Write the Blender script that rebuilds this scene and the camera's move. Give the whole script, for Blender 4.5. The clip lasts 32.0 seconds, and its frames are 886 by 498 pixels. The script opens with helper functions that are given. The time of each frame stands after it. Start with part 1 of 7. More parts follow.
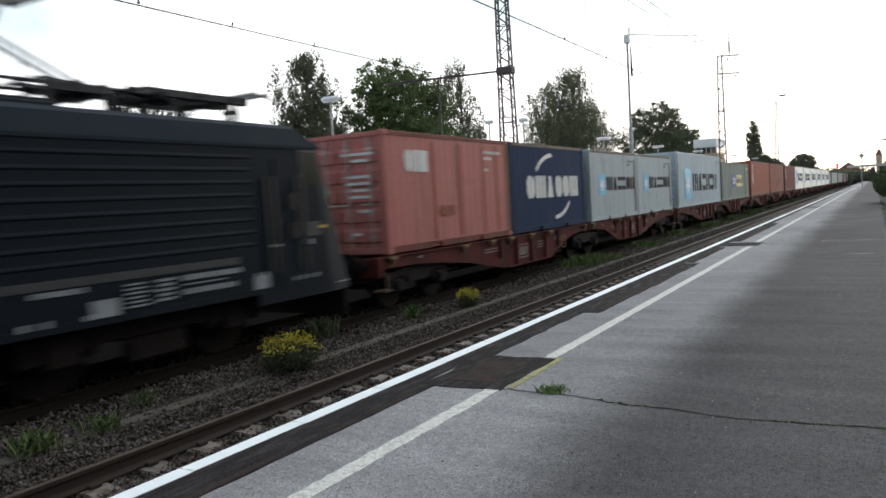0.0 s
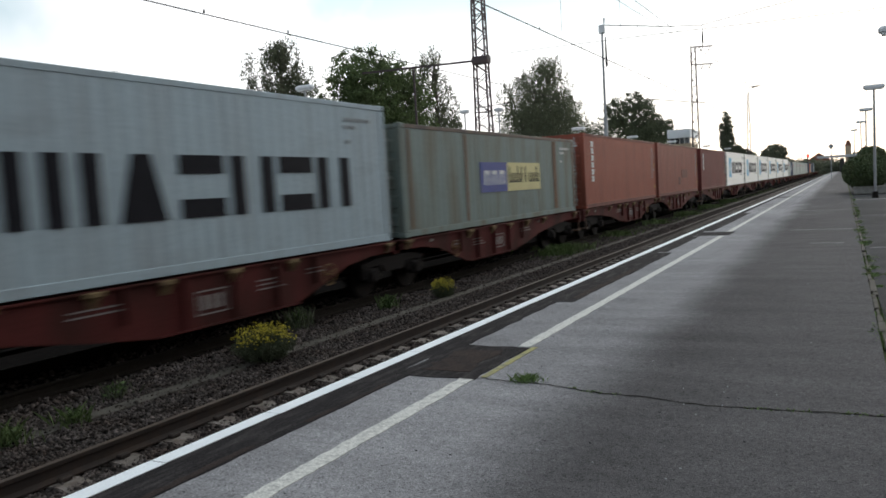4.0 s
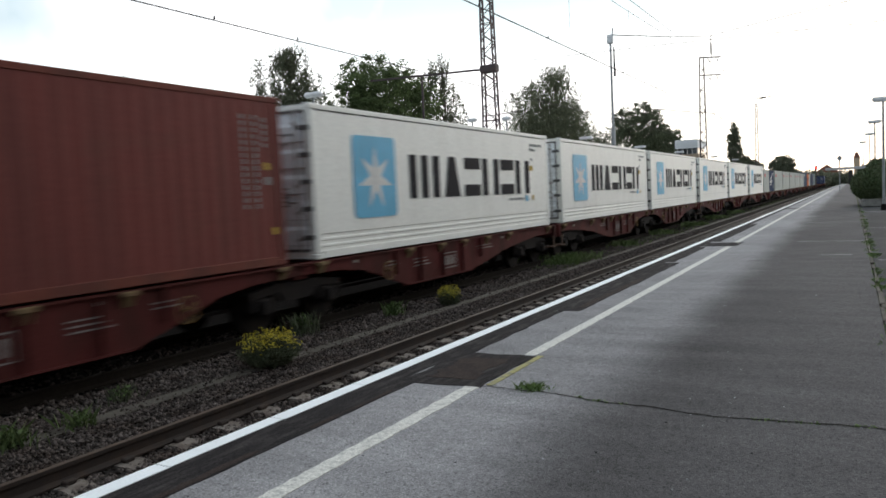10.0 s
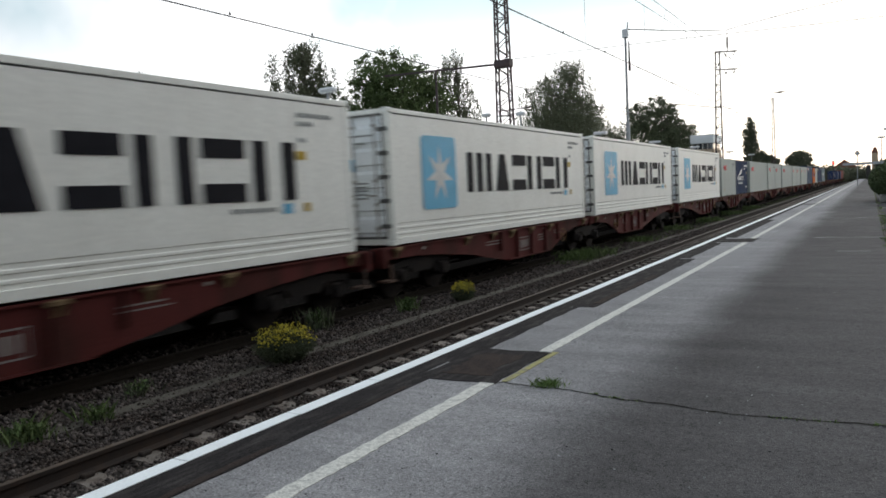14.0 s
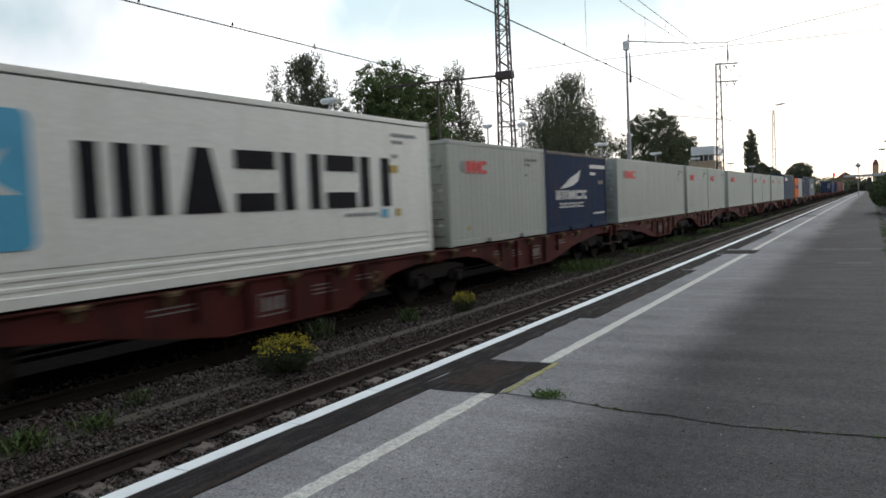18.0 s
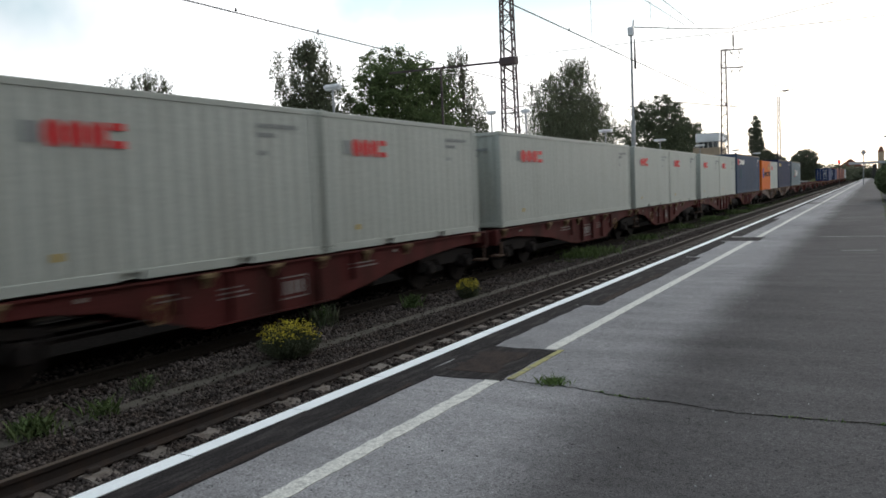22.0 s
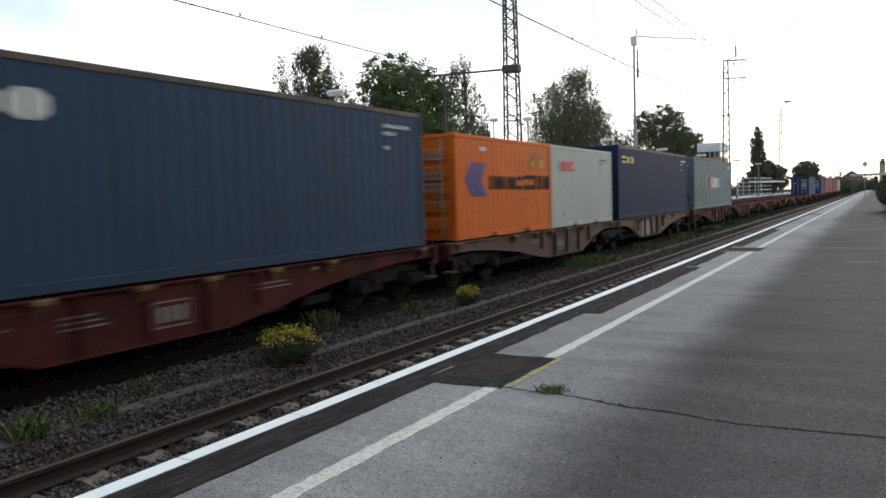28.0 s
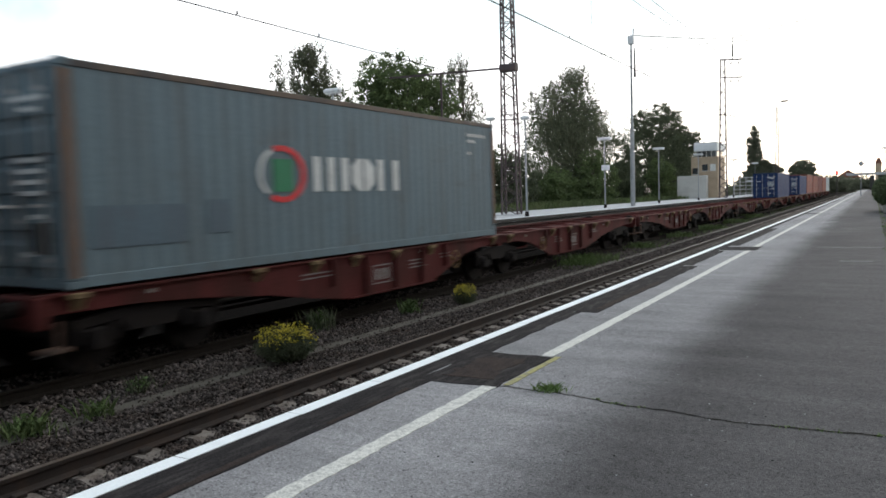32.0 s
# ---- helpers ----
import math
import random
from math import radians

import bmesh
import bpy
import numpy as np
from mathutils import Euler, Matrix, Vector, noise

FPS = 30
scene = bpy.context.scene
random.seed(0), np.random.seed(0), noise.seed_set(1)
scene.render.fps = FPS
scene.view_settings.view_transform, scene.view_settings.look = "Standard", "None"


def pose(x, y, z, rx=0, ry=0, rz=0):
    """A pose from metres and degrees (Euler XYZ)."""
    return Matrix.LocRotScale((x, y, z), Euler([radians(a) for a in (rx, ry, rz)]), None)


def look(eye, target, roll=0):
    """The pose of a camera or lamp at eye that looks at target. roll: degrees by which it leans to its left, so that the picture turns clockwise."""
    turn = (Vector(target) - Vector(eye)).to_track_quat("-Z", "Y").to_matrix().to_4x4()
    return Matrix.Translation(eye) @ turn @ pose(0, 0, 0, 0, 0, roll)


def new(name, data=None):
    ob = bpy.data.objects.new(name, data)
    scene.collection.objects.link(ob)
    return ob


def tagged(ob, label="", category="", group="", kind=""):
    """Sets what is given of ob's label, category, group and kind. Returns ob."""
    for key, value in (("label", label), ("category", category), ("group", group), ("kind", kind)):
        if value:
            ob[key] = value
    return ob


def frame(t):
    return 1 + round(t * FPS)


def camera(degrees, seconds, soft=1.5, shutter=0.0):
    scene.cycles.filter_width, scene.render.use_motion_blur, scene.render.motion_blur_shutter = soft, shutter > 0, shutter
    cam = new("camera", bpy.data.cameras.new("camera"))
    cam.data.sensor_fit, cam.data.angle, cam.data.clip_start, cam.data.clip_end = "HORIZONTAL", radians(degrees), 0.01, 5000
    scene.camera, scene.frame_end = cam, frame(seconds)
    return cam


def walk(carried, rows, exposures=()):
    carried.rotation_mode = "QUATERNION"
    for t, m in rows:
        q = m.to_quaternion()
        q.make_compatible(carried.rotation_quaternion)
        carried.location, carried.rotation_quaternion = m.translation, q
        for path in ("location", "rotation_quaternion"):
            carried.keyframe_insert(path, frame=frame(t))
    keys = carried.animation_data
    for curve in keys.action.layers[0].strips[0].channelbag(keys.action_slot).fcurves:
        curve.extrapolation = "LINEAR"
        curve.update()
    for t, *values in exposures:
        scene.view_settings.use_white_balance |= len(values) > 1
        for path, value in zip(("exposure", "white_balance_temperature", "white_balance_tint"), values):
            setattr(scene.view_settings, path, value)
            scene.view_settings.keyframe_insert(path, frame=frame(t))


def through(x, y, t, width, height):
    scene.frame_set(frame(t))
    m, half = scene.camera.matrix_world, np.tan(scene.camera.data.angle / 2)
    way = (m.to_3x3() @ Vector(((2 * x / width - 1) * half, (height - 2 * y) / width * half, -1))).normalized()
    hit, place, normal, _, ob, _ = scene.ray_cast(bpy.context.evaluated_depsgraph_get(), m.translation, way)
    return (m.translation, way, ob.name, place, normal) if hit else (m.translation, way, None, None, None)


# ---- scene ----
# The camera: hand-held on a station platform, turning and swaying a little about one spot.
# World: platform top at z = 0, the line runs along +y, the train comes towards -y.
EYE_H = 1.486
cam = camera(60.714, 32.0, soft=1.7, shutter=0.72)


def aim(yaw, pitch, roll, dx=0.0, dy=0.0, dz=0.0):
    y, p = radians(yaw), radians(pitch)
    way = Vector((-math.sin(y) * math.cos(p), math.cos(y) * math.cos(p), math.sin(p)))
    eye = Vector((dx, dy, EYE_H + dz))
    return look(eye, eye + way, roll)


# the recorder brightens and darkens its picture as light and dark wagons pass
EXPOSURES = [(0.0, 0.47), (1.0, 0.24), (2.0, 0.13), (3.2, 0.13), (5.0, 0.185), (6.0, 0.29), (7.0, 0.497), (8.0, 0.573), (9.0, 0.54), (10.0, 0.26), (11.0, 0.01), (14.0, 0.09), (17.0, -0.02), (20.0, 0.03), (21.0, 0.08), (23.0, 0.13), (25.0, 0.15), (28.0, 0.33), (29.0, 0.27), (30.0, 0.18), (31.0, 0.43), (32.0, 0.47)]
walk(cam, [
    (0.0, aim(29.873, -3.534, -3.403, 0.018, -0.010, 0.001)),
    (0.5, aim(29.646, -3.453, -3.464, 0.019, -0.008, 0.001)),
    (1.0, aim(29.238, -3.451, -3.626, 0.022, -0.005, -0.001)),
    (1.5, aim(28.970, -3.632, -3.891, 0.021, 0.000, 0.001)),
    (2.0, aim(28.666, -3.855, -4.345, 0.030, 0.004, -0.002)),
    (2.5, aim(28.443, -3.974, -4.372, 0.032, 0.004, -0.004)),
    (3.0, aim(28.258, -4.212, -4.026, 0.032, 0.004, -0.003)),
    (3.5, aim(28.245, -4.332, -3.567, 0.028, 0.005, -0.003)),
    (5.5, aim(27.880, -4.741, -3.201, 0.028, 0.005, -0.006)),
    (6.0, aim(27.833, -4.920, -3.236, 0.025, 0.003, -0.009)),
    (6.5, aim(27.900, -5.060, -3.169, 0.024, 0.010, -0.010)),
    (7.0, aim(28.013, -5.208, -2.913, 0.020, 0.013, -0.010)),
    (7.5, aim(28.028, -5.179, -2.974, 0.024, 0.017, -0.010)),
    (8.0, aim(28.014, -5.090, -3.157, 0.023, 0.013, -0.010)),
    (8.5, aim(28.170, -4.928, -3.198, 0.021, 0.006, -0.008)),
    (9.0, aim(28.380, -4.648, -3.054, 0.019, 0.003, -0.008)),
    (9.5, aim(28.472, -4.241, -2.858, 0.020, 0.004, -0.007)),
    (10.0, aim(28.541, -3.773, -2.788, 0.021, 0.006, -0.010)),
    (10.5, aim(28.671, -3.780, -2.845, 0.022, 0.003, -0.009)),
    (11.0, aim(28.750, -3.852, -2.799, 0.021, 0.005, -0.008)),
    (11.5, aim(28.798, -3.895, -2.717, 0.014, 0.007, -0.004)),
    (12.0, aim(28.977, -3.985, -2.772, 0.012, 0.003, -0.004)),
    (12.5, aim(29.168, -4.082, -2.724, 0.010, -0.003, -0.003)),
    (13.0, aim(29.409, -4.194, -2.761, 0.005, -0.002, -0.001)),
    (13.5, aim(29.548, -4.195, -2.823, 0.008, 0.004, -0.005)),
    (14.0, aim(29.574, -4.085, -2.760, 0.007, 0.000, -0.002)),
    (14.5, aim(29.583, -3.944, -2.383, 0.002, -0.004, -0.001)),
    (16.5, aim(29.433, -3.314, -2.529, 0.010, -0.010, -0.002)),
    (17.0, aim(29.373, -3.190, -2.497, 0.012, -0.008, -0.002)),
    (17.5, aim(29.448, -3.137, -2.550, 0.013, -0.002, -0.005)),
    (18.0, aim(29.601, -3.285, -2.555, 0.008, -0.005, -0.004)),
    (18.5, aim(29.700, -3.531, -2.437, 0.001, -0.006, -0.001)),
    (19.0, aim(29.935, -3.634, -2.749, 0.001, -0.004, -0.003)),
    (19.5, aim(30.045, -3.759, -2.940, 0.000, -0.007, -0.002)),
    (20.0, aim(30.028, -3.821, -3.114, 0.000, -0.009, -0.002)),
    (20.5, aim(30.098, -3.958, -2.830, -0.005, -0.010, 0.001)),
    (21.0, aim(30.154, -4.106, -2.601, -0.010, -0.010, 0.001)),
    (21.5, aim(30.122, -4.198, -2.619, -0.007, -0.003, -0.004)),
    (22.0, aim(29.896, -4.266, -2.512, -0.007, -0.004, -0.004)),
    (22.5, aim(29.874, -4.235, -2.547, -0.002, -0.009, -0.004)),
    (23.0, aim(29.819, -4.032, -2.486, -0.005, -0.013, -0.001)),
    (23.5, aim(29.750, -3.961, -2.455, 0.001, -0.009, -0.003)),
    (24.0, aim(29.620, -3.963, -2.369, -0.003, -0.006, -0.001)),
    (24.5, aim(29.669, -4.013, -2.335, -0.005, 0.001, -0.004)),
    (25.0, aim(29.658, -4.205, -2.210, -0.008, 0.000, -0.003)),
    (25.5, aim(29.658, -4.324, -2.393, -0.008, 0.001, -0.001)),
    (27.5, aim(29.960, -3.970, -1.825, -0.011, 0.000, -0.003)),
    (28.0, aim(29.921, -3.777, -1.783, -0.010, -0.004, -0.003)),
    (28.5, aim(29.885, -3.687, -1.755, -0.011, -0.004, -0.003)),
    (29.0, aim(29.846, -3.627, -1.712, -0.011, -0.009, -0.002)),
    (29.5, aim(29.784, -3.659, -1.874, -0.009, -0.005, -0.004)),
    (30.0, aim(29.814, -3.863, -1.934, -0.006, -0.009, -0.002)),
    (30.5, aim(29.832, -3.962, -1.990, -0.009, -0.008, 0.001)),
    (31.0, aim(29.858, -4.022, -1.858, -0.010, -0.011, 0.001)),
    (31.5, aim(29.747, -3.960, -1.842, -0.006, -0.004, -0.001)),
    (32.0, aim(29.693, -3.866, -1.722, -0.013, -0.005, -0.005)),
], exposures=EXPOSURES)

# ---- light: bright overcast evening sky, a weak wide sun behind the clouds ----
world = bpy.data.worlds.new("sky")
scene.world = world
world.use_nodes = True
wn, wl = world.node_tree.nodes, world.node_tree.links
wn.clear()
SUN_EL, SUN_AZ, GLOW_AZ = radians(14), radians(8), radians(-8)
sky = wn.new("ShaderNodeTexSky")
sky.sky_type = "NISHITA"
sky.sun_disc = False
sky.sun_elevation, sky.sun_rotation = SUN_EL, SUN_AZ
dim = wn.new("ShaderNodeMixRGB")
dim.blend_type, dim.inputs[0].default_value = "MULTIPLY", 1.0
dim.inputs[2].default_value = (0.13, 0.13, 0.13, 1)
wl.new(sky.outputs[0], dim.inputs[1])
wtc = wn.new("ShaderNodeTexCoord")
wno = wn.new("ShaderNodeTexNoise")
wno.inputs["Scale"].default_value, wno.inputs["Detail"].default_value = 2.2, 4.0
wl.new(wtc.outputs["Generated"], wno.inputs["Vector"])
wramp = wn.new("ShaderNodeValToRGB")
wramp.color_ramp.elements[0].position, wramp.color_ramp.elements[1].position = 0.35, 0.62
wramp.color_ramp.elements[0].color, wramp.color_ramp.elements[1].color = (0.82, 0.82, 0.82, 1), (0.98, 0.98, 0.98, 1)
wl.new(wno.outputs["Fac"], wramp.inputs[0])
# the cloud cover is brightest towards the low sun and duller behind the camera and overhead
wdot = wn.new("ShaderNodeVectorMath")
wdot.operation = "DOT_PRODUCT"
wl.new(wtc.outputs["Generated"], wdot.inputs[0])
wdot.inputs[1].default_value = (-math.sin(GLOW_AZ) * math.cos(SUN_EL), math.cos(GLOW_AZ) * math.cos(SUN_EL), math.sin(SUN_EL))
wfall = wn.new("ShaderNodeMapRange")
wfall.interpolation_type = "SMOOTHSTEP"
wfall.inputs["From Min"].default_value, wfall.inputs["From Max"].default_value = -0.1, 0.85
wfall.inputs["To Min"].default_value, wfall.inputs["To Max"].default_value = 0.53, 1.56
wl.new(wdot.outputs["Value"], wfall.inputs["Value"])
# a clearer, bluer stretch of sky opposite the low sun
wback = wn.new("ShaderNodeMapRange")
wback.interpolation_type = "SMOOTHSTEP"
wback.inputs["From Min"].default_value, wback.inputs["From Max"].default_value = -0.35, -0.95
wback.inputs["To Min"].default_value, wback.inputs["To Max"].default_value = 0.0, 0.75
wl.new(wdot.outputs["Value"], wback.inputs["Value"])
wsum = wn.new("ShaderNodeMath")
wsum.operation = "ADD"
wl.new(wfall.outputs[0], wsum.inputs[0])
wl.new(wback.outputs[0], wsum.inputs[1])
wwarm = wn.new("ShaderNodeMapRange")
wwarm.inputs["From Min"].default_value, wwarm.inputs["From Max"].default_value = -0.6, 0.8
wl.new(wdot.outputs["Value"], wwarm.inputs["Value"])
whue = wn.new("ShaderNodeMixRGB")
whue.inputs[1].default_value, whue.inputs[2].default_value = (0.94, 0.99, 1.07, 1), (1.025, 1.0, 0.975, 1)
wl.new(wwarm.outputs[0], whue.inputs[0])
white = wn.new("ShaderNodeMixRGB")
white.blend_type, white.inputs[0].default_value = "MULTIPLY", 1.0
# thicker blue grey banks in the cloud, well above the horizon
wsep = wn.new("ShaderNodeSeparateXYZ")
wl.new(wtc.outputs["Generated"], wsep.inputs[0])
whigh = wn.new("ShaderNodeMapRange")
whigh.interpolation_type = "SMOOTHSTEP"
whigh.inputs["From Min"].default_value, whigh.inputs["From Max"].default_value = 0.14, 0.25
wl.new(wsep.outputs["Z"], whigh.inputs["Value"])
wbank = wn.new("ShaderNodeTexNoise")
wbank.inputs["Scale"].default_value, wbank.inputs["Detail"].default_value = 3.0, 5.0
wl.new(wtc.outputs["Generated"], wbank.inputs["Vector"])
wthick = wn.new("ShaderNodeMapRange")
wthick.inputs["From Min"].default_value, wthick.inputs["From Max"].default_value = 0.4, 0.56
wl.new(wbank.outputs["Fac"], wthick.inputs["Value"])
wboth = wn.new("ShaderNodeMath")
wboth.operation = "MULTIPLY"
wl.new(whigh.outputs[0], wboth.inputs[0])
wl.new(wthick.outputs[0], wboth.inputs[1])
wtint = wn.new("ShaderNodeMixRGB")
wtint.inputs[1].default_value, wtint.inputs[2].default_value = (0.985, 0.995, 1.02, 1), (0.47, 0.59, 0.64, 1)
wl.new(wboth.outputs[0], wtint.inputs[0])
wl.new(wtint.outputs[0], white.inputs[1])
wpuff = wn.new("ShaderNodeTexNoise")
wpuff.inputs["Scale"].default_value, wpuff.inputs["Detail"].default_value = 3.4, 5.0
wl.new(wtc.outputs["Generated"], wpuff.inputs["Vector"])
wsoft = wn.new("ShaderNodeMapRange")
wsoft.inputs["From Min"].default_value, wsoft.inputs["From Max"].default_value = 0.3, 0.7
wsoft.inputs["To Min"].default_value, wsoft.inputs["To Max"].default_value = 0.88, 1.12
wl.new(wpuff.outputs["Fac"], wsoft.inputs["Value"])
wmul = wn.new("ShaderNodeMath")
wmul.operation = "MULTIPLY"
wl.new(wsum.outputs[0], wmul.inputs[0])
wl.new(wsoft.outputs[0], wmul.inputs[1])
wglow = wn.new("ShaderNodeMixRGB")
wglow.blend_type, wglow.inputs[0].default_value = "MULTIPLY", 1.0
wl.new(wmul.outputs[0], wglow.inputs[1])
wl.new(whue.outputs[0], wglow.inputs[2])
wl.new(wglow.outputs[0], white.inputs[2])
cloud = wn.new("ShaderNodeMixRGB")
wl.new(wramp.outputs[0], cloud.inputs[0])
wl.new(dim.outputs[0], cloud.inputs[1])
wl.new(white.outputs[0], cloud.inputs[2])
wbg = wn.new("ShaderNodeBackground")
wbg.inputs["Strength"].default_value = 1.0
wl.new(cloud.outputs[0], wbg.inputs["Color"])
wout = wn.new("ShaderNodeOutputWorld")
wl.new(wbg.outputs[0], wout.inputs[0])

sun = new("sun", bpy.data.lights.new("sun", "SUN"))
sun.data.energy, sun.data.angle, sun.data.color = 0.5, radians(20), (1.0, 0.93, 0.85)
sun.matrix_world = look((0, 0, 60), (-60 * math.sin(SUN_AZ) / math.tan(SUN_EL), -60 * math.cos(SUN_AZ) / math.tan(SUN_EL), 0))
scene.view_settings.exposure = 0.0

# ---- materials ----
def material(name, color, rough=0.7, metal=0.0, second=None, scale=3.0, amount=0.5, stretch=(1, 1, 1), grain=40.0, grain_amount=0.15,
             bump=0.0, bump_scale=60.0, spread=0.0, spec=0.28, glow=None, through=0.0, low=0.45, high=0.65):
    """A surface with stains at one scale, grain at another, and fine relief."""
    m = bpy.data.materials.new(name)
    m.use_nodes = True
    n, l = m.node_tree.nodes, m.node_tree.links
    b = n["Principled BSDF"]
    b.inputs["Roughness"].default_value, b.inputs["Metallic"].default_value = rough, metal
    b.inputs["Specular IOR Level"].default_value = spec
    tc = n.new("ShaderNodeTexCoord")
    mp = n.new("ShaderNodeMapping")
    mp.inputs["Scale"].default_value = stretch
    l.new(tc.outputs["Object"], mp.inputs["Vector"])
    source = mp.outputs["Vector"]
    oi = n.new("ShaderNodeObjectInfo")
    off = n.new("ShaderNodeVectorMath")
    off.operation = "MULTIPLY_ADD"
    off.inputs[1].default_value = (37.0, 17.0, 23.0)
    l.new(oi.outputs["Random"], off.inputs[0])
    l.new(source, off.inputs[2])
    source = off.outputs[0]
    stain = n.new("ShaderNodeTexNoise")
    stain.inputs["Scale"].default_value, stain.inputs["Detail"].default_value = scale, 6.0
    l.new(source, stain.inputs["Vector"])
    ramp = n.new("ShaderNodeValToRGB")
    ramp.color_ramp.elements[0].position, ramp.color_ramp.elements[1].position = low, high
    l.new(stain.outputs["Fac"], ramp.inputs[0])
    mul = n.new("ShaderNodeMath")
    mul.operation = "MULTIPLY"
    mul.inputs[1].default_value = amount
    l.new(ramp.outputs[0], mul.inputs[0])
    mix = n.new("ShaderNodeMixRGB")
    mix.inputs[1].default_value = (*color, 1)
    mix.inputs[2].default_value = (*(second or tuple(c * 0.6 for c in color)), 1)
    l.new(mul.outputs[0], mix.inputs[0])
    fine = n.new("ShaderNodeTexNoise")
    fine.inputs["Scale"].default_value, fine.inputs["Detail"].default_value = grain, 4.0
    l.new(tc.outputs["Object"], fine.inputs["Vector"])
    fr = n.new("ShaderNodeMapRange")
    fr.inputs["From Min"].default_value, fr.inputs["From Max"].default_value = 0.3, 0.7
    fr.inputs["To Min"].default_value, fr.inputs["To Max"].default_value = 1 - grain_amount, 1 + grain_amount
    l.new(fine.outputs["Fac"], fr.inputs["Value"])
    tone = n.new("ShaderNodeMixRGB")
    tone.blend_type, tone.inputs[0].default_value = "MULTIPLY", 1.0
    l.new(mix.outputs[0], tone.inputs[1])
    l.new(fr.outputs[0], tone.inputs[2])
    last = tone.outputs[0]
    if spread:
        sr = n.new("ShaderNodeMapRange")
        sr.inputs["To Min"].default_value, sr.inputs["To Max"].default_value = 1 - spread, 1 + spread
        geo = n.new("ShaderNodeNewGeometry")
        add = n.new("ShaderNodeMath")
        add.operation = "ADD"
        wrap = n.new("ShaderNodeMath")
        wrap.operation = "FRACT"
        l.new(oi.outputs["Random"], add.inputs[0])
        l.new(geo.outputs["Random Per Island"], add.inputs[1])
        l.new(add.outputs[0], wrap.inputs[0])
        l.new(wrap.outputs[0], sr.inputs["Value"])
        t2 = n.new("ShaderNodeMixRGB")
        t2.blend_type, t2.inputs[0].default_value = "MULTIPLY", 1.0
        l.new(last, t2.inputs[1])
        l.new(sr.outputs[0], t2.inputs[2])
        last = t2.outputs[0]
    l.new(last, b.inputs["Base Color"])
    if bump:
        bn = n.new("ShaderNodeTexNoise")
        bn.inputs["Scale"].default_value, bn.inputs["Detail"].default_value = bump_scale, 5.0
        l.new(tc.outputs["Object"], bn.inputs["Vector"])
        bp = n.new("ShaderNodeBump")
        bp.inputs["Strength"].default_value, bp.inputs["Distance"].default_value = min(1.0, bump), 0.02
        l.new(bn.outputs["Fac"], bp.inputs["Height"])
        l.new(bp.outputs[0], b.inputs["Normal"])
    if through:
        tr = n.new("ShaderNodeBsdfTranslucent")
        l.new(last, tr.inputs["Color"])
        ms = n.new("ShaderNodeMixShader")
        ms.inputs[0].default_value = through
        l.new(b.outputs[0], ms.inputs[1])
        l.new(tr.outputs[0], ms.inputs[2])
        l.new(ms.outputs[0], n["Material Output"].inputs["Surface"])
    if glow:
        b.inputs["Emission Color"].default_value, b.inputs["Emission Strength"].default_value = (*glow[:3], 1), glow[3]
    return m


M = {}
M["asphalt"] = material("platform asphalt", (0.312, 0.305, 0.315), 0.85, second=(0.21, 0.204, 0.212), scale=0.5, amount=0.6, stretch=(1.0, 0.4, 1), grain=75, grain_amount=0.25, bump=0.5, bump_scale=110, low=0.4, high=0.62, spec=0.04)


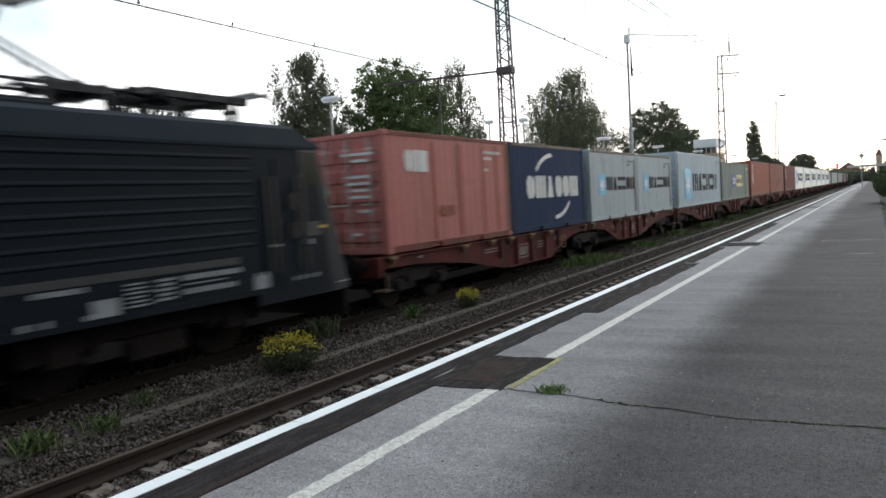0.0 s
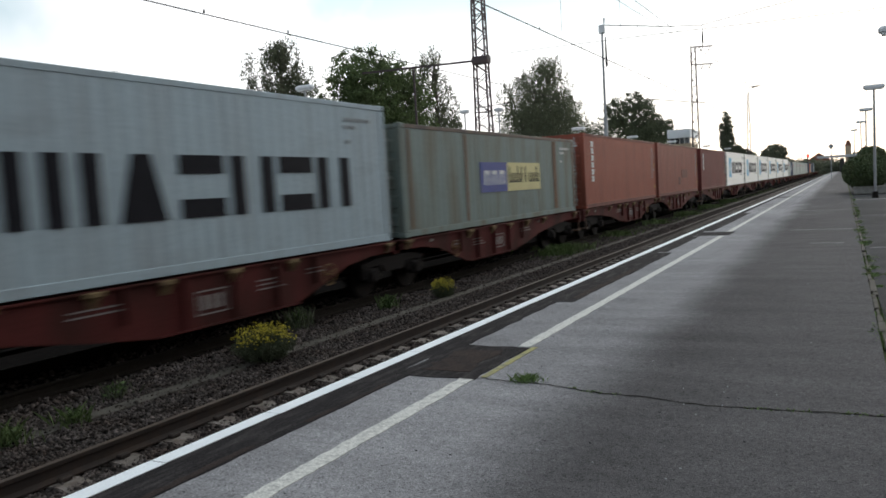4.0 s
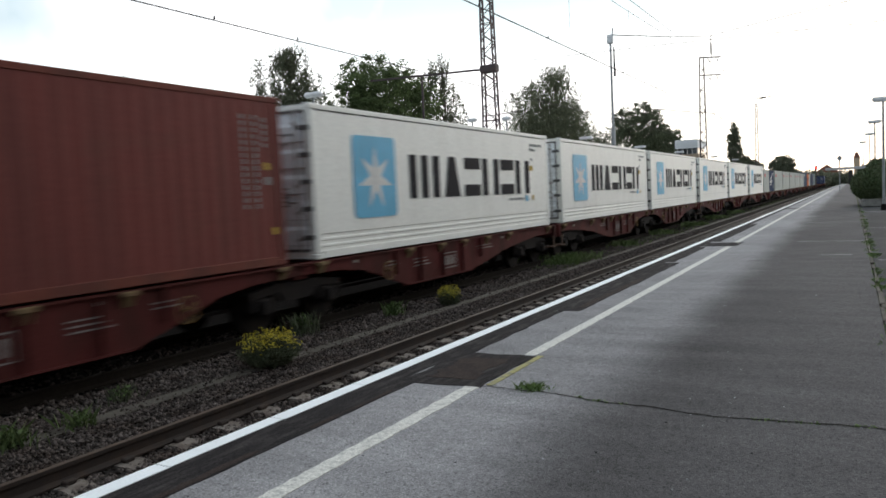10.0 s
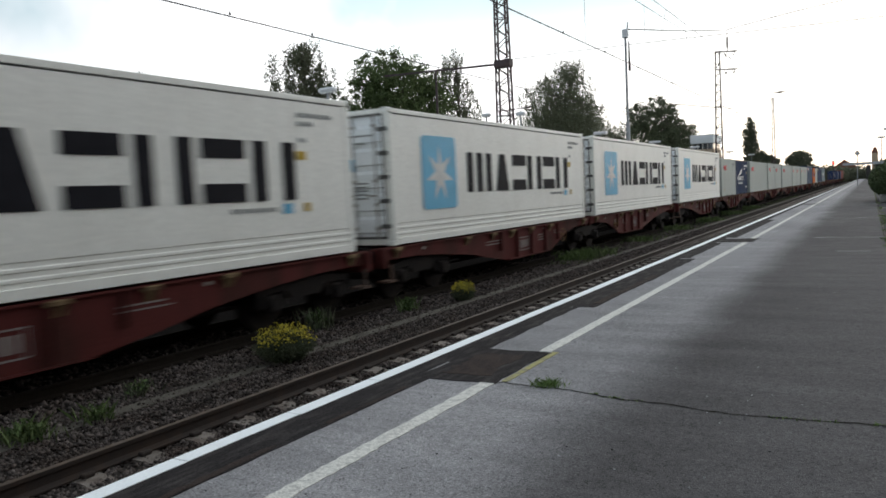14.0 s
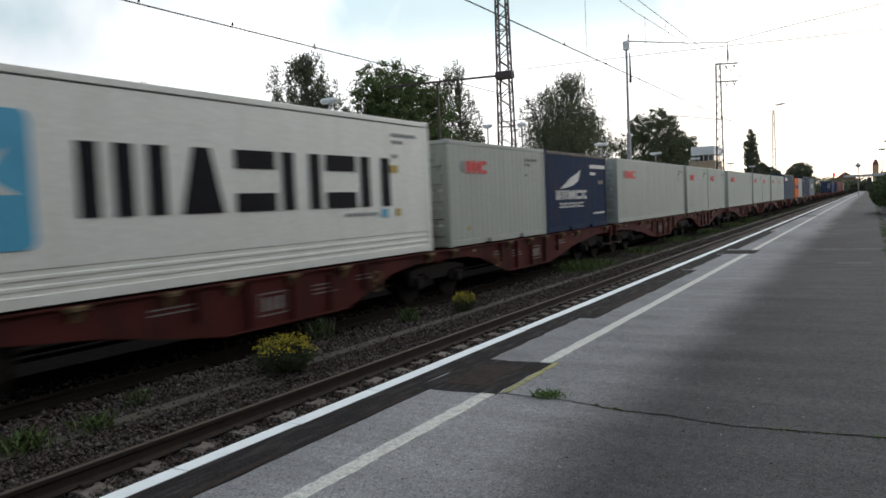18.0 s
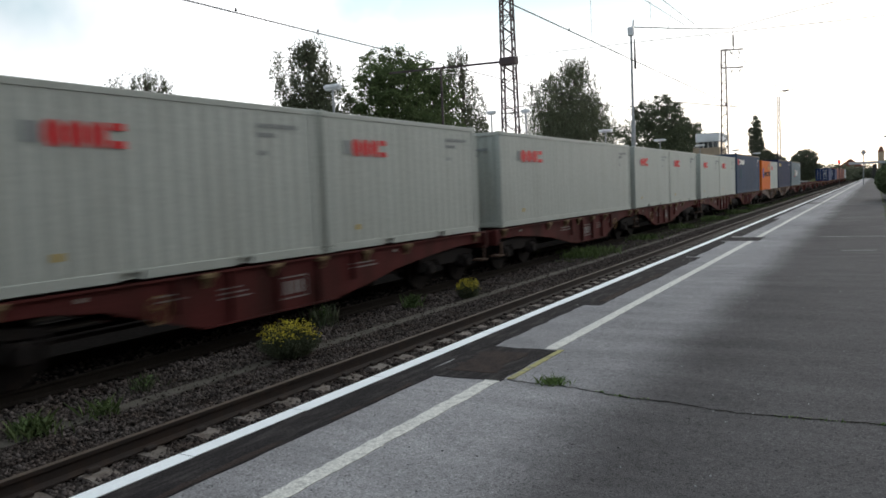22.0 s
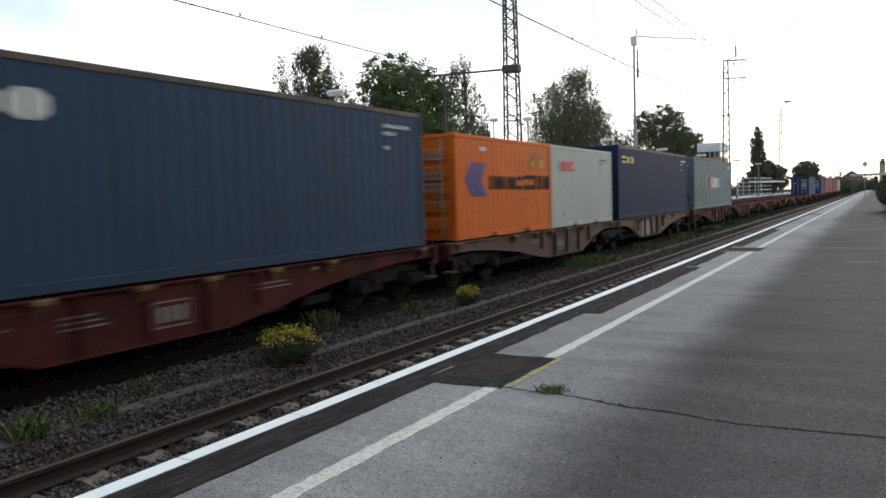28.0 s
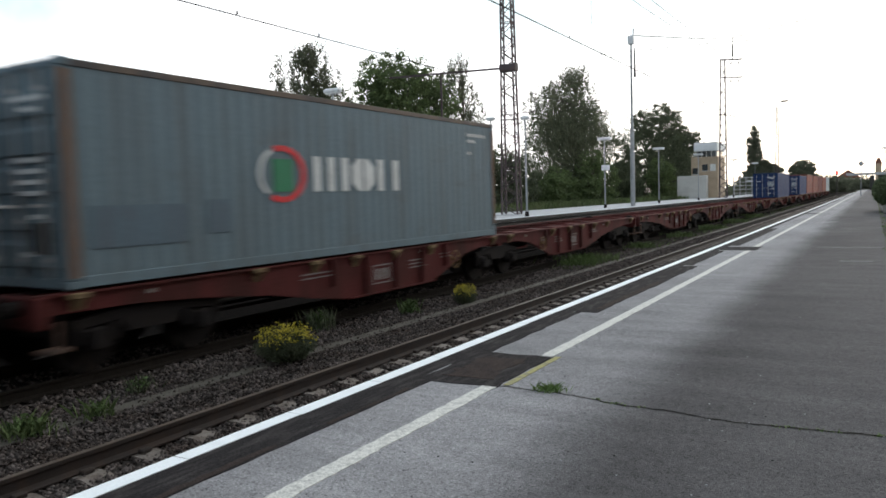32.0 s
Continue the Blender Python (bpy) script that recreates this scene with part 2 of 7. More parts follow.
def tint_asphalt(m, x0, x1, tint):
    """Darker paving: tint multiplies the colour past a ragged line along the platform, x0 to x1."""
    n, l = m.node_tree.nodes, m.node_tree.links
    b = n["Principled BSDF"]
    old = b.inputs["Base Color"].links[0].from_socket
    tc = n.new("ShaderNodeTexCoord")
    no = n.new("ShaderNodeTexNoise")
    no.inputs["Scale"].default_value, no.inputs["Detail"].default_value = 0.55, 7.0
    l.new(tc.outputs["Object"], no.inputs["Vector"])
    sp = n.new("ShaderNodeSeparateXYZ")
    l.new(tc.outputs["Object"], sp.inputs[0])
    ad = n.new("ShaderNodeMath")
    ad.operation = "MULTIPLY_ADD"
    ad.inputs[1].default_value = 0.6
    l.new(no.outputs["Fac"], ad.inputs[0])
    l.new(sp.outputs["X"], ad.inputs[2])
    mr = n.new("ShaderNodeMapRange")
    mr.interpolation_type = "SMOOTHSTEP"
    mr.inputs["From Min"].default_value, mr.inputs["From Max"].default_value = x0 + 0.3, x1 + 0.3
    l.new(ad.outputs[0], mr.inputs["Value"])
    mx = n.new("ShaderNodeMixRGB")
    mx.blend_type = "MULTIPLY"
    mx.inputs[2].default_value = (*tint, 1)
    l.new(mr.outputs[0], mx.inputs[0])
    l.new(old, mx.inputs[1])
    # dark drips and chewing-gum spots
    vo = n.new("ShaderNodeTexVoronoi")
    vo.inputs["Scale"].default_value = 5.0
    l.new(tc.outputs["Object"], vo.inputs["Vector"])
    vr = n.new("ShaderNodeMapRange")
    vr.inputs["From Min"].default_value, vr.inputs["From Max"].default_value = 0.05, 0.12
    vr.inputs["To Min"].default_value, vr.inputs["To Max"].default_value = 0.62, 1.0
    l.new(vo.outputs["Distance"], vr.inputs["Value"])
    m2 = n.new("ShaderNodeMixRGB")
    m2.blend_type, m2.inputs[0].default_value = "MULTIPLY", 0.6
    l.new(mx.outputs[0], m2.inputs[1])
    l.new(vr.outputs[0], m2.inputs[2])
    # pale and dark grit in the surface
    g = m2.outputs[0]
    for sc, lo, hi in ((2.6, 0.95, 1.05), (16.0, 0.86, 1.14), (48.0, 0.86, 1.14), (130.0, 0.68, 1.32)):
        gn = n.new("ShaderNodeTexNoise")
        gn.inputs["Scale"].default_value, gn.inputs["Detail"].default_value = sc, 3.0
        l.new(tc.outputs["Object"], gn.inputs["Vector"])
        gr = n.new("ShaderNodeMapRange")
        gr.inputs["From Min"].default_value, gr.inputs["From Max"].default_value = 0.3, 0.7
        gr.inputs["To Min"].default_value, gr.inputs["To Max"].default_value = lo, hi
        l.new(gn.outputs["Fac"], gr.inputs["Value"])
        gm = n.new("ShaderNodeMixRGB")
        gm.blend_type, gm.inputs[0].default_value = "MULTIPLY", 1.0
        l.new(g, gm.inputs[1])
        l.new(gr.outputs[0], gm.inputs[2])
        g = gm.outputs[0]
    # streaks swept across the platform, then stone chips laid bare in the tar
    mp = n.new("ShaderNodeMapping")
    mp.inputs["Scale"].default_value = (0.35, 1.7, 1.0)
    l.new(tc.outputs["Object"], mp.inputs["Vector"])
    sn = n.new("ShaderNodeTexNoise")
    sn.inputs["Scale"].default_value, sn.inputs["Detail"].default_value = 1.6, 6.0
    l.new(mp.outputs[0], sn.inputs["Vector"])
    sr = n.new("ShaderNodeMapRange")
    sr.inputs["From Min"].default_value, sr.inputs["From Max"].default_value = 0.3, 0.7
    sr.inputs["To Min"].default_value, sr.inputs["To Max"].default_value = 0.86, 1.14
    l.new(sn.outputs["Fac"], sr.inputs["Value"])
    chips = n.new("ShaderNodeTexVoronoi")
    chips.inputs["Scale"].default_value = 95.0
    l.new(tc.outputs["Object"], chips.inputs["Vector"])
    cs = n.new("ShaderNodeSeparateColor")
    l.new(chips.outputs["Color"], cs.inputs[0])
    cr = n.new("ShaderNodeValToRGB")
    cr.color_ramp.interpolation = "CONSTANT"
    cr.color_ramp.elements[0].color, cr.color_ramp.elements[1].color = (0.6, 0.6, 0.6, 1), (1, 1, 1, 1)
    cr.color_ramp.elements[1].position = 0.08
    pale = cr.color_ramp.elements.new(0.92)
    pale.color = (1.3, 1.3, 1.28, 1)
    l.new(cs.outputs[0], cr.inputs[0])
    for value in (sr.outputs[0], cr.outputs[0]):
        gm = n.new("ShaderNodeMixRGB")
        gm.blend_type, gm.inputs[0].default_value = "MULTIPLY", 1.0
        l.new(g, gm.inputs[1])
        l.new(value, gm.inputs[2])
        g = gm.outputs[0]
    l.new(g, b.inputs["Base Color"])


tint_asphalt(M["asphalt"], -1.97, -1.2, (0.37, 0.361, 0.359))
M["asphalt_dark"] = material("older asphalt", (0.058, 0.058, 0.06), 0.85, second=(0.11, 0.11, 0.11), scale=0.7, amount=0.5, grain=60, grain_amount=0.25, bump=0.4, bump_scale=120, spec=0.03)
M["tar"] = material("tarred repair", (0.026, 0.023, 0.024), 0.95, spec=0.1, second=(0.075, 0.067, 0.065), scale=4.5, amount=0.8, stretch=(3.0, 0.6, 1), low=0.48, high=0.7, grain=60, grain_amount=0.45, bump=0.6, bump_scale=120)
M["tar_brown"] = material("brown grit over tar", (0.05, 0.037, 0.033), 0.95, spec=0.1, second=(0.03, 0.025, 0.025), scale=7.0, amount=0.8, stretch=(1.6, 0.8, 1), grain=90, grain_amount=0.45, bump=0.6, bump_scale=120)
M["edge_white"] = material("white edge paint", (0.93, 0.965, 0.99), 0.6, second=(0.7, 0.73, 0.77), scale=6, amount=0.2, grain=90, grain_amount=0.06)
M["line_cream"] = material("worn cream line", (0.64, 0.625, 0.585), 0.75, second=(0.3, 0.295, 0.285), scale=22, amount=0.5, low=0.5, high=0.66, grain=90, grain_amount=0.3)
M["line_yellow"] = material("worn yellow line", (0.36, 0.33, 0.13), 0.75, second=(0.2, 0.19, 0.13), scale=12, amount=0.9, grain=60, grain_amount=0.2)
M["concrete"] = material("grey concrete", (0.26, 0.25, 0.23), 0.85, second=(0.14, 0.13, 0.115), scale=4, amount=0.7, grain=50, bump=0.3)
M["trough"] = material("grimy concrete trough lid", (0.1, 0.09, 0.075), 0.9, second=(0.055, 0.048, 0.038), scale=3, amount=0.8, grain=40, grain_amount=0.3, bump=0.4)
M["dark_wall"] = material("dark concrete wall", (0.06, 0.057, 0.052), 0.9, second=(0.03, 0.028, 0.025), scale=2, amount=0.7, grain=20)
M["slab"] = material("pale concrete slabs", (0.44, 0.45, 0.47), 0.8, second=(0.3, 0.3, 0.3), scale=1.5, amount=0.6, grain=30, bump=0.1)
M["sleeper"] = material("weathered concrete sleeper", (0.19, 0.165, 0.145), 0.9, second=(0.09, 0.07, 0.058), scale=5, amount=0.9, grain=60, bump=0.4, spread=0.2)
M["rail"] = material("rusty rail", (0.03, 0.022, 0.019), 0.8, metal=0.0, second=(0.045, 0.028, 0.02), scale=6, amount=0.7, grain=80, bump=0.2)
M["rail_head"] = material("dull rail head", (0.11, 0.085, 0.07), 0.5, metal=0.4, second=(0.16, 0.11, 0.08), scale=8, amount=0.5)
# shade under and beyond the train is put into this ballast colour
M["ballast_shade"] = material("dark ballast with shade in its colour", (0.015, 0.013, 0.012), 1.0, spec=0.0, second=(0.011, 0.0095, 0.009), scale=10, amount=0.8, grain=40, grain_amount=0.5, bump=1.0, bump_scale=28)
# sleepers and rails too dim to see: their shade is this near-black colour
M["shaded_track"] = material("dark sleepers and rails, shade in the colour", (0.022, 0.018, 0.015), 1.0, spec=0.05, second=(0.02, 0.016, 0.013), scale=5, amount=0.7, grain=30, bump=0.4)
M["ballast"] = material("ballast bed", (0.05, 0.044, 0.04), 1.0, spec=0.0, second=(0.026, 0.022, 0.02), scale=14, amount=0.8, grain=40, grain_amount=0.5, bump=1.0, bump_scale=28)
M["stone"] = material("ballast stone", (0.095, 0.08, 0.074), 1.0, spec=0.05, second=(0.05, 0.035, 0.028), scale=2, amount=0.6, grain=30, grain_amount=0.25, spread=0.75)
M["soil"] = material("dry ground with grass", (0.09, 0.095, 0.05), 1.0, spec=0.0, second=(0.055, 0.075, 0.03), scale=0.3, amount=0.9, grain=6, grain_amount=0.4, bump=0.6, bump_scale=8)
M["joint_green"] = material("low green seedlings", (0.15, 0.225, 0.075), 0.7, second=(0.18, 0.22, 0.09), scale=2, amount=0.5, spread=0.4, spec=0.15)
M["grass"] = material("grass blades", (0.09, 0.122, 0.045), 0.7, second=(0.14, 0.14, 0.07), scale=0.6, amount=0.5, grain=4, spread=0.4, spec=0.2)
M["fresh_grass"] = material("fresh grass blades", (0.095, 0.135, 0.045), 0.7, second=(0.12, 0.14, 0.065), scale=0.9, amount=0.5, grain=4, spread=0.4, spec=0.2)
M["weed"] = material("weed leaves", (0.07, 0.11, 0.035), 0.7, second=(0.1, 0.13, 0.05), scale=3, amount=0.5, spread=0.4, spec=0.2)
M["stem"] = material("dark herb stems", (0.075, 0.088, 0.05), 0.8, second=(0.09, 0.09, 0.055), scale=5, amount=0.5, spread=0.3, spec=0.2)
M["flower"] = material("yellow flowers", (0.62, 0.52, 0.06), 0.7, second=(0.4, 0.36, 0.05), scale=8, amount=0.6, spread=0.3, spec=0.2)
M["leaf_birch"] = material("birch leaves", (0.105, 0.12, 0.075), 0.6, second=(0.135, 0.145, 0.095), scale=0.5, amount=0.6, spread=0.4, spec=0.25, through=0.5)
M["leaf_broad"] = material("broad leaves", (0.11, 0.15, 0.062), 0.6, second=(0.08, 0.11, 0.048), scale=0.4, amount=0.7, spread=0.4, spec=0.25, through=0.5)
M["leaf_dark"] = material("dark leaves", (0.07, 0.085, 0.05), 0.65, second=(0.095, 0.11, 0.065), scale=0.4, amount=0.6, spread=0.4, spec=0.2, through=0.45)
# haze over the distant trees is mixed into this lighter leaf colour
M["leaf_hazed"] = material("distant leaves lightened for haze", (0.145, 0.16, 0.11), 0.7, second=(0.17, 0.175, 0.12), scale=0.3, amount=0.6, spread=0.4, spec=0.15, through=0.45)
M["hedge"] = material("clipped hedge leaves", (0.06, 0.088, 0.036), 0.65, second=(0.085, 0.09, 0.042), scale=1.5, amount=0.6, spread=0.4, spec=0.2)
M["bark"] = material("bark", (0.1, 0.085, 0.07), 0.9, second=(0.05, 0.04, 0.035), scale=3, amount=0.7, stretch=(1, 1, 0.3), grain=15, bump=0.6, bump_scale=12)
M["steel_dark"] = material("weathered mast steel", (0.075, 0.058, 0.06), 0.7, metal=0.0, second=(0.1, 0.065, 0.055), scale=3, amount=0.6, grain=30)
M["steel_pale"] = material("galvanised steel", (0.33, 0.34, 0.35), 0.5, metal=0.5, second=(0.22, 0.22, 0.22), scale=3, amount=0.5)
M["wire"] = material("copper contact wire", (0.055, 0.05, 0.048), 0.8, spec=0.1)
M["gap"] = material("dirt in a crack", (0.022, 0.02, 0.018), 1.0, spec=0.0, second=(0.035, 0.04, 0.02), scale=6, amount=0.7)
M["lamp_white"] = material("white lamp housing", (0.7, 0.71, 0.72), 0.45, second=(0.5, 0.5, 0.5), scale=4, amount=0.3)
M["lamp_glass"] = material("frosted lamp glass", (0.75, 0.75, 0.72), 0.25)
M["frame_red"] = material("oxide red wagon paint", (0.092, 0.024, 0.022), 0.75, second=(0.045, 0.019, 0.016), scale=1.3, amount=0.8, stretch=(1, 1, 0.5), grain=25, grain_amount=0.2, bump=0.1, spec=0.06)
M["step"] = material("rusted brown step iron", (0.07, 0.036, 0.024), 0.85, second=(0.035, 0.022, 0.018), scale=6, amount=0.8, spec=0.08)
M["frame_brown"] = material("worn brown wagon paint", (0.115, 0.065, 0.045), 0.75, second=(0.06, 0.04, 0.032), scale=1.6, amount=0.8, stretch=(1, 1, 0.5), grain=25, grain_amount=0.2, bump=0.1)
M["under"] = material("grimy bogie steel", (0.016, 0.0135, 0.013), 0.9, spec=0.1, second=(0.022, 0.017, 0.014), scale=4, amount=0.6, grain=30)
M["wheel"] = material("wheel steel", (0.012, 0.01, 0.009), 0.85, spec=0.1, second=(0.024, 0.017, 0.013), scale=5, amount=0.5)
M["hinge"] = material("dark grey hinge steel and rubber", (0.09, 0.09, 0.088), 0.7, second=(0.2, 0.19, 0.17), scale=9, amount=0.5)
M["bright"] = material("bare worn steel", (0.4, 0.39, 0.37), 0.4, metal=0.7, second=(0.25, 0.2, 0.17), scale=6, amount=0.5)
M["mark_white"] = material("white stencil paint", (0.24, 0.21, 0.2), 0.7, second=(0.14, 0.1, 0.09), scale=6, amount=0.5)
M["mark_pale"] = material("pale primer patch", (0.3, 0.27, 0.24), 0.8, second=(0.2, 0.17, 0.15), scale=3, amount=0.6)
M["rest"] = material("dirty worn steel pad", (0.2, 0.14, 0.075), 0.8, spec=0.1, second=(0.08, 0.04, 0.032), scale=6, amount=0.7)
M["wheel_ochre"] = material("worn ochre hand wheel paint", (0.22, 0.13, 0.05), 0.7, second=(0.1, 0.05, 0.03), scale=6, amount=0.6)
M["mark_yellow"] = material("yellow warning paint", (0.5, 0.34, 0.05), 0.7, second=(0.4, 0.28, 0.05), scale=6, amount=0.4)
M["loco"] = material("satin black locomotive paint", (0.0085, 0.0128, 0.0185), 0.65, second=(0.0075, 0.0105, 0.015), scale=1.2, amount=0.6, stretch=(1, 1, 0.4), grain=20, spec=0.08)
M["loco_roof"] = material("dark grey roof paint", (0.014, 0.021, 0.03), 0.8, spec=0.1, second=(0.022, 0.027, 0.034), scale=1.5, amount=0.6)
M["loco_grey"] = material("grey waist stripe", (0.036, 0.038, 0.04), 0.6, second=(0.05, 0.052, 0.054), scale=2, amount=0.5)
M["loco_rail"] = material("dull handrail steel", (0.05, 0.05, 0.052), 0.5, metal=0.4)
M["loco_mark"] = material("dulled white stencil paint", (0.27, 0.29, 0.31), 0.7, second=(0.17, 0.18, 0.2), scale=6, amount=0.6)
M["cab_glass"] = material("dark tinted cab glass", (0.016, 0.02, 0.012), 0.22, second=(0.03, 0.035, 0.018), scale=2.5, amount=0.6, spec=0.25)
M["black"] = material("black rubber and insulator", (0.02, 0.02, 0.022), 0.6)
M["glass"] = material("cab window glass", (0.02, 0.024, 0.022), 0.1, spec=0.4)
M["brick"] = material("sandy render and brick", (0.44, 0.34, 0.24), 0.85, second=(0.34, 0.26, 0.18), scale=1.2, amount=0.6, grain=8, bump=0.1)
M["dull_brick"] = material("dull dark brick", (0.12, 0.075, 0.055), 0.9, second=(0.08, 0.055, 0.045), scale=1.2, amount=0.6, grain=12, bump=0.2)
M["render_white"] = material("pale render", (0.6, 0.58, 0.54), 0.85, second=(0.45, 0.43, 0.4), scale=0.8, amount=0.5)
M["roof_pale"] = material("pale roof edge", (0.82, 0.83, 0.83), 0.7, second=(0.65, 0.66, 0.67), scale=1, amount=0.4)
M["window_dark"] = material("dark window glass", (0.035, 0.04, 0.045), 0.1, spec=0.8)
M["red_glow"] = material("lit red signal lens", (0.5, 0.02, 0.02), 0.3, glow=(1.0, 0.05, 0.04, 6.0))
M["roof_tile"] = material("red roof tiles", (0.22, 0.1, 0.07), 0.85, second=(0.14, 0.07, 0.05), scale=2, amount=0.6)


def paint(name, color, stain=None, amount=0.45, rough=0.62, spec=0.1, streak=0.35, dirt=(0.1, 0.06, 0.042)):
    """Container paint: faded patches, fine grain, and thin dirty runs down the folds."""
    m = material(name, color, rough, second=stain or tuple(c * 0.62 + 0.02 for c in color), scale=0.9, amount=amount, stretch=(2.0, 2.0, 0.35), grain=18, grain_amount=0.09, bump=0.04, bump_scale=25, spec=spec)
    n, l = m.node_tree.nodes, m.node_tree.links
    b = n["Principled BSDF"]
    old = b.inputs["Base Color"].links[0].from_socket
    tc, oi = n.new("ShaderNodeTexCoord"), n.new("ShaderNodeObjectInfo")
    for sc, st, lo, hi, k in ((5.0, (1, 1, 0.07), 0.56, 0.78, streak), (1.1, (1, 0.6, 1.6), 0.58, 0.74, streak * 0.45)):
        mp = n.new("ShaderNodeMapping")
        mp.inputs["Scale"].default_value = st
        l.new(tc.outputs["Object"], mp.inputs["Vector"])
        off = n.new("ShaderNodeVectorMath")
        off.operation = "MULTIPLY_ADD"
        off.inputs[1].default_value = (11.0, 29.0, 5.0)
        l.new(oi.outputs["Random"], off.inputs[0])
        l.new(mp.outputs[0], off.inputs[2])
        no = n.new("ShaderNodeTexNoise")
        no.inputs["Scale"].default_value, no.inputs["Detail"].default_value = sc, 5.0
        l.new(off.outputs[0], no.inputs["Vector"])
        mr = n.new("ShaderNodeMapRange")
        mr.inputs["From Min"].default_value, mr.inputs["From Max"].default_value, mr.inputs["To Max"].default_value = lo, hi, k
        l.new(no.outputs["Fac"], mr.inputs["Value"])
        mx = n.new("ShaderNodeMixRGB")
        mx.inputs[2].default_value = (*dirt, 1)
        l.new(mr.outputs[0], mx.inputs[0])
        l.new(old, mx.inputs[1])
        old = mx.outputs[0]
    l.new(old, b.inputs["Base Color"])
    return m


C = {
    "salmon": paint("faded salmon red container paint", (0.43, 0.16, 0.14), (0.35, 0.145, 0.125), 0.6),
    "navy": paint("navy container paint", (0.018, 0.036, 0.086), None, 0.45, 0.7, 0.04),
    "grey": paint("pale grey container paint", (0.37, 0.43, 0.45), (0.32, 0.34, 0.33), 0.5),
    "grey_blue": paint("light blue grey container paint", (0.38, 0.46, 0.5), (0.33, 0.37, 0.39), 0.5),
    "grey_green": paint("grey green container paint", (0.2, 0.245, 0.23), (0.16, 0.14, 0.1), 0.7),
    "rust_orange": paint("red oxide container paint", (0.3, 0.09, 0.06), (0.23, 0.075, 0.052), 0.6),
    "brown_red": paint("brown red container paint", (0.26, 0.085, 0.062), (0.19, 0.068, 0.052), 0.6),
    "maroon": paint("dull maroon container paint", (0.165, 0.047, 0.04), (0.115, 0.04, 0.035), 0.6),
    "rail_brown": paint("grimy brown rail paint, darkened for shade", (0.16, 0.05, 0.037), (0.085, 0.036, 0.03), 0.6),
    "rail_dusty": paint("dusty rusted rail paint", (0.15, 0.115, 0.09), (0.07, 0.07, 0.075), 0.8),
    "reefer": paint("white refrigerated container paint", (0.84, 0.835, 0.785), (0.73, 0.72, 0.665), 0.35, 0.5, 0.3, streak=0.1, dirt=(0.4, 0.36, 0.28)),
    # the reefer paint again, lightened so that the door ends look lit
    "reefer_door_lit": paint("white reefer paint brightened for the door ends", (0.87, 0.9, 0.92), (0.76, 0.79, 0.8), 0.3, 0.45, 0.4, streak=0.1, dirt=(0.4, 0.38, 0.34)),
    "putty": paint("pale putty green container paint", (0.43, 0.452, 0.412), (0.365, 0.375, 0.335), 0.45, 0.62, 0.2, streak=0.12, dirt=(0.25, 0.22, 0.16)),
    "slate": paint("slate blue container paint", (0.042, 0.07, 0.118), (0.038, 0.056, 0.085), 0.5, 0.65, 0.07),
    "orange": paint("bright orange container paint", (0.7, 0.15, 0.018), (0.55, 0.13, 0.02), 0.4),
    "indigo": paint("dark indigo container paint", (0.019, 0.03, 0.074), (0.018, 0.026, 0.054), 0.5, 0.65, 0.07),
    "teal_grey": paint("blue grey container paint", (0.148, 0.198, 0.222), (0.125, 0.148, 0.158), 0.6),
    "teal_dark": paint("dulled blue grey container paint", (0.118, 0.16, 0.19), (0.108, 0.13, 0.148), 0.5),
    "petrol": paint("dull petrol blue paint", (0.02, 0.065, 0.1), (0.03, 0.07, 0.1), 0.5, 0.7, 0.05),
    "royal": paint("royal blue container paint", (0.022, 0.043, 0.115), (0.022, 0.036, 0.08), 0.5),
}
INK = {
    "dark": material("dark grey lettering paint", (0.012, 0.012, 0.016), 0.7, spec=0.08, second=(0.022, 0.022, 0.028), scale=4, amount=0.4),
    "light": material("off white lettering paint", (0.66, 0.67, 0.65), 0.6, second=(0.5, 0.5, 0.48), scale=4, amount=0.4),
    "sky": material("sky blue emblem paint", (0.1, 0.42, 0.64), 0.5, second=(0.07, 0.3, 0.48), scale=2, amount=0.4),
    "red": material("red lettering paint", (0.66, 0.03, 0.035), 0.6, second=(0.45, 0.04, 0.04), scale=4, amount=0.4),
    "yellow": material("yellow lettering paint", (0.65, 0.47, 0.06), 0.6, second=(0.5, 0.37, 0.06), scale=4, amount=0.4),
    "pale_yellow": material("pale yellow panel paint", (0.58, 0.52, 0.24), 0.6, second=(0.45, 0.4, 0.2), scale=3, amount=0.4),
    "blue": material("deep blue panel paint", (0.02, 0.045, 0.24), 0.6, second=(0.03, 0.04, 0.16), scale=3, amount=0.4),
    "green": material("green emblem paint", (0.02, 0.2, 0.09), 0.6, second=(0.02, 0.14, 0.07), scale=3, amount=0.4),
    "rust": material("rust streak", (0.17, 0.1, 0.06), 0.85, second=(0.11, 0.065, 0.045), scale=3, amount=0.7, stretch=(2, 2, 0.4)),
    "faint": material("faded grey stencil", (0.26, 0.27, 0.27), 0.7, second=(0.35, 0.36, 0.35), scale=5, amount=0.5),
}

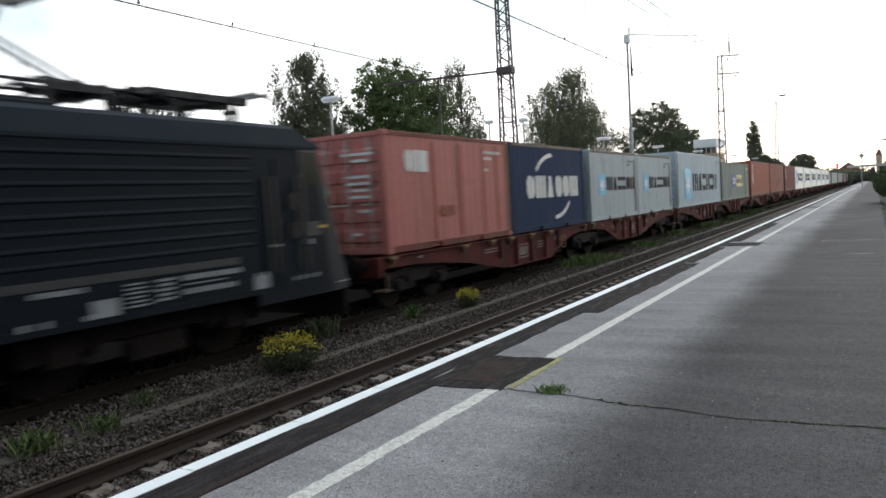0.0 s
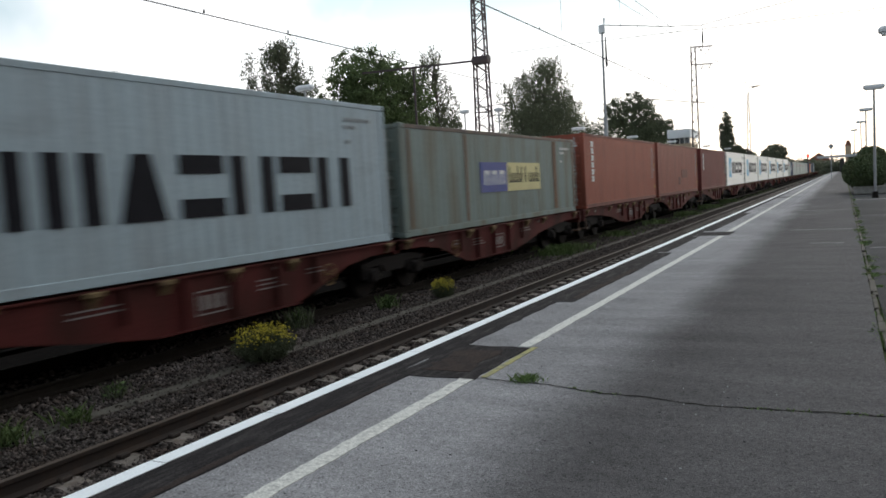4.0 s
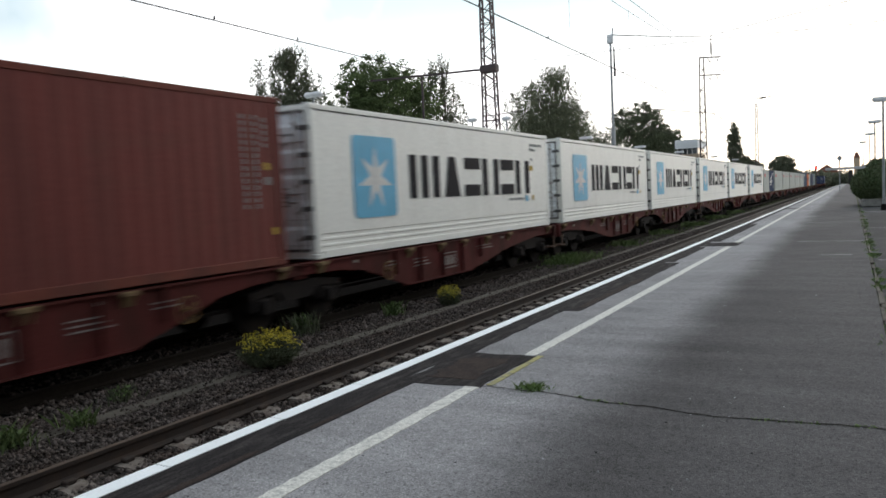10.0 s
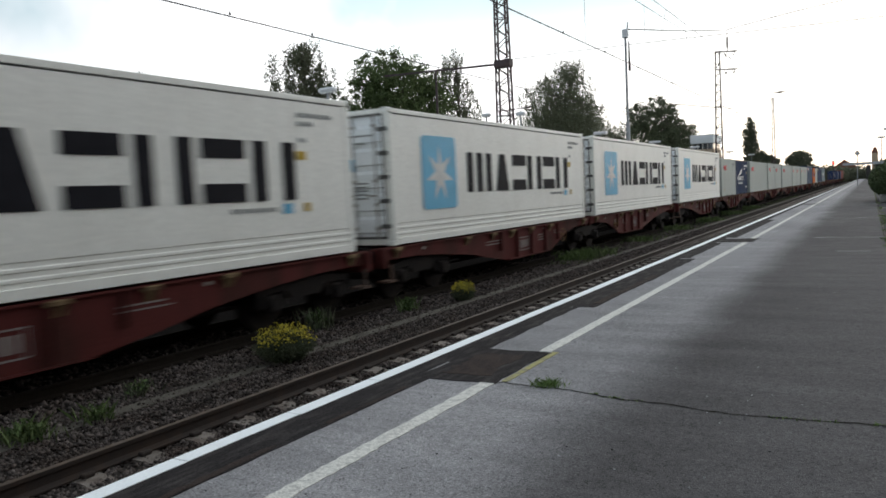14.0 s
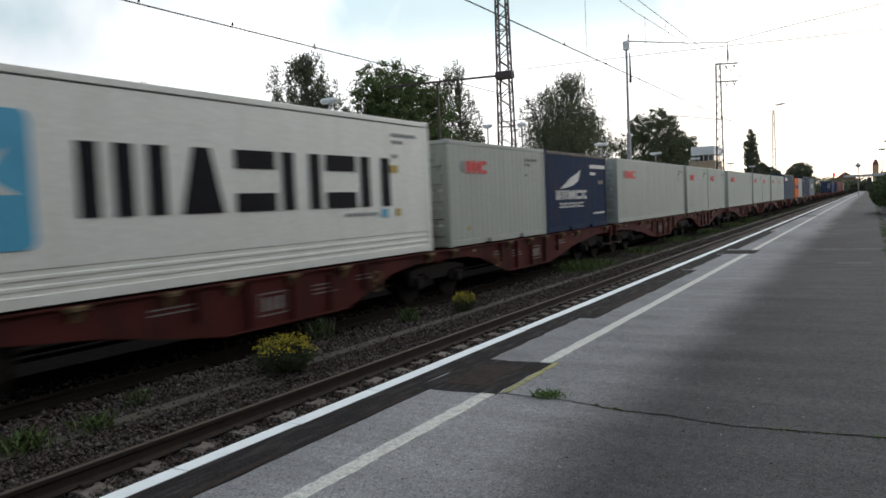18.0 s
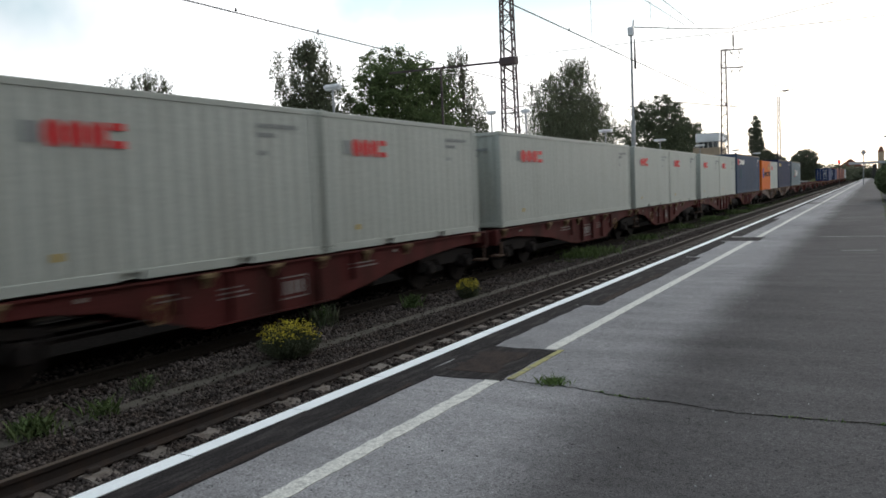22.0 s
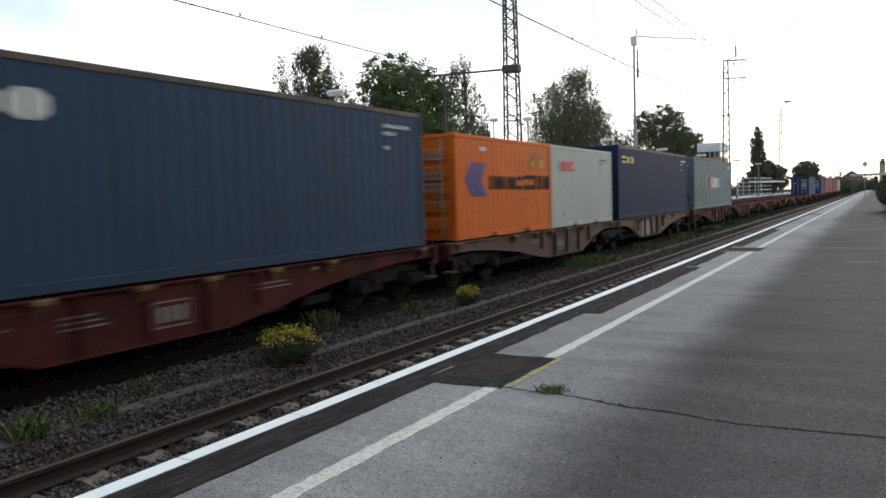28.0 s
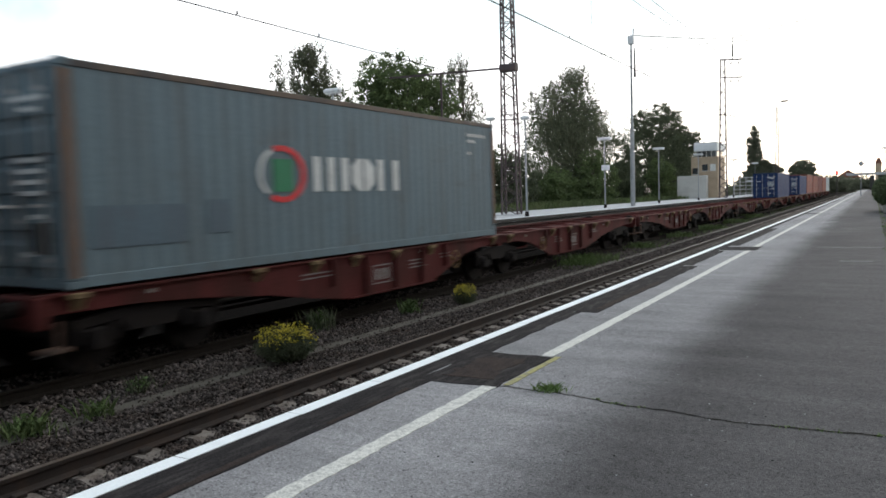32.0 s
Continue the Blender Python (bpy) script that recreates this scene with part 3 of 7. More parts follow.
# ---- mesh helpers ----
class Shape:
    """Gathers boxes, prisms and tubes for one mesh."""

    def __init__(self):
        self.v, self.f = [], []

    def face(self, pts):
        k = len(self.v)
        self.v += [tuple(p) for p in pts]
        self.f.append(tuple(range(k, k + len(pts))))
        return self

    def box(self, x0, y0, z0, x1, y1, z1, cut=0.0):
        """A box; cut takes its upright and long edges off by a small bevel."""
        if cut <= 0:
            k = len(self.v)
            self.v += [(x, y, z) for z in (z0, z1) for y in (y0, y1) for x in (x0, x1)]
            self.f += [(k, k + 2, k + 3, k + 1), (k + 4, k + 5, k + 7, k + 6), (k, k + 1, k + 5, k + 4), (k + 2, k + 6, k + 7, k + 3), (k, k + 4, k + 6, k + 2), (k + 1, k + 3, k + 7, k + 5)]
            return self
        c = min(cut, (x1 - x0) / 3, (y1 - y0) / 3, (z1 - z0) / 3)
        rings = [(z0, c), (z0 + c, 0), (z1 - c, 0), (z1, c)]
        k = len(self.v)
        for z, e in rings:
            a, b, d, g = x0 + e, x1 - e, y0 + e, y1 - e
            self.v += [(a + c, d, z), (b - c, d, z), (b, d + c, z), (b, g - c, z), (b - c, g, z), (a + c, g, z), (a, g - c, z), (a, d + c, z)]
        self.f.append(tuple(k + i for i in range(7, -1, -1)))
        for r in range(3):
            for i in range(8):
                j = (i + 1) % 8
                self.f.append((k + r * 8 + i, k + r * 8 + j, k + (r + 1) * 8 + j, k + (r + 1) * 8 + i))
        self.f.append(tuple(k + 24 + i for i in range(8)))
        return self

    def tube(self, a, b, r0, r1=None, n=8, caps=True):
        a, b = Vector(a), Vector(b)
        r1 = r0 if r1 is None else r1
        d = (b - a).normalized()
        u = d.orthogonal().normalized()
        w = d.cross(u)
        k = len(self.v)
        for p, r in ((a, r0), (b, r1)):
            self.v += [tuple(p + u * (r * math.cos(2 * math.pi * i / n)) + w * (r * math.sin(2 * math.pi * i / n))) for i in range(n)]
        self.f += [(k + i, k + (i + 1) % n, k + n + (i + 1) % n, k + n + i) for i in range(n)]
        if caps:
            self.f += [tuple(k + i for i in range(n - 1, -1, -1)), tuple(k + n + i for i in range(n))]
        return self

    def bar(self, a, b, w, h=None):
        """A square bar between two points."""
        return self.tube(a, b, w * 0.707, None, 4)

    def prism(self, outline, axis, lo, hi):
        """An outline in the two other axes (x,y order), pushed from lo to hi along axis."""
        def at(p, s):
            return {"x": (s, p[0], p[1]), "y": (p[0], s, p[1]), "z": (p[0], p[1], s)}[axis]
        k, n = len(self.v), len(outline)
        self.v += [at(p, lo) for p in outline] + [at(p, hi) for p in outline]
        self.f += [(k + i, k + (i + 1) % n, k + n + (i + 1) % n, k + n + i) for i in range(n)]
        self.f += [tuple(k + i for i in range(n - 1, -1, -1)), tuple(k + n + i for i in range(n))]
        return self

    def mesh(self, name, mat, smooth=False):
        me = bpy.data.meshes.new(name)
        me.from_pydata(self.v, [], self.f)
        b = bmesh.new()
        b.from_mesh(me)
        bmesh.ops.recalc_face_normals(b, faces=b.faces)
        b.to_mesh(me)
        b.free()
        me.materials.append(mat)
        if smooth:
            me.polygons.foreach_set("use_smooth", [True] * len(me.polygons))
        return me


def part(name, shape, mat, parent=None, label="", m=None, smooth=False):
    me = shape.mesh(name, mat, smooth) if isinstance(shape, Shape) else shape
    ob = new(name, me)
    if parent is not None:
        ob.parent = parent
    if m is not None:
        ob.matrix_basis = m
    if label:
        ob["label"] = label
    return ob


def thing(name, label, category, group="", kind="", m=None):
    ob = new(name)
    ob.empty_display_size = 0.2
    if m is not None:
        ob.matrix_basis = m
    return tagged(ob, label, category, group, kind)


def big_mesh(name, verts, faces, mat):
    """A mesh of many equal pieces from arrays: verts (n,3), faces (m,3 or 4)."""
    me = bpy.data.meshes.new(name)
    k = faces.shape[1]
    me.vertices.add(len(verts))
    me.vertices.foreach_set("co", verts.astype(np.float32).ravel())
    me.loops.add(faces.size)
    me.loops.foreach_set("vertex_index", faces.astype(np.int32).ravel())
    me.polygons.add(len(faces))
    me.polygons.foreach_set("loop_start", np.arange(0, faces.size, k, dtype=np.int32))
    me.polygons.foreach_set("loop_total", np.full(len(faces), k, dtype=np.int32))
    me.materials.append(mat)
    me.update(calc_edges=True)
    return me


# ---- the line runs straight along y ----
YS = [-60, -30, -10, 0, 10, 20, 30, 40, 50, 60, 70, 78, 86, 94, 102, 110, 118, 126, 134, 142, 160, 200, 260, 340, 450, 600]


def strip(name, outline, mat, parent=None, y0=-60, y1=600, label="", kind="structure", category="", step=None):
    """A band along the line with the outline (x, z), closed."""
    s = Shape()
    ys = [y0] + [y for y in YS if y0 < y < y1] + [y1]
    n = len(outline)
    for y in ys:
        s.v += [(x, y, z) for x, z in outline]
    for r in range(len(ys) - 1):
        for i in range(n):
            j = (i + 1) % n
            s.f.append((r * n + i, r * n + j, (r + 1) * n + j, (r + 1) * n + i))
    s.f.append(tuple(range(n)))
    s.f.append(tuple((len(ys) - 1) * n + i for i in range(n)))
    ob = part(name, s, mat, parent)
    if parent is None:
        tagged(ob, label, category, kind=kind)
    return ob


def band(x0, x1, z0, z1):
    return [(x0, z0), (x1, z0), (x1, z1), (x0, z1)]


RAIL = -0.69
TRACK_1, TRACK_2, TRACK_3 = -5.40, -9.873, -14.6
EDGE = -3.60

# ground sheet to the horizon
s = Shape()
gx = [-2500, -600, -200, -60, -30, -26.0, -25.0, 0, 60, 600, 2500]
gy = [-2500, -400, -60, 0, 40, 80, 120, 160, 220, 300, 500, 1000, 2500]
for i, y in enumerate(gy):
    for j, x in enumerate(gx):
        s.v.append((x, y, -0.35 if x <= -26 else -1.15))
for i in range(len(gy) - 1):
    for j in range(len(gx) - 1):
        k = i * len(gx) + j
        s.f.append((k, k + 1, k + len(gx) + 1, k + len(gx)))
ground = tagged(part("ground", s, M["soil"]), "open ground with dry grass around the station", "ground", kind="structure")

# ballast beds
bed = strip("ballast_bed", [(-8.45, -1.14), (EDGE - 0.02, -1.14), (EDGE - 0.02, -0.89), (-6.6, -0.89), (-7.0, -0.82), (-8.2, -0.84), (-8.45, -0.88)], M["ballast"], label="grey brown track ballast beside the platform", category="ballast")
strip("ballast_bed", [(-17.9, -1.14), (-8.45, -1.14), (-8.45, -0.88), (-11.2, -0.88), (-12.2, -0.95), (-13.2, -0.9), (-17.9, -0.9)], M["ballast_shade"], label="dark track ballast under the goods train, darkened for shade", category="ballast")

# platform with its edge
platform = tagged(thing("platform", "weathered grey asphalt station platform with a white edge", "platform"), kind="structure")
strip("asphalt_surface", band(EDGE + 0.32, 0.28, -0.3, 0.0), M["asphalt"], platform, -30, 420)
strip("edge_wall", [(EDGE + 0.06, -1.14), (EDGE + 0.318, -1.14), (EDGE + 0.318, -0.02), (EDGE + 0.06, -0.02)], M["concrete"], platform, -30, 420)
strip("edge_slab", band(EDGE, EDGE + 0.318, -0.16, 0.0), M["tar"], platform, -30, 420)
strip("white_edge_line", band(EDGE - 0.003, EDGE + 0.122, -0.02, 0.004), M["edge_white"], platform, 46, 420)
for k in range(50):
    part("white_edge_line", Shape().box(EDGE - 0.003 + random.uniform(-0.002, 0.002), k - 3.994, -0.02, EDGE + 0.122 + random.uniform(-0.006, 0.006), k - 3.004, 0.004), M["edge_white"], platform)
strip("joint_bed", band(0.282, 0.348, -0.3, -0.03), M["soil"], platform, -30, 420)
# an unseen wall beside the platform, added to shade the train sides and paving
station = tagged(thing("shade_wall", "unseen plain wall added beside the platform for shade", "wall"), kind="structure")
part("wall_body", Shape().box(8.0, -34.0, -0.02, 8.4, 11.0, 11.0, 0.02), M["dull_brick"], station)
part("low_wall", Shape().box(8.02, 11.0, -0.02, 8.38, 38.0, 5.0, 0.02), M["dull_brick"], station)
part("base_course", Shape().box(7.96, -46.0, -0.02, 8.0, 36.0, 0.8, 0.01), M["concrete"], station)
strip("older_asphalt", band(0.35, 9.0, -0.3, -0.012), M["asphalt_dark"], platform, -30, 420)

# ---- the train ----
SPEED = 9.45
# metres by which the train runs behind an even pace, second by second: it gains a little, then slows
LAG = [-0.02, 0.0, 0.07, 0.13, 0.16, 0.14, 0.11, 0.13, 0.18, 0.25, 0.29, 0.23, 0.18, 0.13, 0.1, 0.07, 0.03, 0.01, -0.02, -0.05, -0.03, 0.05, 0.17, 0.32, 0.47, 0.65, 0.86, 1.07, 1.28, 1.54, 1.8, 2.05, 2.3]


def along(u, t):
    """Where the point u metres along the train stands on the line at whole second t."""
    return u - SPEED * t + LAG[int(t)]


MOVING = []
WHEELS = {}


def rolling(ob, u, z):
    MOVING.append((ob, u, z))
    y = along(u, 0)
    ob.matrix_basis = pose(TRACK_2, y, z)
    return ob


L40, L20, WIDE, STD, HIGH = 12.192, 6.058, 2.438, 2.591, 2.896
DECK = 0.4635
HALF = WIDE / 2
cache = {}


def shared(key, make, mat):
    if key not in cache:
        cache[key] = make().mesh(key[0], mat)
    return cache[key]


def corrugated_side(length, high):
    """The +x side wall: trapezoid folds between top and bottom rails."""
    s = Shape()
    z0, z1 = 0.16, high - 0.11
    n = max(4, round((length - 0.36) / 0.278))
    p = (length - 0.36) / n
    pts = []
    for i in range(n):
        y = 0.18 + i * p
        pts += [(HALF - 0.02, y), (HALF - 0.02, y + p * 0.26), (HALF - 0.009, y + p * 0.5), (HALF - 0.009, y + p * 0.76)]
    pts += [(HALF - 0.02, length - 0.18)]
    for x, y in pts:
        s.v += [(x, y, z0), (x, y, z1)]
    for i in range(len(pts) - 1):
        s.f.append((2 * i, 2 * i + 2, 2 * i + 3, 2 * i + 1))
    return s


def smooth_side(length, high):
    """The +x side of a refrigerated box: flat panel with ridges low down."""
    s = Shape()
    out = [(HALF - 0.03, 0.15), (HALF - 0.03, 0.22), (HALF - 0.012, 0.235), (HALF - 0.012, 0.27), (HALF - 0.03, 0.285), (HALF - 0.03, 0.34), (HALF - 0.012, 0.355), (HALF - 0.012, 0.39), (HALF - 0.03, 0.405), (HALF - 0.03, 0.46), (HALF - 0.014, 0.475), (HALF - 0.012, high - 0.14), (HALF - 0.06, high - 0.14), (HALF - 0.06, 0.15)]
    s.prism([(a, b) for a, b in out], "y", 0.15, length - 0.15)
    return s


def door_ridge(x0, x1, y, outer, z0, z1):
    """A pressed panel of a door, proud of the leaf, with a long slope on top and a short one below."""
    o = y + outer * 0.04
    return Shape().prism([(y - outer * 0.004, z0), (o, z0 + 0.03), (o, z1 - 0.075), (y - outer * 0.004, z1)], "x", x0, x1)


def build_box(u, length, high, col, label, kind="dry", door_first=True, frame=None, group="containers on the train"):
    """A shipping container whose near end lies u metres along the train."""
    pm = C[col]
    dm = C["reefer_door_lit"] if kind == "reefer" else pm
    fm = C[frame] if frame else pm
    rm = pm if col in ("navy", "slate", "indigo") else M["bright"]
    # bottom rails of red boxes: shade put in as a darker brown
    lm = C["rail_brown"] if col in ("rust_orange", "brown_red", "maroon", "salmon") else fm
    tm = C["rail_brown"] if col in ("rust_orange", "brown_red", "maroon", "salmon") else C["rail_dusty"] if col in ("slate", "indigo", "grey_green", "teal_grey", "navy", "grey") else fm
    box = thing("shipping_container", label, "container", group)
    key = (length, high, kind, col, frame)
    side = shared(("side_wall",) + key, lambda: (smooth_side if kind == "reefer" else corrugated_side)(length, high), pm)
    part("side_wall", side, pm, box)
    part("side_wall", side, pm, box, m=Matrix.Translation((0, length, 0)) @ pose(0, 0, 0, 0, 0, 180))
    part("roof", shared(("roof",) + key, lambda: Shape().box(-HALF + 0.03, 0.1, high - 0.1, HALF - 0.03, length - 0.1, high - 0.012, 0.01), pm), pm, box)
    part("floor", shared(("floor",) + key, lambda: Shape().box(-HALF + 0.05, 0.1, 0.04, HALF - 0.05, length - 0.1, 0.16), fm), fm, box)
    for sx in (-1, 1):
        top = shared(("top_rail", sx) + key, lambda: Shape().box(min(sx * HALF, sx * (HALF - 0.06)), 0.17, high - 0.115, max(sx * HALF, sx * (HALF - 0.06)), length - 0.17, high - 0.02, 0.008), tm)
        part("top_rail", top, tm, box)

        def low():
            s = Shape()
            a, b = sorted((sx * HALF, sx * (HALF - 0.07)))
            if length < 8:
                cuts = [(0.17, 1.8), (2.16, length - 2.16), (length - 1.8, length - 0.17)]
            else:
                cuts = [(0.17, length - 0.17)]
            for p, q in cuts:
                s.box(a, p, 0.02, b, q, 0.165, 0.008)
            for (p, q), (p2, q2) in zip(cuts, cuts[1:]):
                s.box(a, q, 0.13, b, p2, 0.165)
            return s
        part("bottom_rail", shared(("bottom_rail", sx) + key, low, lm), lm, box)
        for y in (0.0, length - 0.16):
            post = shared(("corner_post", sx, y) + key, lambda: Shape().box(min(sx * (HALF - 0.002), sx * (HALF - 0.16)), y, 0.118, max(sx * (HALF - 0.002), sx * (HALF - 0.16)), y + 0.16, high - 0.118, 0.012), fm)
            part("corner_post", post, fm, box)
            for z in (0.0, high - 0.118):
                cast = shared(("corner_casting", sx, y, z) + key, lambda: Shape().box(min(sx * (HALF + 0.003), sx * (HALF - 0.165)), y - 0.003 if y == 0 else y - 0.012, z, max(sx * (HALF + 0.003), sx * (HALF - 0.165)), y + 0.175 if y == 0 else y + 0.163, z + 0.118, 0.02), fm)
                part("corner_casting", cast, fm, box)
    # the end that faces the camera
    for y, outer in ((0.035, -1), (length - 0.085, 1)):
        doors = (outer < 0) == door_first
        if doors:
            for a in (-1, 1):
                x0, x1 = sorted((a * 0.008, a * (HALF - 0.165)))

                def leaf():
                    s = Shape().box(x0, y, 0.15, x1, y + 0.05, high - 0.12, 0.012)
                    return s
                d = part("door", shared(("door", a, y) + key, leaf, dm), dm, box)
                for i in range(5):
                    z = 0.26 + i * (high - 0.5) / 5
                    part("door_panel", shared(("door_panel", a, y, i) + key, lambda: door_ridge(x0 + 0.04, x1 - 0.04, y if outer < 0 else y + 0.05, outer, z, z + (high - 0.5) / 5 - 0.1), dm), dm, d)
                for q in (0.27, 0.8):
                    x = a * (HALF - 0.165) * q
                    yy = y - 0.045 if outer < 0 else y + 0.095
                    def rod():
                        s = Shape().tube((x, yy, 0.14), (x, yy, high - 0.13), 0.021, n=6)
                        for z in (0.35, 0.85, 1.35, high - 0.4):
                            s.box(x - 0.06, yy - 0.012, z, x + 0.06, yy + 0.05, z + 0.06)
                        s.box(x - 0.24 * a if a > 0 else x, yy - 0.03, 1.05, x if a > 0 else x - 0.24 * a, yy - 0.012, 1.09)
                        return s
                    part("locking_rod", shared(("locking_rod", a, y, q) + key, rod, rm), rm, d, "upright locking rod with cams")
        else:
            def wall():
                s = Shape()
                n = 8
                p = (WIDE - 0.34) / n
                pts = []
                for i in range(n):
                    x = -HALF + 0.17 + i * p
                    pts += [(x, 0.045), (x + p * 0.26, 0.045), (x + p * 0.5, 0.0), (x + p * 0.76, 0.0)]
                pts.append((HALF - 0.17, 0.045))
                for x, dy in pts:
                    yy = y + (dy if outer < 0 else 0.05 - dy)
                    s.v += [(x, yy, 0.12), (x, yy, high - 0.12)]
                for i in range(len(pts) - 1):
                    s.f.append((2 * i, 2 * i + 2, 2 * i + 3, 2 * i + 1))
                return s
            part("end_wall", shared(("end_wall", y) + key, wall, pm), pm, box)
        for z0, z1, nm in ((0.02, 0.15, "end_sill"), (high - 0.12, high - 0.02, "end_header")):
            part(nm, shared((nm, y) + key, lambda: Shape().box(-HALF + 0.16, y - 0.03 if outer < 0 else y, z0, HALF - 0.16, y + 0.06, z1, 0.01), fm), fm, box)
    if kind == "reefer":
        for z in (0.42, 0.95, 1.45, 1.95, 2.45):
            for a in (-1, 1):
                x0, x1 = sorted((a * (HALF - 0.05), a * (HALF - 0.3)))
                part("hinge", shared(("hinge", a, z), lambda: Shape().box(x0, -0.03, z - 0.045, x1, 0.03, z + 0.045, 0.01), M["hinge"]), M["hinge"], box, "dark steel door hinge")
        for x0, z0, x1, z1 in ((-HALF + 0.165, 0.15, -HALF + 0.2, high - 0.12), (HALF - 0.2, 0.15, HALF - 0.165, high - 0.12), (-0.02, 0.15, 0.02, high - 0.12), (-HALF + 0.2, 0.15, HALF - 0.2, 0.2), (-HALF + 0.2, high - 0.16, HALF - 0.2, high - 0.12)):
            part("door_gasket", shared(("door_gasket", x0, z0), lambda: Shape().box(x0, -0.004, z0, x1, 0.036, z1), M["hinge"]), M["hinge"], box)
    return rolling(box, u, DECK)


def plate(box, name, y0, z0, y1, z1, mat, off=0.004, label="", shape=None):
    """Flat paint on the +x side of a container: an outline in (y, z)."""
    out = shape or [(y0, z0), (y1, z0), (y1, z1), (y0, z1)]
    return part(name, Shape().prism(out, "x", HALF - 0.004, HALF + off), mat, box, label)


def blocks(box, name, y0, z0, n, w, h, gap, mat, label=""):
    """Lettering down a column as plain blocks of paint, waisted in the middle."""
    for i in range(n):
        b = z0 - i * (h + gap)
        out = [(0.05, 0), (0.95, 0), (0.95, 0.26), (0.74, 0.26), (0.74, 0.74), (0.92, 0.74), (0.92, 1), (0.08, 1), (0.08, 0.74), (0.26, 0.74), (0.26, 0.26), (0.05, 0.26)]
        plate(box, name, 0, 0, 0, 0, mat, label=label, shape=[(y0 + w * p, b + h * q) for p, q in out])


def bars(box, y0, z0, plan, length, h, mat, label, stroke=0.3):
    """A painted word as plain blocks and bars. plan: one mark each of u (two uprights), w (three uprights),
    l (two level bars), t (a block that narrows upwards), o (a block with its corners cut)."""
    wide = {"w": 1.35, "l": 0.9, "t": 1.0}
    total = sum(wide.get(c, 1.0) for c in plan) + 0.16 * (len(plan) - 1)
    k, y = length / total, y0
    for c in plan:
        w = k * wide.get(c, 1.0)
        g = stroke * k
        if c == "u":
            outs = [[(a, 0), (a + g, 0), (a + g, h), (a, h)] for a in (0, w - g)]
        elif c == "w":
            outs = [[(a, 0), (a + g, 0), (a + g, h), (a, h)] for a in (0, (w - g) / 2, w - g)]
        elif c == "l":
            outs = [[(0, a * h), (w, a * h), (w, a * h + 0.3 * h), (0, a * h + 0.3 * h)] for a in (0, 0.7)]
        elif c == "o":
            e = 0.28 * w
            outs = [[(e, 0), (w * 0.46, 0), (w * 0.46, h), (e, h), (0, h * 0.75), (0, h * 0.25)], [(w * 0.54, 0), (w - e, 0), (w, h * 0.25), (w, h * 0.75), (w - e, h), (w * 0.54, h)]]
        else:
            outs = [[(w * 0.1, 0), (w * 0.9, 0), (w * 0.66, h), (w * 0.34, h)]]
        for out in outs:
            part("lettering_bar", Shape().prism([(y + a, z0 + b) for a, b in out], "x", HALF - 0.004, HALF + 0.004), mat, box, label)
        y += w + 0.16 * k


def star(cy, cz, r, inner, n=7, squeeze=1.0):
    return [(cy + squeeze * (r if i % 2 == 0 else inner) * math.sin(math.pi * i / n), cz + (r if i % 2 == 0 else inner) * math.cos(math.pi * i / n)) for i in range(2 * n)]


def rounded(y0, z0, y1, z1, r, n=5):
    out = []
    for cy, cz, a in ((y1 - r, z1 - r, 0), (y0 + r, z1 - r, 90), (y0 + r, z0 + r, 180), (y1 - r, z0 + r, 270)):
        out += [(cy + r * math.cos(radians(a + 90 * i / n)), cz + r * math.sin(radians(a + 90 * i / n))) for i in range(n + 1)]
    return out


def emblem(box, y0, z0, y1, z1):
    plate(box, "emblem_panel", 0, 0, 0, 0, INK["sky"], label="sky blue rounded emblem panel", shape=rounded(y0, z0, y1, z1, 0.12))
    cy, cz, r = (y0 + y1) / 2, (z0 + z1) / 2 - 0.03, (z1 - z0) * 0.40
    s = Shape()
    pts = star(cy, cz, r, r * 0.36, 7, 0.85 * (y1 - y0) / (z1 - z0) * 1.18)
    s.v += [(HALF + 0.006, a, b) for a, b in pts] + [(HALF + 0.016, cy, cz)]
    s.f += [(i, (i + 1) % len(pts), len(pts)) for i in range(len(pts))]
    part("emblem_star", s, INK["light"], box, "white star")


def stencils(box, length, high, mat=None, y=None):
    """Small unreadable marks near the far top corner, as bars."""
    mat = mat or INK["light"]
    a = (length - 1.9) if y is None else y
    for w, z in ((1.05, 0.4), (0.5, 0.55), (0.3, 0.84)):
        s = Shape()
        for j in range(max(2, int(w / 0.11))):
            p = a + 0.4 + j * 0.11
            s.prism([(p, high - z), (p + 0.06, high - z), (p + 0.06, high - z + 0.075), (p, high - z + 0.075)], "x", HALF - 0.004, HALF + 0.004)
        tagged(part("marking", s, mat, box), kind="stuff")


def columns(box, length, high):
    """Unreadable marks in upright columns near the far end, as bars, with two labels."""
    for y, top, n in ((length - 0.95, high - 0.35, 15), (length - 0.68, high - 0.35, 15), (length - 0.45, high - 0.38, 5)):
        s = Shape()
        for i in range(n):
            z = top - 0.105 * i
            s.prism([(y, z - 0.075), (y + 0.05, z - 0.075), (y + 0.05, z), (y, z)], "x", HALF - 0.004, HALF + 0.004)
        tagged(part("marking", s, INK["faint"], box), kind="stuff")
    plate(box, "label", length - 0.45, high - 1.5, length - 0.33, high - 1.37, INK["faint"])
    plate(box, "warning_label", length - 0.45, high - 1.25, length - 0.34, high - 1.13, M["mark_yellow"])
    plate(box, "warning_label", length - 0.32, 0.55, length - 0.22, 0.67, M["mark_yellow"])


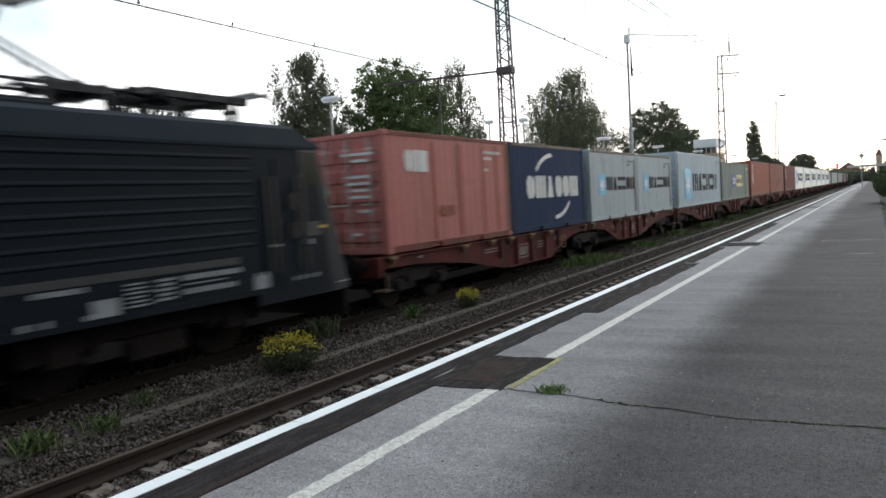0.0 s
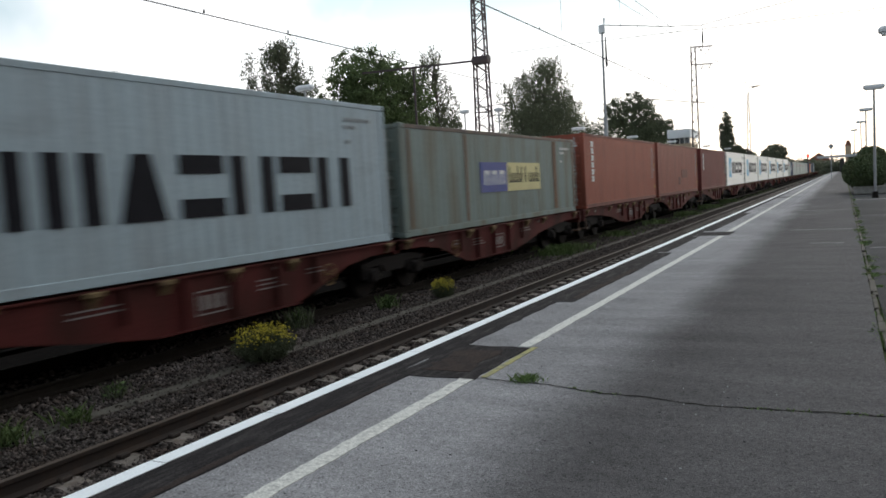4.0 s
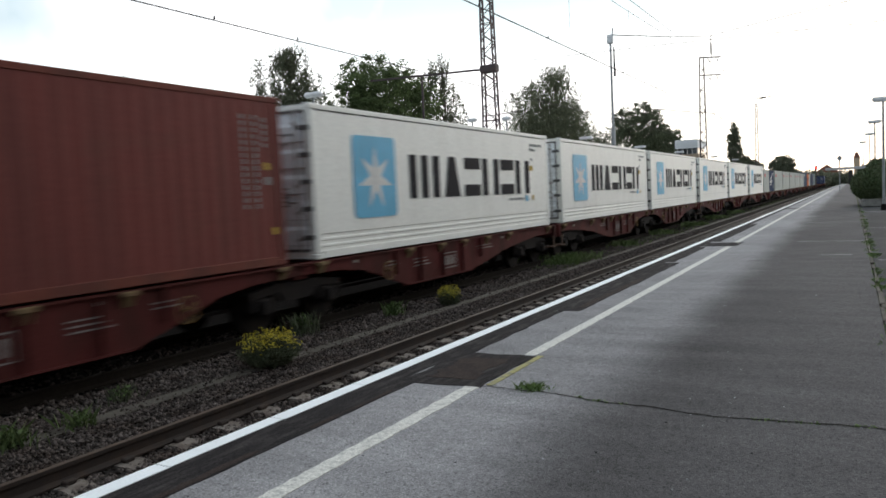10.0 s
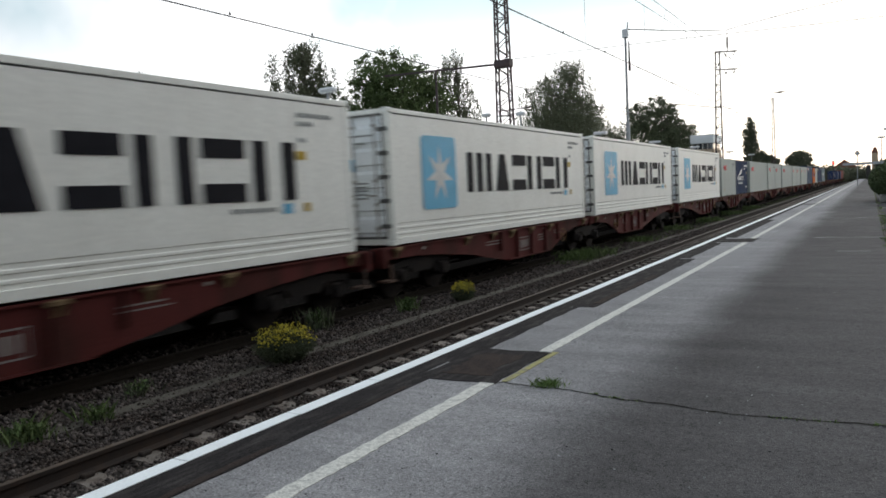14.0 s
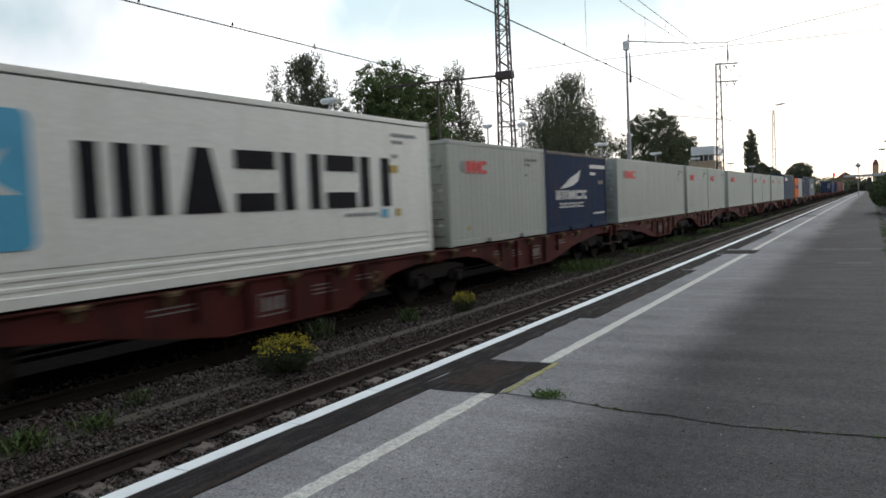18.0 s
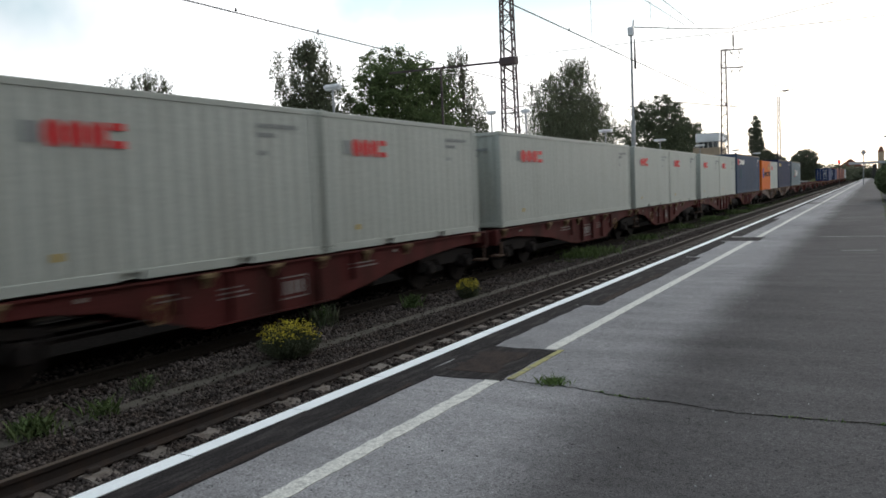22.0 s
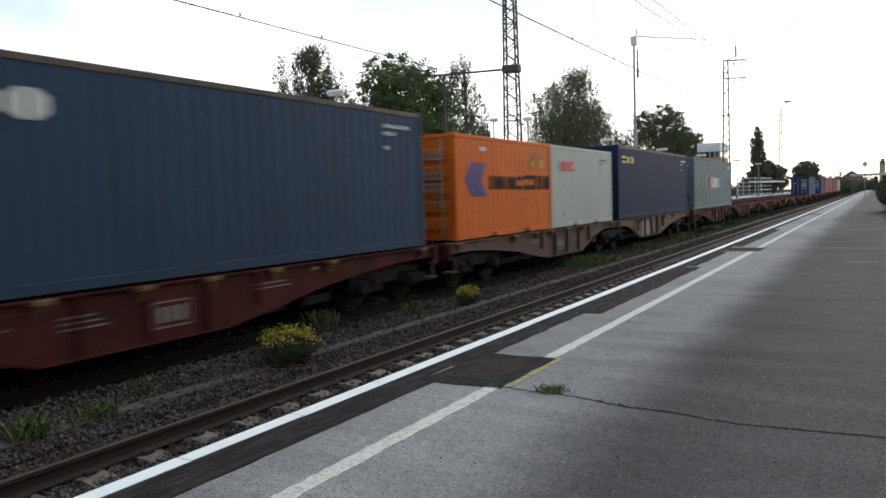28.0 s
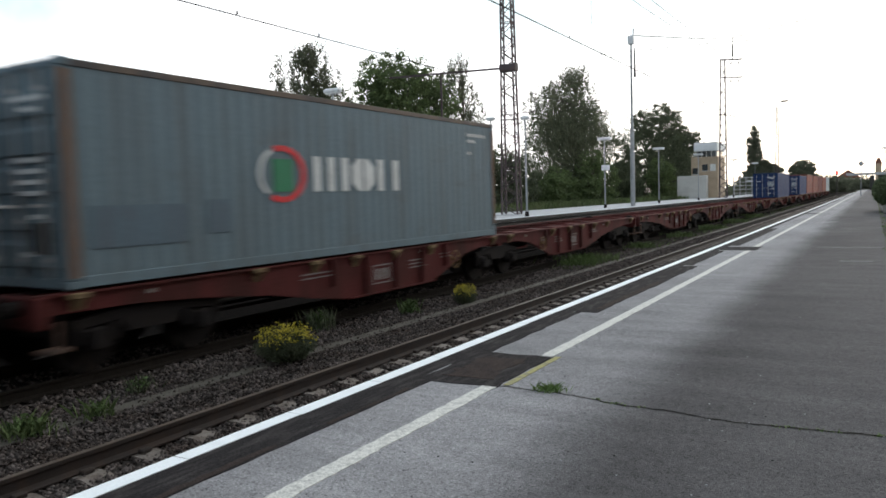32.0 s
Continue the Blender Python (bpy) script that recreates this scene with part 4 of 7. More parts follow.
def door_marks(box, high, mat=None):
    """Bars on the door end that faces the camera."""
    mat = mat or INK["light"]
    for z, x0, x1 in ((high - 0.5, 0.15, 0.95), (high - 0.64, 0.4, 0.8), (1.62, 0.2, 0.85), (1.48, 0.2, 0.85), (1.34, 0.2, 0.85), (1.2, 0.25, 0.8), (0.9, 0.5, 0.85), (0.42, 0.3, 0.55), (high - 0.9, -0.8, -0.45)):
        part("marking", Shape().box(x0, -0.012, z, x1, -0.004, z + 0.06), mat, box)


# wagons: two deck frames over three bogies
def belly(length):
    """Side sill outline (y, z over rail), deep in the middle."""
    return [(-0.45, 1.13), (length + 0.45, 1.13), (length + 0.45, 0.88), (length - 1.0, 0.87), (length - 2.2, 0.79), (length - 3.7, 0.63), (length - 4.7, 0.45), (length - 5.7, 0.31), (3.2, 0.31), (2.3, 0.58), (1.6, 0.80), (0.75, 0.90), (-0.45, 0.92)]


def bogie(wagon, y):
    b = part("bogie", shared(("bogie",), lambda: bogie_frame(), M["under"]), M["under"], wagon, "grimy dark bogie frame", m=pose(0, y, 0))
    for dy in (-0.9, 0.9):
        WHEELS.setdefault((dy, 0.46), []).append(part("wheelset", shared(("wheelset",), lambda: wheelset(), M["wheel"]), M["wheel"], b, "steel wheelset", m=pose(0, dy, 0.46)))
    return b


def bogie_frame():
    s = Shape()
    for sx in (-1, 1):
        x = sx * 1.0
        s.prism([(-1.25, 0.62), (-0.55, 0.68), (-0.4, 0.5), (0.4, 0.5), (0.55, 0.68), (1.25, 0.62), (1.25, 0.74), (0.6, 0.82), (-0.6, 0.82), (-1.25, 0.74)], "x", x - 0.06, x + 0.06)
        for dy in (-0.9, 0.9):
            s.box(x - 0.1, dy - 0.16, 0.32, x + 0.1, dy + 0.16, 0.62, 0.03)
            s.tube((x, dy - 0.27, 0.42), (x, dy - 0.27, 0.66), 0.085, n=8)
            s.tube((x, dy + 0.27, 0.42), (x, dy + 0.27, 0.66), 0.085, n=8)
            s.tube((sx * 1.02, dy, 0.46), (sx * 1.16, dy, 0.46), 0.14, 0.12, 10)
    s.box(-1.0, -0.22, 0.5, 1.0, 0.22, 0.8, 0.03)
    for y in (-1.25, 1.18):
        s.box(-0.95, y, 0.6, 0.95, y + 0.08, 0.7)
    return s


def wheelset():
    s = Shape()
    s.tube((-0.95, 0, 0), (0.95, 0, 0), 0.08, n=10)
    for sx in (-1, 1):
        s.tube((sx * 0.69, 0, 0), (sx * 0.82, 0, 0), 0.455, 0.455, 24)
        s.tube((sx * 0.67, 0, 0), (sx * 0.69, 0, 0), 0.485, 0.48, 24)
        s.tube((sx * 0.82, 0, 0), (sx * 0.86, 0, 0), 0.16, 0.14, 12)
    return s


def deck_unit(wagon, y, mat, look_tag, last, steps=False):
    L = L40
    key = ("sill", look_tag)

    def sill(sx):
        def make():
            s = Shape()
            a, b = sorted((sx * 1.12, sx * 1.16))
            out = belly(L)
            if not last:
                out = [(L - p, q) for p, q in reversed(out)]
            s.prism(out, "x", a, b)
            a, b = sorted((sx * 1.04, sx * 1.21))
            s.box(a, -0.45, 1.10, b, L + 0.45, 1.135)
            lo, hi = (3.22, L - 5.75) if last else (5.75, L - 3.22)
            s.box(a, lo, 0.295, b, hi, 0.32)
            for k in range(5):
                yy = lo - 0.5 + k * (hi - lo + 1.0) / 4
                q = sx * 1.165
                p0, p1 = sorted((q, q + sx * 0.075))
                s.box(p0, yy, 0.34 if 0 < k < 4 else 0.6, p1, yy + 0.035, 1.1)
            return s
        return make
    for sx in (-1, 1):
        part("side_sill", shared((("side_sill", look_tag, sx, last)), sill(sx), mat), mat, wagon, m=pose(0, y, 0))
    part("centre_sill", shared(("centre_sill", look_tag), lambda: Shape().box(-0.25, -0.45, 0.75, 0.25, L + 0.45, 1.06, 0.02), mat), mat, wagon, m=pose(0, y, 0))
    for yy in (-0.42, 1.7, 3.3, 5.0, 6.9, 8.7, 10.3, L + 0.27):
        part("crossbeam", shared(("crossbeam", look_tag), lambda: Shape().box(-1.119, 0, 0.84, 1.119, 0.15, 1.098, 0.012), mat), mat, wagon, m=pose(0, y + yy, 0))
    def rest():
        s = Shape().box(1.12, -0.13, 1.04, 1.27, 0.13, 1.12, 0.015)
        s.prism([(1.165, 0.9), (1.25, 1.04), (1.165, 1.04)], "y", -0.08, 0.08)
        return s
    for yy in (0.12, 3.32, 4.79, 6.0, L - 4.79, L - 3.32, L - 0.12):
        part("container_rest", shared(("container_rest", look_tag), rest, M["rest"]), M["rest"], wagon, m=pose(0, y + yy, 0.0))
    # unseen tanks and rods, added to block bright gaps under the deck
    for yy, xx in ((4.4, -0.55), (7.6, -0.55), (4.9, 0.45), (7.2, 0.45)):
        part("air_tank", shared(("air_tank",), lambda: Shape().tube((0, -0.55, 0.64), (0, 0.55, 0.64), 0.19, n=12), M["under"]), M["under"], wagon, m=pose(xx, y + yy, 0))
    for xx in (-0.7, 0.2, 0.7):
        part("brake_rod", shared(("brake_rod",), lambda: Shape().bar((0, 0.3, 0.48), (0, L - 0.3, 0.48), 0.055), M["under"]), M["under"], wagon, m=pose(xx, y, 0))
    part("handbrake_wheel", shared(("handbrake_wheel",), lambda: ring(0.2, thick=0.011), M["wheel_ochre"]), M["wheel_ochre"], wagon, m=pose(1.26, y + (2.35 if last else 9.85), 0.72))
    part("wheel_spokes", shared(("wheel_spokes",), lambda: spokes(0.2), M["wheel_ochre"]), M["wheel_ochre"], wagon, m=pose(1.26, y + (2.35 if last else 9.85), 0.72))
    # stencilled bars
    def place(a, w):
        return a if last else L - a - w

    for yy, z, w, n in ((2.4, 0.8, 0.5, 2), (3.55, 0.68, 0.68, 3), (6.87, 0.8, 0.9, 2)):
        for i in range(n):
            part("marking", shared(("marking", last, yy, i), lambda: Shape().box(1.162, place(yy, w), z + i * 0.075, 1.167, place(yy, w) + w - 0.1 * i, z + i * 0.075 + 0.022), M["mark_white"]), M["mark_white"], wagon, m=pose(0, y, 0))
    a = place(4.93, 0.68)
    part("sign_panel", sign_frame(a, 0.48, a + 0.68, 0.86, 0.022), M["mark_white"], wagon, m=pose(0, y, 0))
    for i in range(3):
        part("sign_mark", shared(("sign_mark", last, i), lambda: Shape().box(1.162, a + 0.09 + 0.18 * i, 0.56, 1.167, a + 0.21 + 0.18 * i, 0.78), M["mark_white"]), M["mark_white"], wagon, m=pose(0, y, 0))
    if steps:
        # brown step frame under the corner of the deck
        for yy in (-0.14, 0.39):
            part("step_post", shared(("step_post",), lambda: Shape().box(1.17, 0, 0.4, 1.2, 0.035, 1.08), M["step"]), M["step"], wagon, m=pose(0, y + yy, 0))
        for z in (0.4, 0.7):
            part("tread", shared(("tread",), lambda: Shape().box(1.06, -0.103, 0, 1.2, 0.388, 0.025), M["step"]), M["step"], wagon, m=pose(0, y, z))
    if look_tag == "brown" and last:
        part("pale_panel", Shape().box(1.162, 3.45, 0.36, 1.169, 4.75, 1.0), M["mark_pale"], wagon, "pale repainted panel", m=pose(0, y, 0))
    for yy in (1.2, 8.4):
        part("label_holder", Shape().box(1.165, yy, 0.985, 1.18, yy + 0.1, 1.04), M["mark_pale"], wagon, m=pose(0, y, 0))


def sign_frame(y0, z0, y1, z1, e=0.028):
    """A painted outline on a side sill, one closed band."""
    s = Shape()
    outer, inner = [(y0, z0), (y1, z0), (y1, z1), (y0, z1)], [(y0 + e, z0 + e), (y1 - e, z0 + e), (y1 - e, z1 - e), (y0 + e, z1 - e)]
    for x in (1.162, 1.168):
        s.v += [(x, a, b) for a, b in outer + inner]
    for i in range(4):
        j = (i + 1) % 4
        s.f += [(8 + i, 8 + j, 12 + j, 12 + i), (i, 4 + i, 4 + j, j), (i, j, 8 + j, 8 + i), (4 + i, 12 + i, 12 + j, 4 + j)]
    return s


def ring(r, k=16, n=6, thick=0.015):
    """A closed hoop in the yz plane."""
    s = Shape()
    for i in range(k):
        a = 2 * math.pi * i / k
        for j in range(n):
            e = 2 * math.pi * j / n
            q = r + thick * math.cos(e)
            s.v.append((thick * math.sin(e), q * math.cos(a), q * math.sin(a)))
    s.f += [(i * n + j, i * n + (j + 1) % n, ((i + 1) % k) * n + (j + 1) % n, ((i + 1) % k) * n + j) for i in range(k) for j in range(n)]
    return s


def spokes(r):
    s = Shape()
    for i in range(3):
        a = radians(30 + 120 * i)
        s.bar((0, 0, 0), (0, r * math.cos(a), r * math.sin(a)), 0.014)
    return s.tube((-0.09, 0, 0), (0.012, 0, 0), 0.022, n=8)


def buffer_pair(wagon, y, d):
    for sx in (-1, 1):
        s = Shape().tube((sx * 0.875, y, 0.98), (sx * 0.875, y + d * 0.3, 0.98), 0.1, n=10)
        s.tube((sx * 0.875, y + d * 0.3, 0.98), (sx * 0.875, y + d * 0.34, 0.98), 0.22, 0.2, 14)
        part("buffer", s, M["under"], wagon, "black round buffer")
    part("coupling", Shape().tube((0, y, 0.95), (0, y + d * 0.5, 0.9), 0.045, n=6), M["under"], wagon)
    part("headstock", Shape().box(-1.25, min(y, y - d * 0.14), 0.72, 1.25, max(y, y - d * 0.14), 1.12, 0.02), M["frame_red"], wagon)
    part("step", Shape().box(0.98, min(y - d * 0.1, y - d * 0.4), 0.42, 1.27, max(y - d * 0.1, y - d * 0.4), 0.46).box(1.22, y - d * 0.25 - 0.02, 0.46, 1.26, y - d * 0.25 + 0.02, 0.8), M["frame_brown"], wagon)


def wagon(u, gap, brown=False, steps=False):
    """A two-deck articulated container wagon; u is the near end of its first deck's load."""
    mat = M["frame_brown"] if brown else M["frame_red"]
    tag = "brown" if brown else "red"
    w = thing("container_wagon", "worn brown articulated container wagon on the rails" if brown else "oxide red articulated container wagon on the rails", "wagon", "wagons of the train")
    second = L40 + gap
    deck_unit(w, 0.0, mat, tag, False)
    deck_unit(w, second, mat, tag, True, steps)
    for y in (1.35, L40 + gap / 2, second + L40 - 1.35):
        bogie(w, y)
    buffer_pair(w, -0.46, -1)
    buffer_pair(w, second + L40 + 0.46, 1)
    return rolling(w, u, RAIL)

# ---- what the wagons carry ----
def salmon_box(u):
    b = build_box(u, L20, STD, "salmon", "faded salmon red container with a white worn panel")
    bars(b, 0.77, 1.72, "ouw", 0.94, 0.47, INK["light"], "worn white lettering bar", 0.42)
    stencils(b, L20, STD)
    door_marks(b, STD)
    plate(b, "patch", 2.2, 0.72, 2.9, 0.95, C["brown_red"])
    plate(b, "rust_streak", 5.85, 0.12, 6.04, 2.47, INK["rust"], off=0.003, label="rusty brown corner")
    for y, w in ((4.4, 0.12), (3.1, 0.2), (1.9, 0.15), (5.2, 0.1)):
        plate(b, "faded_streak", y, 0.2, y + w, 2.4, C["rust_orange"], off=-0.006)


def navy_box(u):
    b = build_box(u, L20, STD, "navy", "navy blue container with white blocks and arcs")
    bars(b, 1.1, 0.98, "owt", 2.1, 0.66, INK["light"], "white lettering bar", 0.36)
    bars(b, 3.36, 0.98, "oow", 2.0, 0.66, INK["light"], "white lettering bar", 0.36)
    for cz, a0, a1 in ((1.31, 94, 150), (1.31, 272, 328)):
        out = [(3.2 + 1.6 * math.cos(radians(a)), cz + 1.02 * math.sin(radians(a))) for a in range(a0, a1 + 1, 8)]
        inn = [(3.2 + 1.5 * math.cos(radians(a)), cz + 0.9 * math.sin(radians(a))) for a in range(a1, a0 - 1, -8)]
        plate(b, "arc", 0, 0, 0, 0, INK["light"], label="white painted arc", shape=out + inn)


def grey_box(u):
    b = build_box(u, L20, STD, "grey", "pale grey container with a blue star emblem and rust streaks", frame=None)
    emblem(b, 0.9, 0.94, 1.68, 1.72)
    bars(b, 1.84, 1.11, "wtllou", 3.7, 0.5, INK["dark"], "dark grey lettering bar", 0.34)
    stencils(b, L20, STD, INK["faint"])
    plate(b, "rust_streak", 5.62, 0.2, 5.72, 2.3, INK["rust"])


def grey_blue_box(u):
    b = build_box(u, L40, HIGH, "grey_blue", "light blue grey long container with a large blue star emblem")
    emblem(b, 1.6, 0.40, 3.2, 2.03)
    bars(b, 3.68, 0.83, "wtlulu", 7.1, 0.95, INK["dark"], "dark grey lettering bar", 0.3)
    stencils(b, L40, HIGH, INK["faint"])
    for a in (-1, 1):
        part("emblem_panel", Shape().box(a * 0.62 - 0.28, -0.016, 1.35, a * 0.62 + 0.28, -0.006, 1.95), INK["sky"], b, "small blue emblem on a door")
    plate(b, "rust_streak", 0.02, 0.15, 0.15, 2.75, INK["rust"])


def grey_green_box(u):
    b = build_box(u, L40, STD, "grey_green", "grey green long container with rust and a blue and yellow panel", frame=None)
    plate(b, "panel", 4.1, 0.9, 5.95, 1.73, INK["blue"], label="blue painted panel")
    plate(b, "panel", 5.95, 0.9, 8.65, 1.73, INK["pale_yellow"], label="pale yellow painted panel")
    s = Shape()
    for i in range(3):
        s.box(HALF + 0.003, 4.35 + 0.52 * i, 1.1, HALF + 0.008, 4.45 + 0.52 * i, 1.5).box(HALF + 0.003, 4.6 + 0.52 * i, 1.1, HALF + 0.008, 4.7 + 0.52 * i, 1.5)
        s.box(HALF + 0.003, 4.45 + 0.52 * i, 1.4, HALF + 0.008, 4.6 + 0.52 * i, 1.5)
    part("lettering", s, INK["light"], b)
    s = Shape()
    for i in range(8):
        top = 1.62 if i in (0, 2, 3, 4, 7) else 1.44
        s.box(HALF + 0.003, 6.08 + 0.315 * i, 1.14, HALF + 0.008, 6.16 + 0.315 * i, top)
        if i not in (3, 4):
            s.box(HALF + 0.003, 6.26 + 0.315 * i, 1.14, HALF + 0.008, 6.33 + 0.315 * i, 1.42).box(HALF + 0.003, 6.16 + 0.315 * i, 1.14, HALF + 0.008, 6.26 + 0.315 * i, 1.2)
    part("lettering", s, INK["dark"], b)
    for y, w in ((9.95, 0.3), (0.3, 0.1), (11.95, 0.12), (3.2, 0.12)):
        plate(b, "rust_streak", y, 0.2, y + w, 2.45, INK["rust"], off=0.002)
    stencils(b, L40, STD)


def oxide_box(u, col, label, letters=0):
    b = build_box(u, L40, HIGH, col, label, frame=None)
    if letters == 1:
        blocks(b, "lettering_bar", 0.83, 2.39, 6, 0.4, 0.2, 0.07, INK["light"], "white lettering bar")
    elif letters == 2:
        blocks(b, "lettering_bar", 0.84, 2.17, 3, 0.36, 0.34, 0.06, INK["light"], "white lettering bar")
    else:
        plate(b, "patch", 6.5, 0.95, 8.3, 1.45, C["rail_brown"], off=0.002, label="darker repainted patch")
        plate(b, "patch", 5.5, 0.55, 6.1, 1.0, C["rail_brown"], off=0.0015)
    columns(b, L40, HIGH)
    door_marks(b, HIGH)
    part("warning_label", Shape().box(0.25, -0.012, 0.6, 0.55, -0.004, 0.8), M["mark_yellow"], b)


def reefer_box(u):
    b = build_box(u, L40, HIGH, "reefer", "white refrigerated container with a blue star emblem", kind="reefer")
    emblem(b, 1.27, 0.71, 2.85, 2.37)
    bars(b, 3.45, 1.06, "wtlulu", 7.1, 0.98, INK["dark"], "dark grey lettering bar", 0.3)
    stencils(b, L40, HIGH, INK["faint"])
    plate(b, "warning_label", 10.6, 1.75, 10.85, 1.9, M["mark_yellow"])
    plate(b, "warning_label", 10.75, 0.85, 10.9, 1.0, M["mark_yellow"])
    plate(b, "emblem_panel", 10.2, 0.83, 10.42, 1.0, INK["sky"])
    s = Shape()
    for i in range(9):
        s.box(HALF - 0.004, 9.0 + 0.12 * i, 0.88, HALF + 0.004, 9.07 + 0.12 * i, 0.95)
    tagged(part("marking", s, INK["faint"], b), kind="stuff")
    for z, x0, x1 in ((2.32, 0.2, 0.8), (2.16, 0.35, 0.6), (1.32, 0.3, 0.62), (1.24, 0.3, 0.62), (1.16, 0.3, 0.62), (1.08, 0.3, 0.62), (1.0, 0.3, 0.62)):
        part("marking", Shape().box(x0, -0.014, z, x1, -0.006, z + 0.035), INK["faint"], b)
    part("label", Shape().box(0.12, -0.014, 1.6, 0.32, -0.006, 1.85), INK["sky"], b, "small blue label on the door")


def putty_box(u, length, logo=0.9):
    b = build_box(u, length, STD, "putty", "pale putty green long container with red lettering" if length > 8 else "pale putty green short container with red lettering", door_first=length < 8 or logo < 1.2)
    bars(b, logo, 1.78, "oool", 1.14 if length < 8 else 1.55, 0.33, INK["red"], "red lettering bar", 0.34)
    plate(b, "emblem_panel", logo - 0.24, 1.82, logo - 0.06, 2.08, INK["faint"])
    stencils(b, length, STD, INK["faint"])
    for z, x0, x1 in ((2.08, -0.2, 0.85), (1.93, 0.1, 0.55)):
        part("marking", Shape().box(x0, -0.008, z, x1, -0.001, z + 0.07), INK["faint"], b)
    if length > 8:
        part("marking", Shape().box(-0.75, -0.008, 1.72, -0.1, -0.001, 1.95), INK["red"], b, "red block of lettering on the door")
    plate(b, "warning_label", logo, 0.38, logo + 0.12, 0.48, M["mark_yellow"])


def logistics_box(u):
    b = build_box(u, L20, STD, "navy", "navy blue short container with a white wing emblem")
    bars(b, 0.8, 1.04, "wuu", 0.95, 0.3, INK["light"], "white lettering bar", 0.3)
    bars(b, 1.82, 1.04, "uooullul", 1.95, 0.3, INK["light"], "white lettering bar", 0.34)
    bars(b, 1.1, 0.77, "lululuull", 2.3, 0.16, INK["light"], "small white lettering bar", 0.3)
    wing = [(1.2, 1.38), (1.8, 1.42), (2.4, 1.5), (2.9, 1.64), (3.2, 2.02), (2.7, 1.86), (2.2, 1.76), (1.7, 1.56)]
    plate(b, "wing_emblem", 0, 0, 0, 0, INK["light"], label="white wing emblem", shape=wing)
    for z, y, w, h in ((2.1, 4.2, 1.7, 0.13), (1.86, 4.2, 0.6, 0.1), (0.48, 4.5, 1.2, 0.06)):
        plate(b, "marking", y, z, y + w, z + h, INK["light"])
    for y, mat in ((5.1, INK["faint"]), (5.3, INK["faint"]), (5.5, M["mark_yellow"])):
        plate(b, "label", y, 1.55, y + 0.12, 1.68, mat)


def slate_box(u):
    b = build_box(u, L40, HIGH, "slate", "slate blue long container with red and white lettering")
    bars(b, 0.57, 2.1, "ol", 0.64, 0.38, INK["red"], "red lettering bar", 0.36)
    bars(b, 1.26, 2.1, "looo", 2.3, 0.38, INK["light"], "white lettering bar", 0.3)
    plate(b, "patch", 1.4, 1.1, 2.4, 1.75, C["petrol"], off=0.002, label="dull petrol blue repainted patch")
    door_marks(b, HIGH)
    stencils(b, L40, HIGH)


def orange_box(u):
    b = build_box(u, L20, STD, "orange", "bright orange short container with dark blue lettering")
    for i in range(3):
        plate(b, "emblem_bar", 0, 0, 0, 0, INK["blue"], label="dark blue emblem bar", shape=[(0.5 + 0.3 * i, 1.47), (0.82 + 0.3 * i, 1.06), (1.04 + 0.3 * i, 1.06), (0.74 + 0.3 * i, 1.47), (1.04 + 0.3 * i, 1.9), (0.82 + 0.3 * i, 1.9)])
    bars(b, 1.8, 1.22, "uouol", 2.05, 0.36, INK["dark"], "dark lettering bar", 0.32)
    bars(b, 4.0, 1.22, "lluuo", 1.9, 0.4, INK["dark"], "dark lettering bar", 0.3)
    plate(b, "warning_label", 4.5, 1.86, 4.75, 2.02, M["mark_yellow"])
    plate(b, "warning_label", 5.1, 1.84, 5.42, 2.06, M["mark_yellow"])
    plate(b, "label", 1.3, 2.2, 1.62, 2.3, INK["light"])
    door_marks(b, STD, INK["faint"])
    stencils(b, L20, STD, INK["faint"])


def indigo_box(u):
    b = build_box(u, L40, HIGH, "indigo", "dark indigo long container with small yellow lettering")
    bars(b, 0.54, 2.22, "l", 0.26, 0.26, INK["light"], "grey white lettering bar", 0.34)
    bars(b, 0.84, 2.22, "lolo", 1.28, 0.26, INK["yellow"], "yellow lettering bar", 0.36)
    stencils(b, L40, HIGH)
    door_marks(b, HIGH)


def round_emblem_box(u):
    b = build_box(u, L40, HIGH, "teal_grey", "weathered blue grey long container with a round emblem and white lettering", frame=None)
    bars(b, 4.8, 1.2, "wou", 2.75, 0.62, INK["light"], "white lettering bar", 0.26)
    def arc(r0, r1, a0, a1):
        return [(3.98 + r1 * math.cos(radians(a)), 1.5 + 0.8 * r1 * math.sin(radians(a))) for a in range(a0, a1 + 1, 10)] + [(3.98 + r0 * math.cos(radians(a)), 1.5 + 0.8 * r0 * math.sin(radians(a))) for a in range(a1, a0 - 1, -10)]
    plate(b, "emblem_arc", 0, 0, 0, 0, INK["red"], label="red emblem arc", shape=arc(0.48, 0.6, -120, 110))
    plate(b, "emblem_arc", 0, 0, 0, 0, INK["light"], label="white emblem arc", shape=arc(0.5, 0.58, 115, 230))
    plate(b, "emblem_patch", 3.75, 1.2, 4.25, 1.75, INK["green"], label="green emblem patch")
    plate(b, "patch", 2.3, 0.6, 2.8, 1.1, C["teal_dark"], off=0.002)
    plate(b, "patch", 0.35, 0.5, 1.9, 1.05, C["teal_dark"], off=0.0015)
    plate(b, "rust_streak", 0.02, 0.15, 0.17, 2.75, INK["rust"], off=0.003)
    plate(b, "rust_streak", L40 - 0.15, 0.3, L40 - 0.03, 2.7, INK["rust"], off=0.003)
    stencils(b, L40, HIGH)
    door_marks(b, HIGH)
    part("vent_hatch", Shape().box(0.5, -0.016, 0.45, 0.95, -0.006, 0.85), M["black"], b, "dark opening on the end")


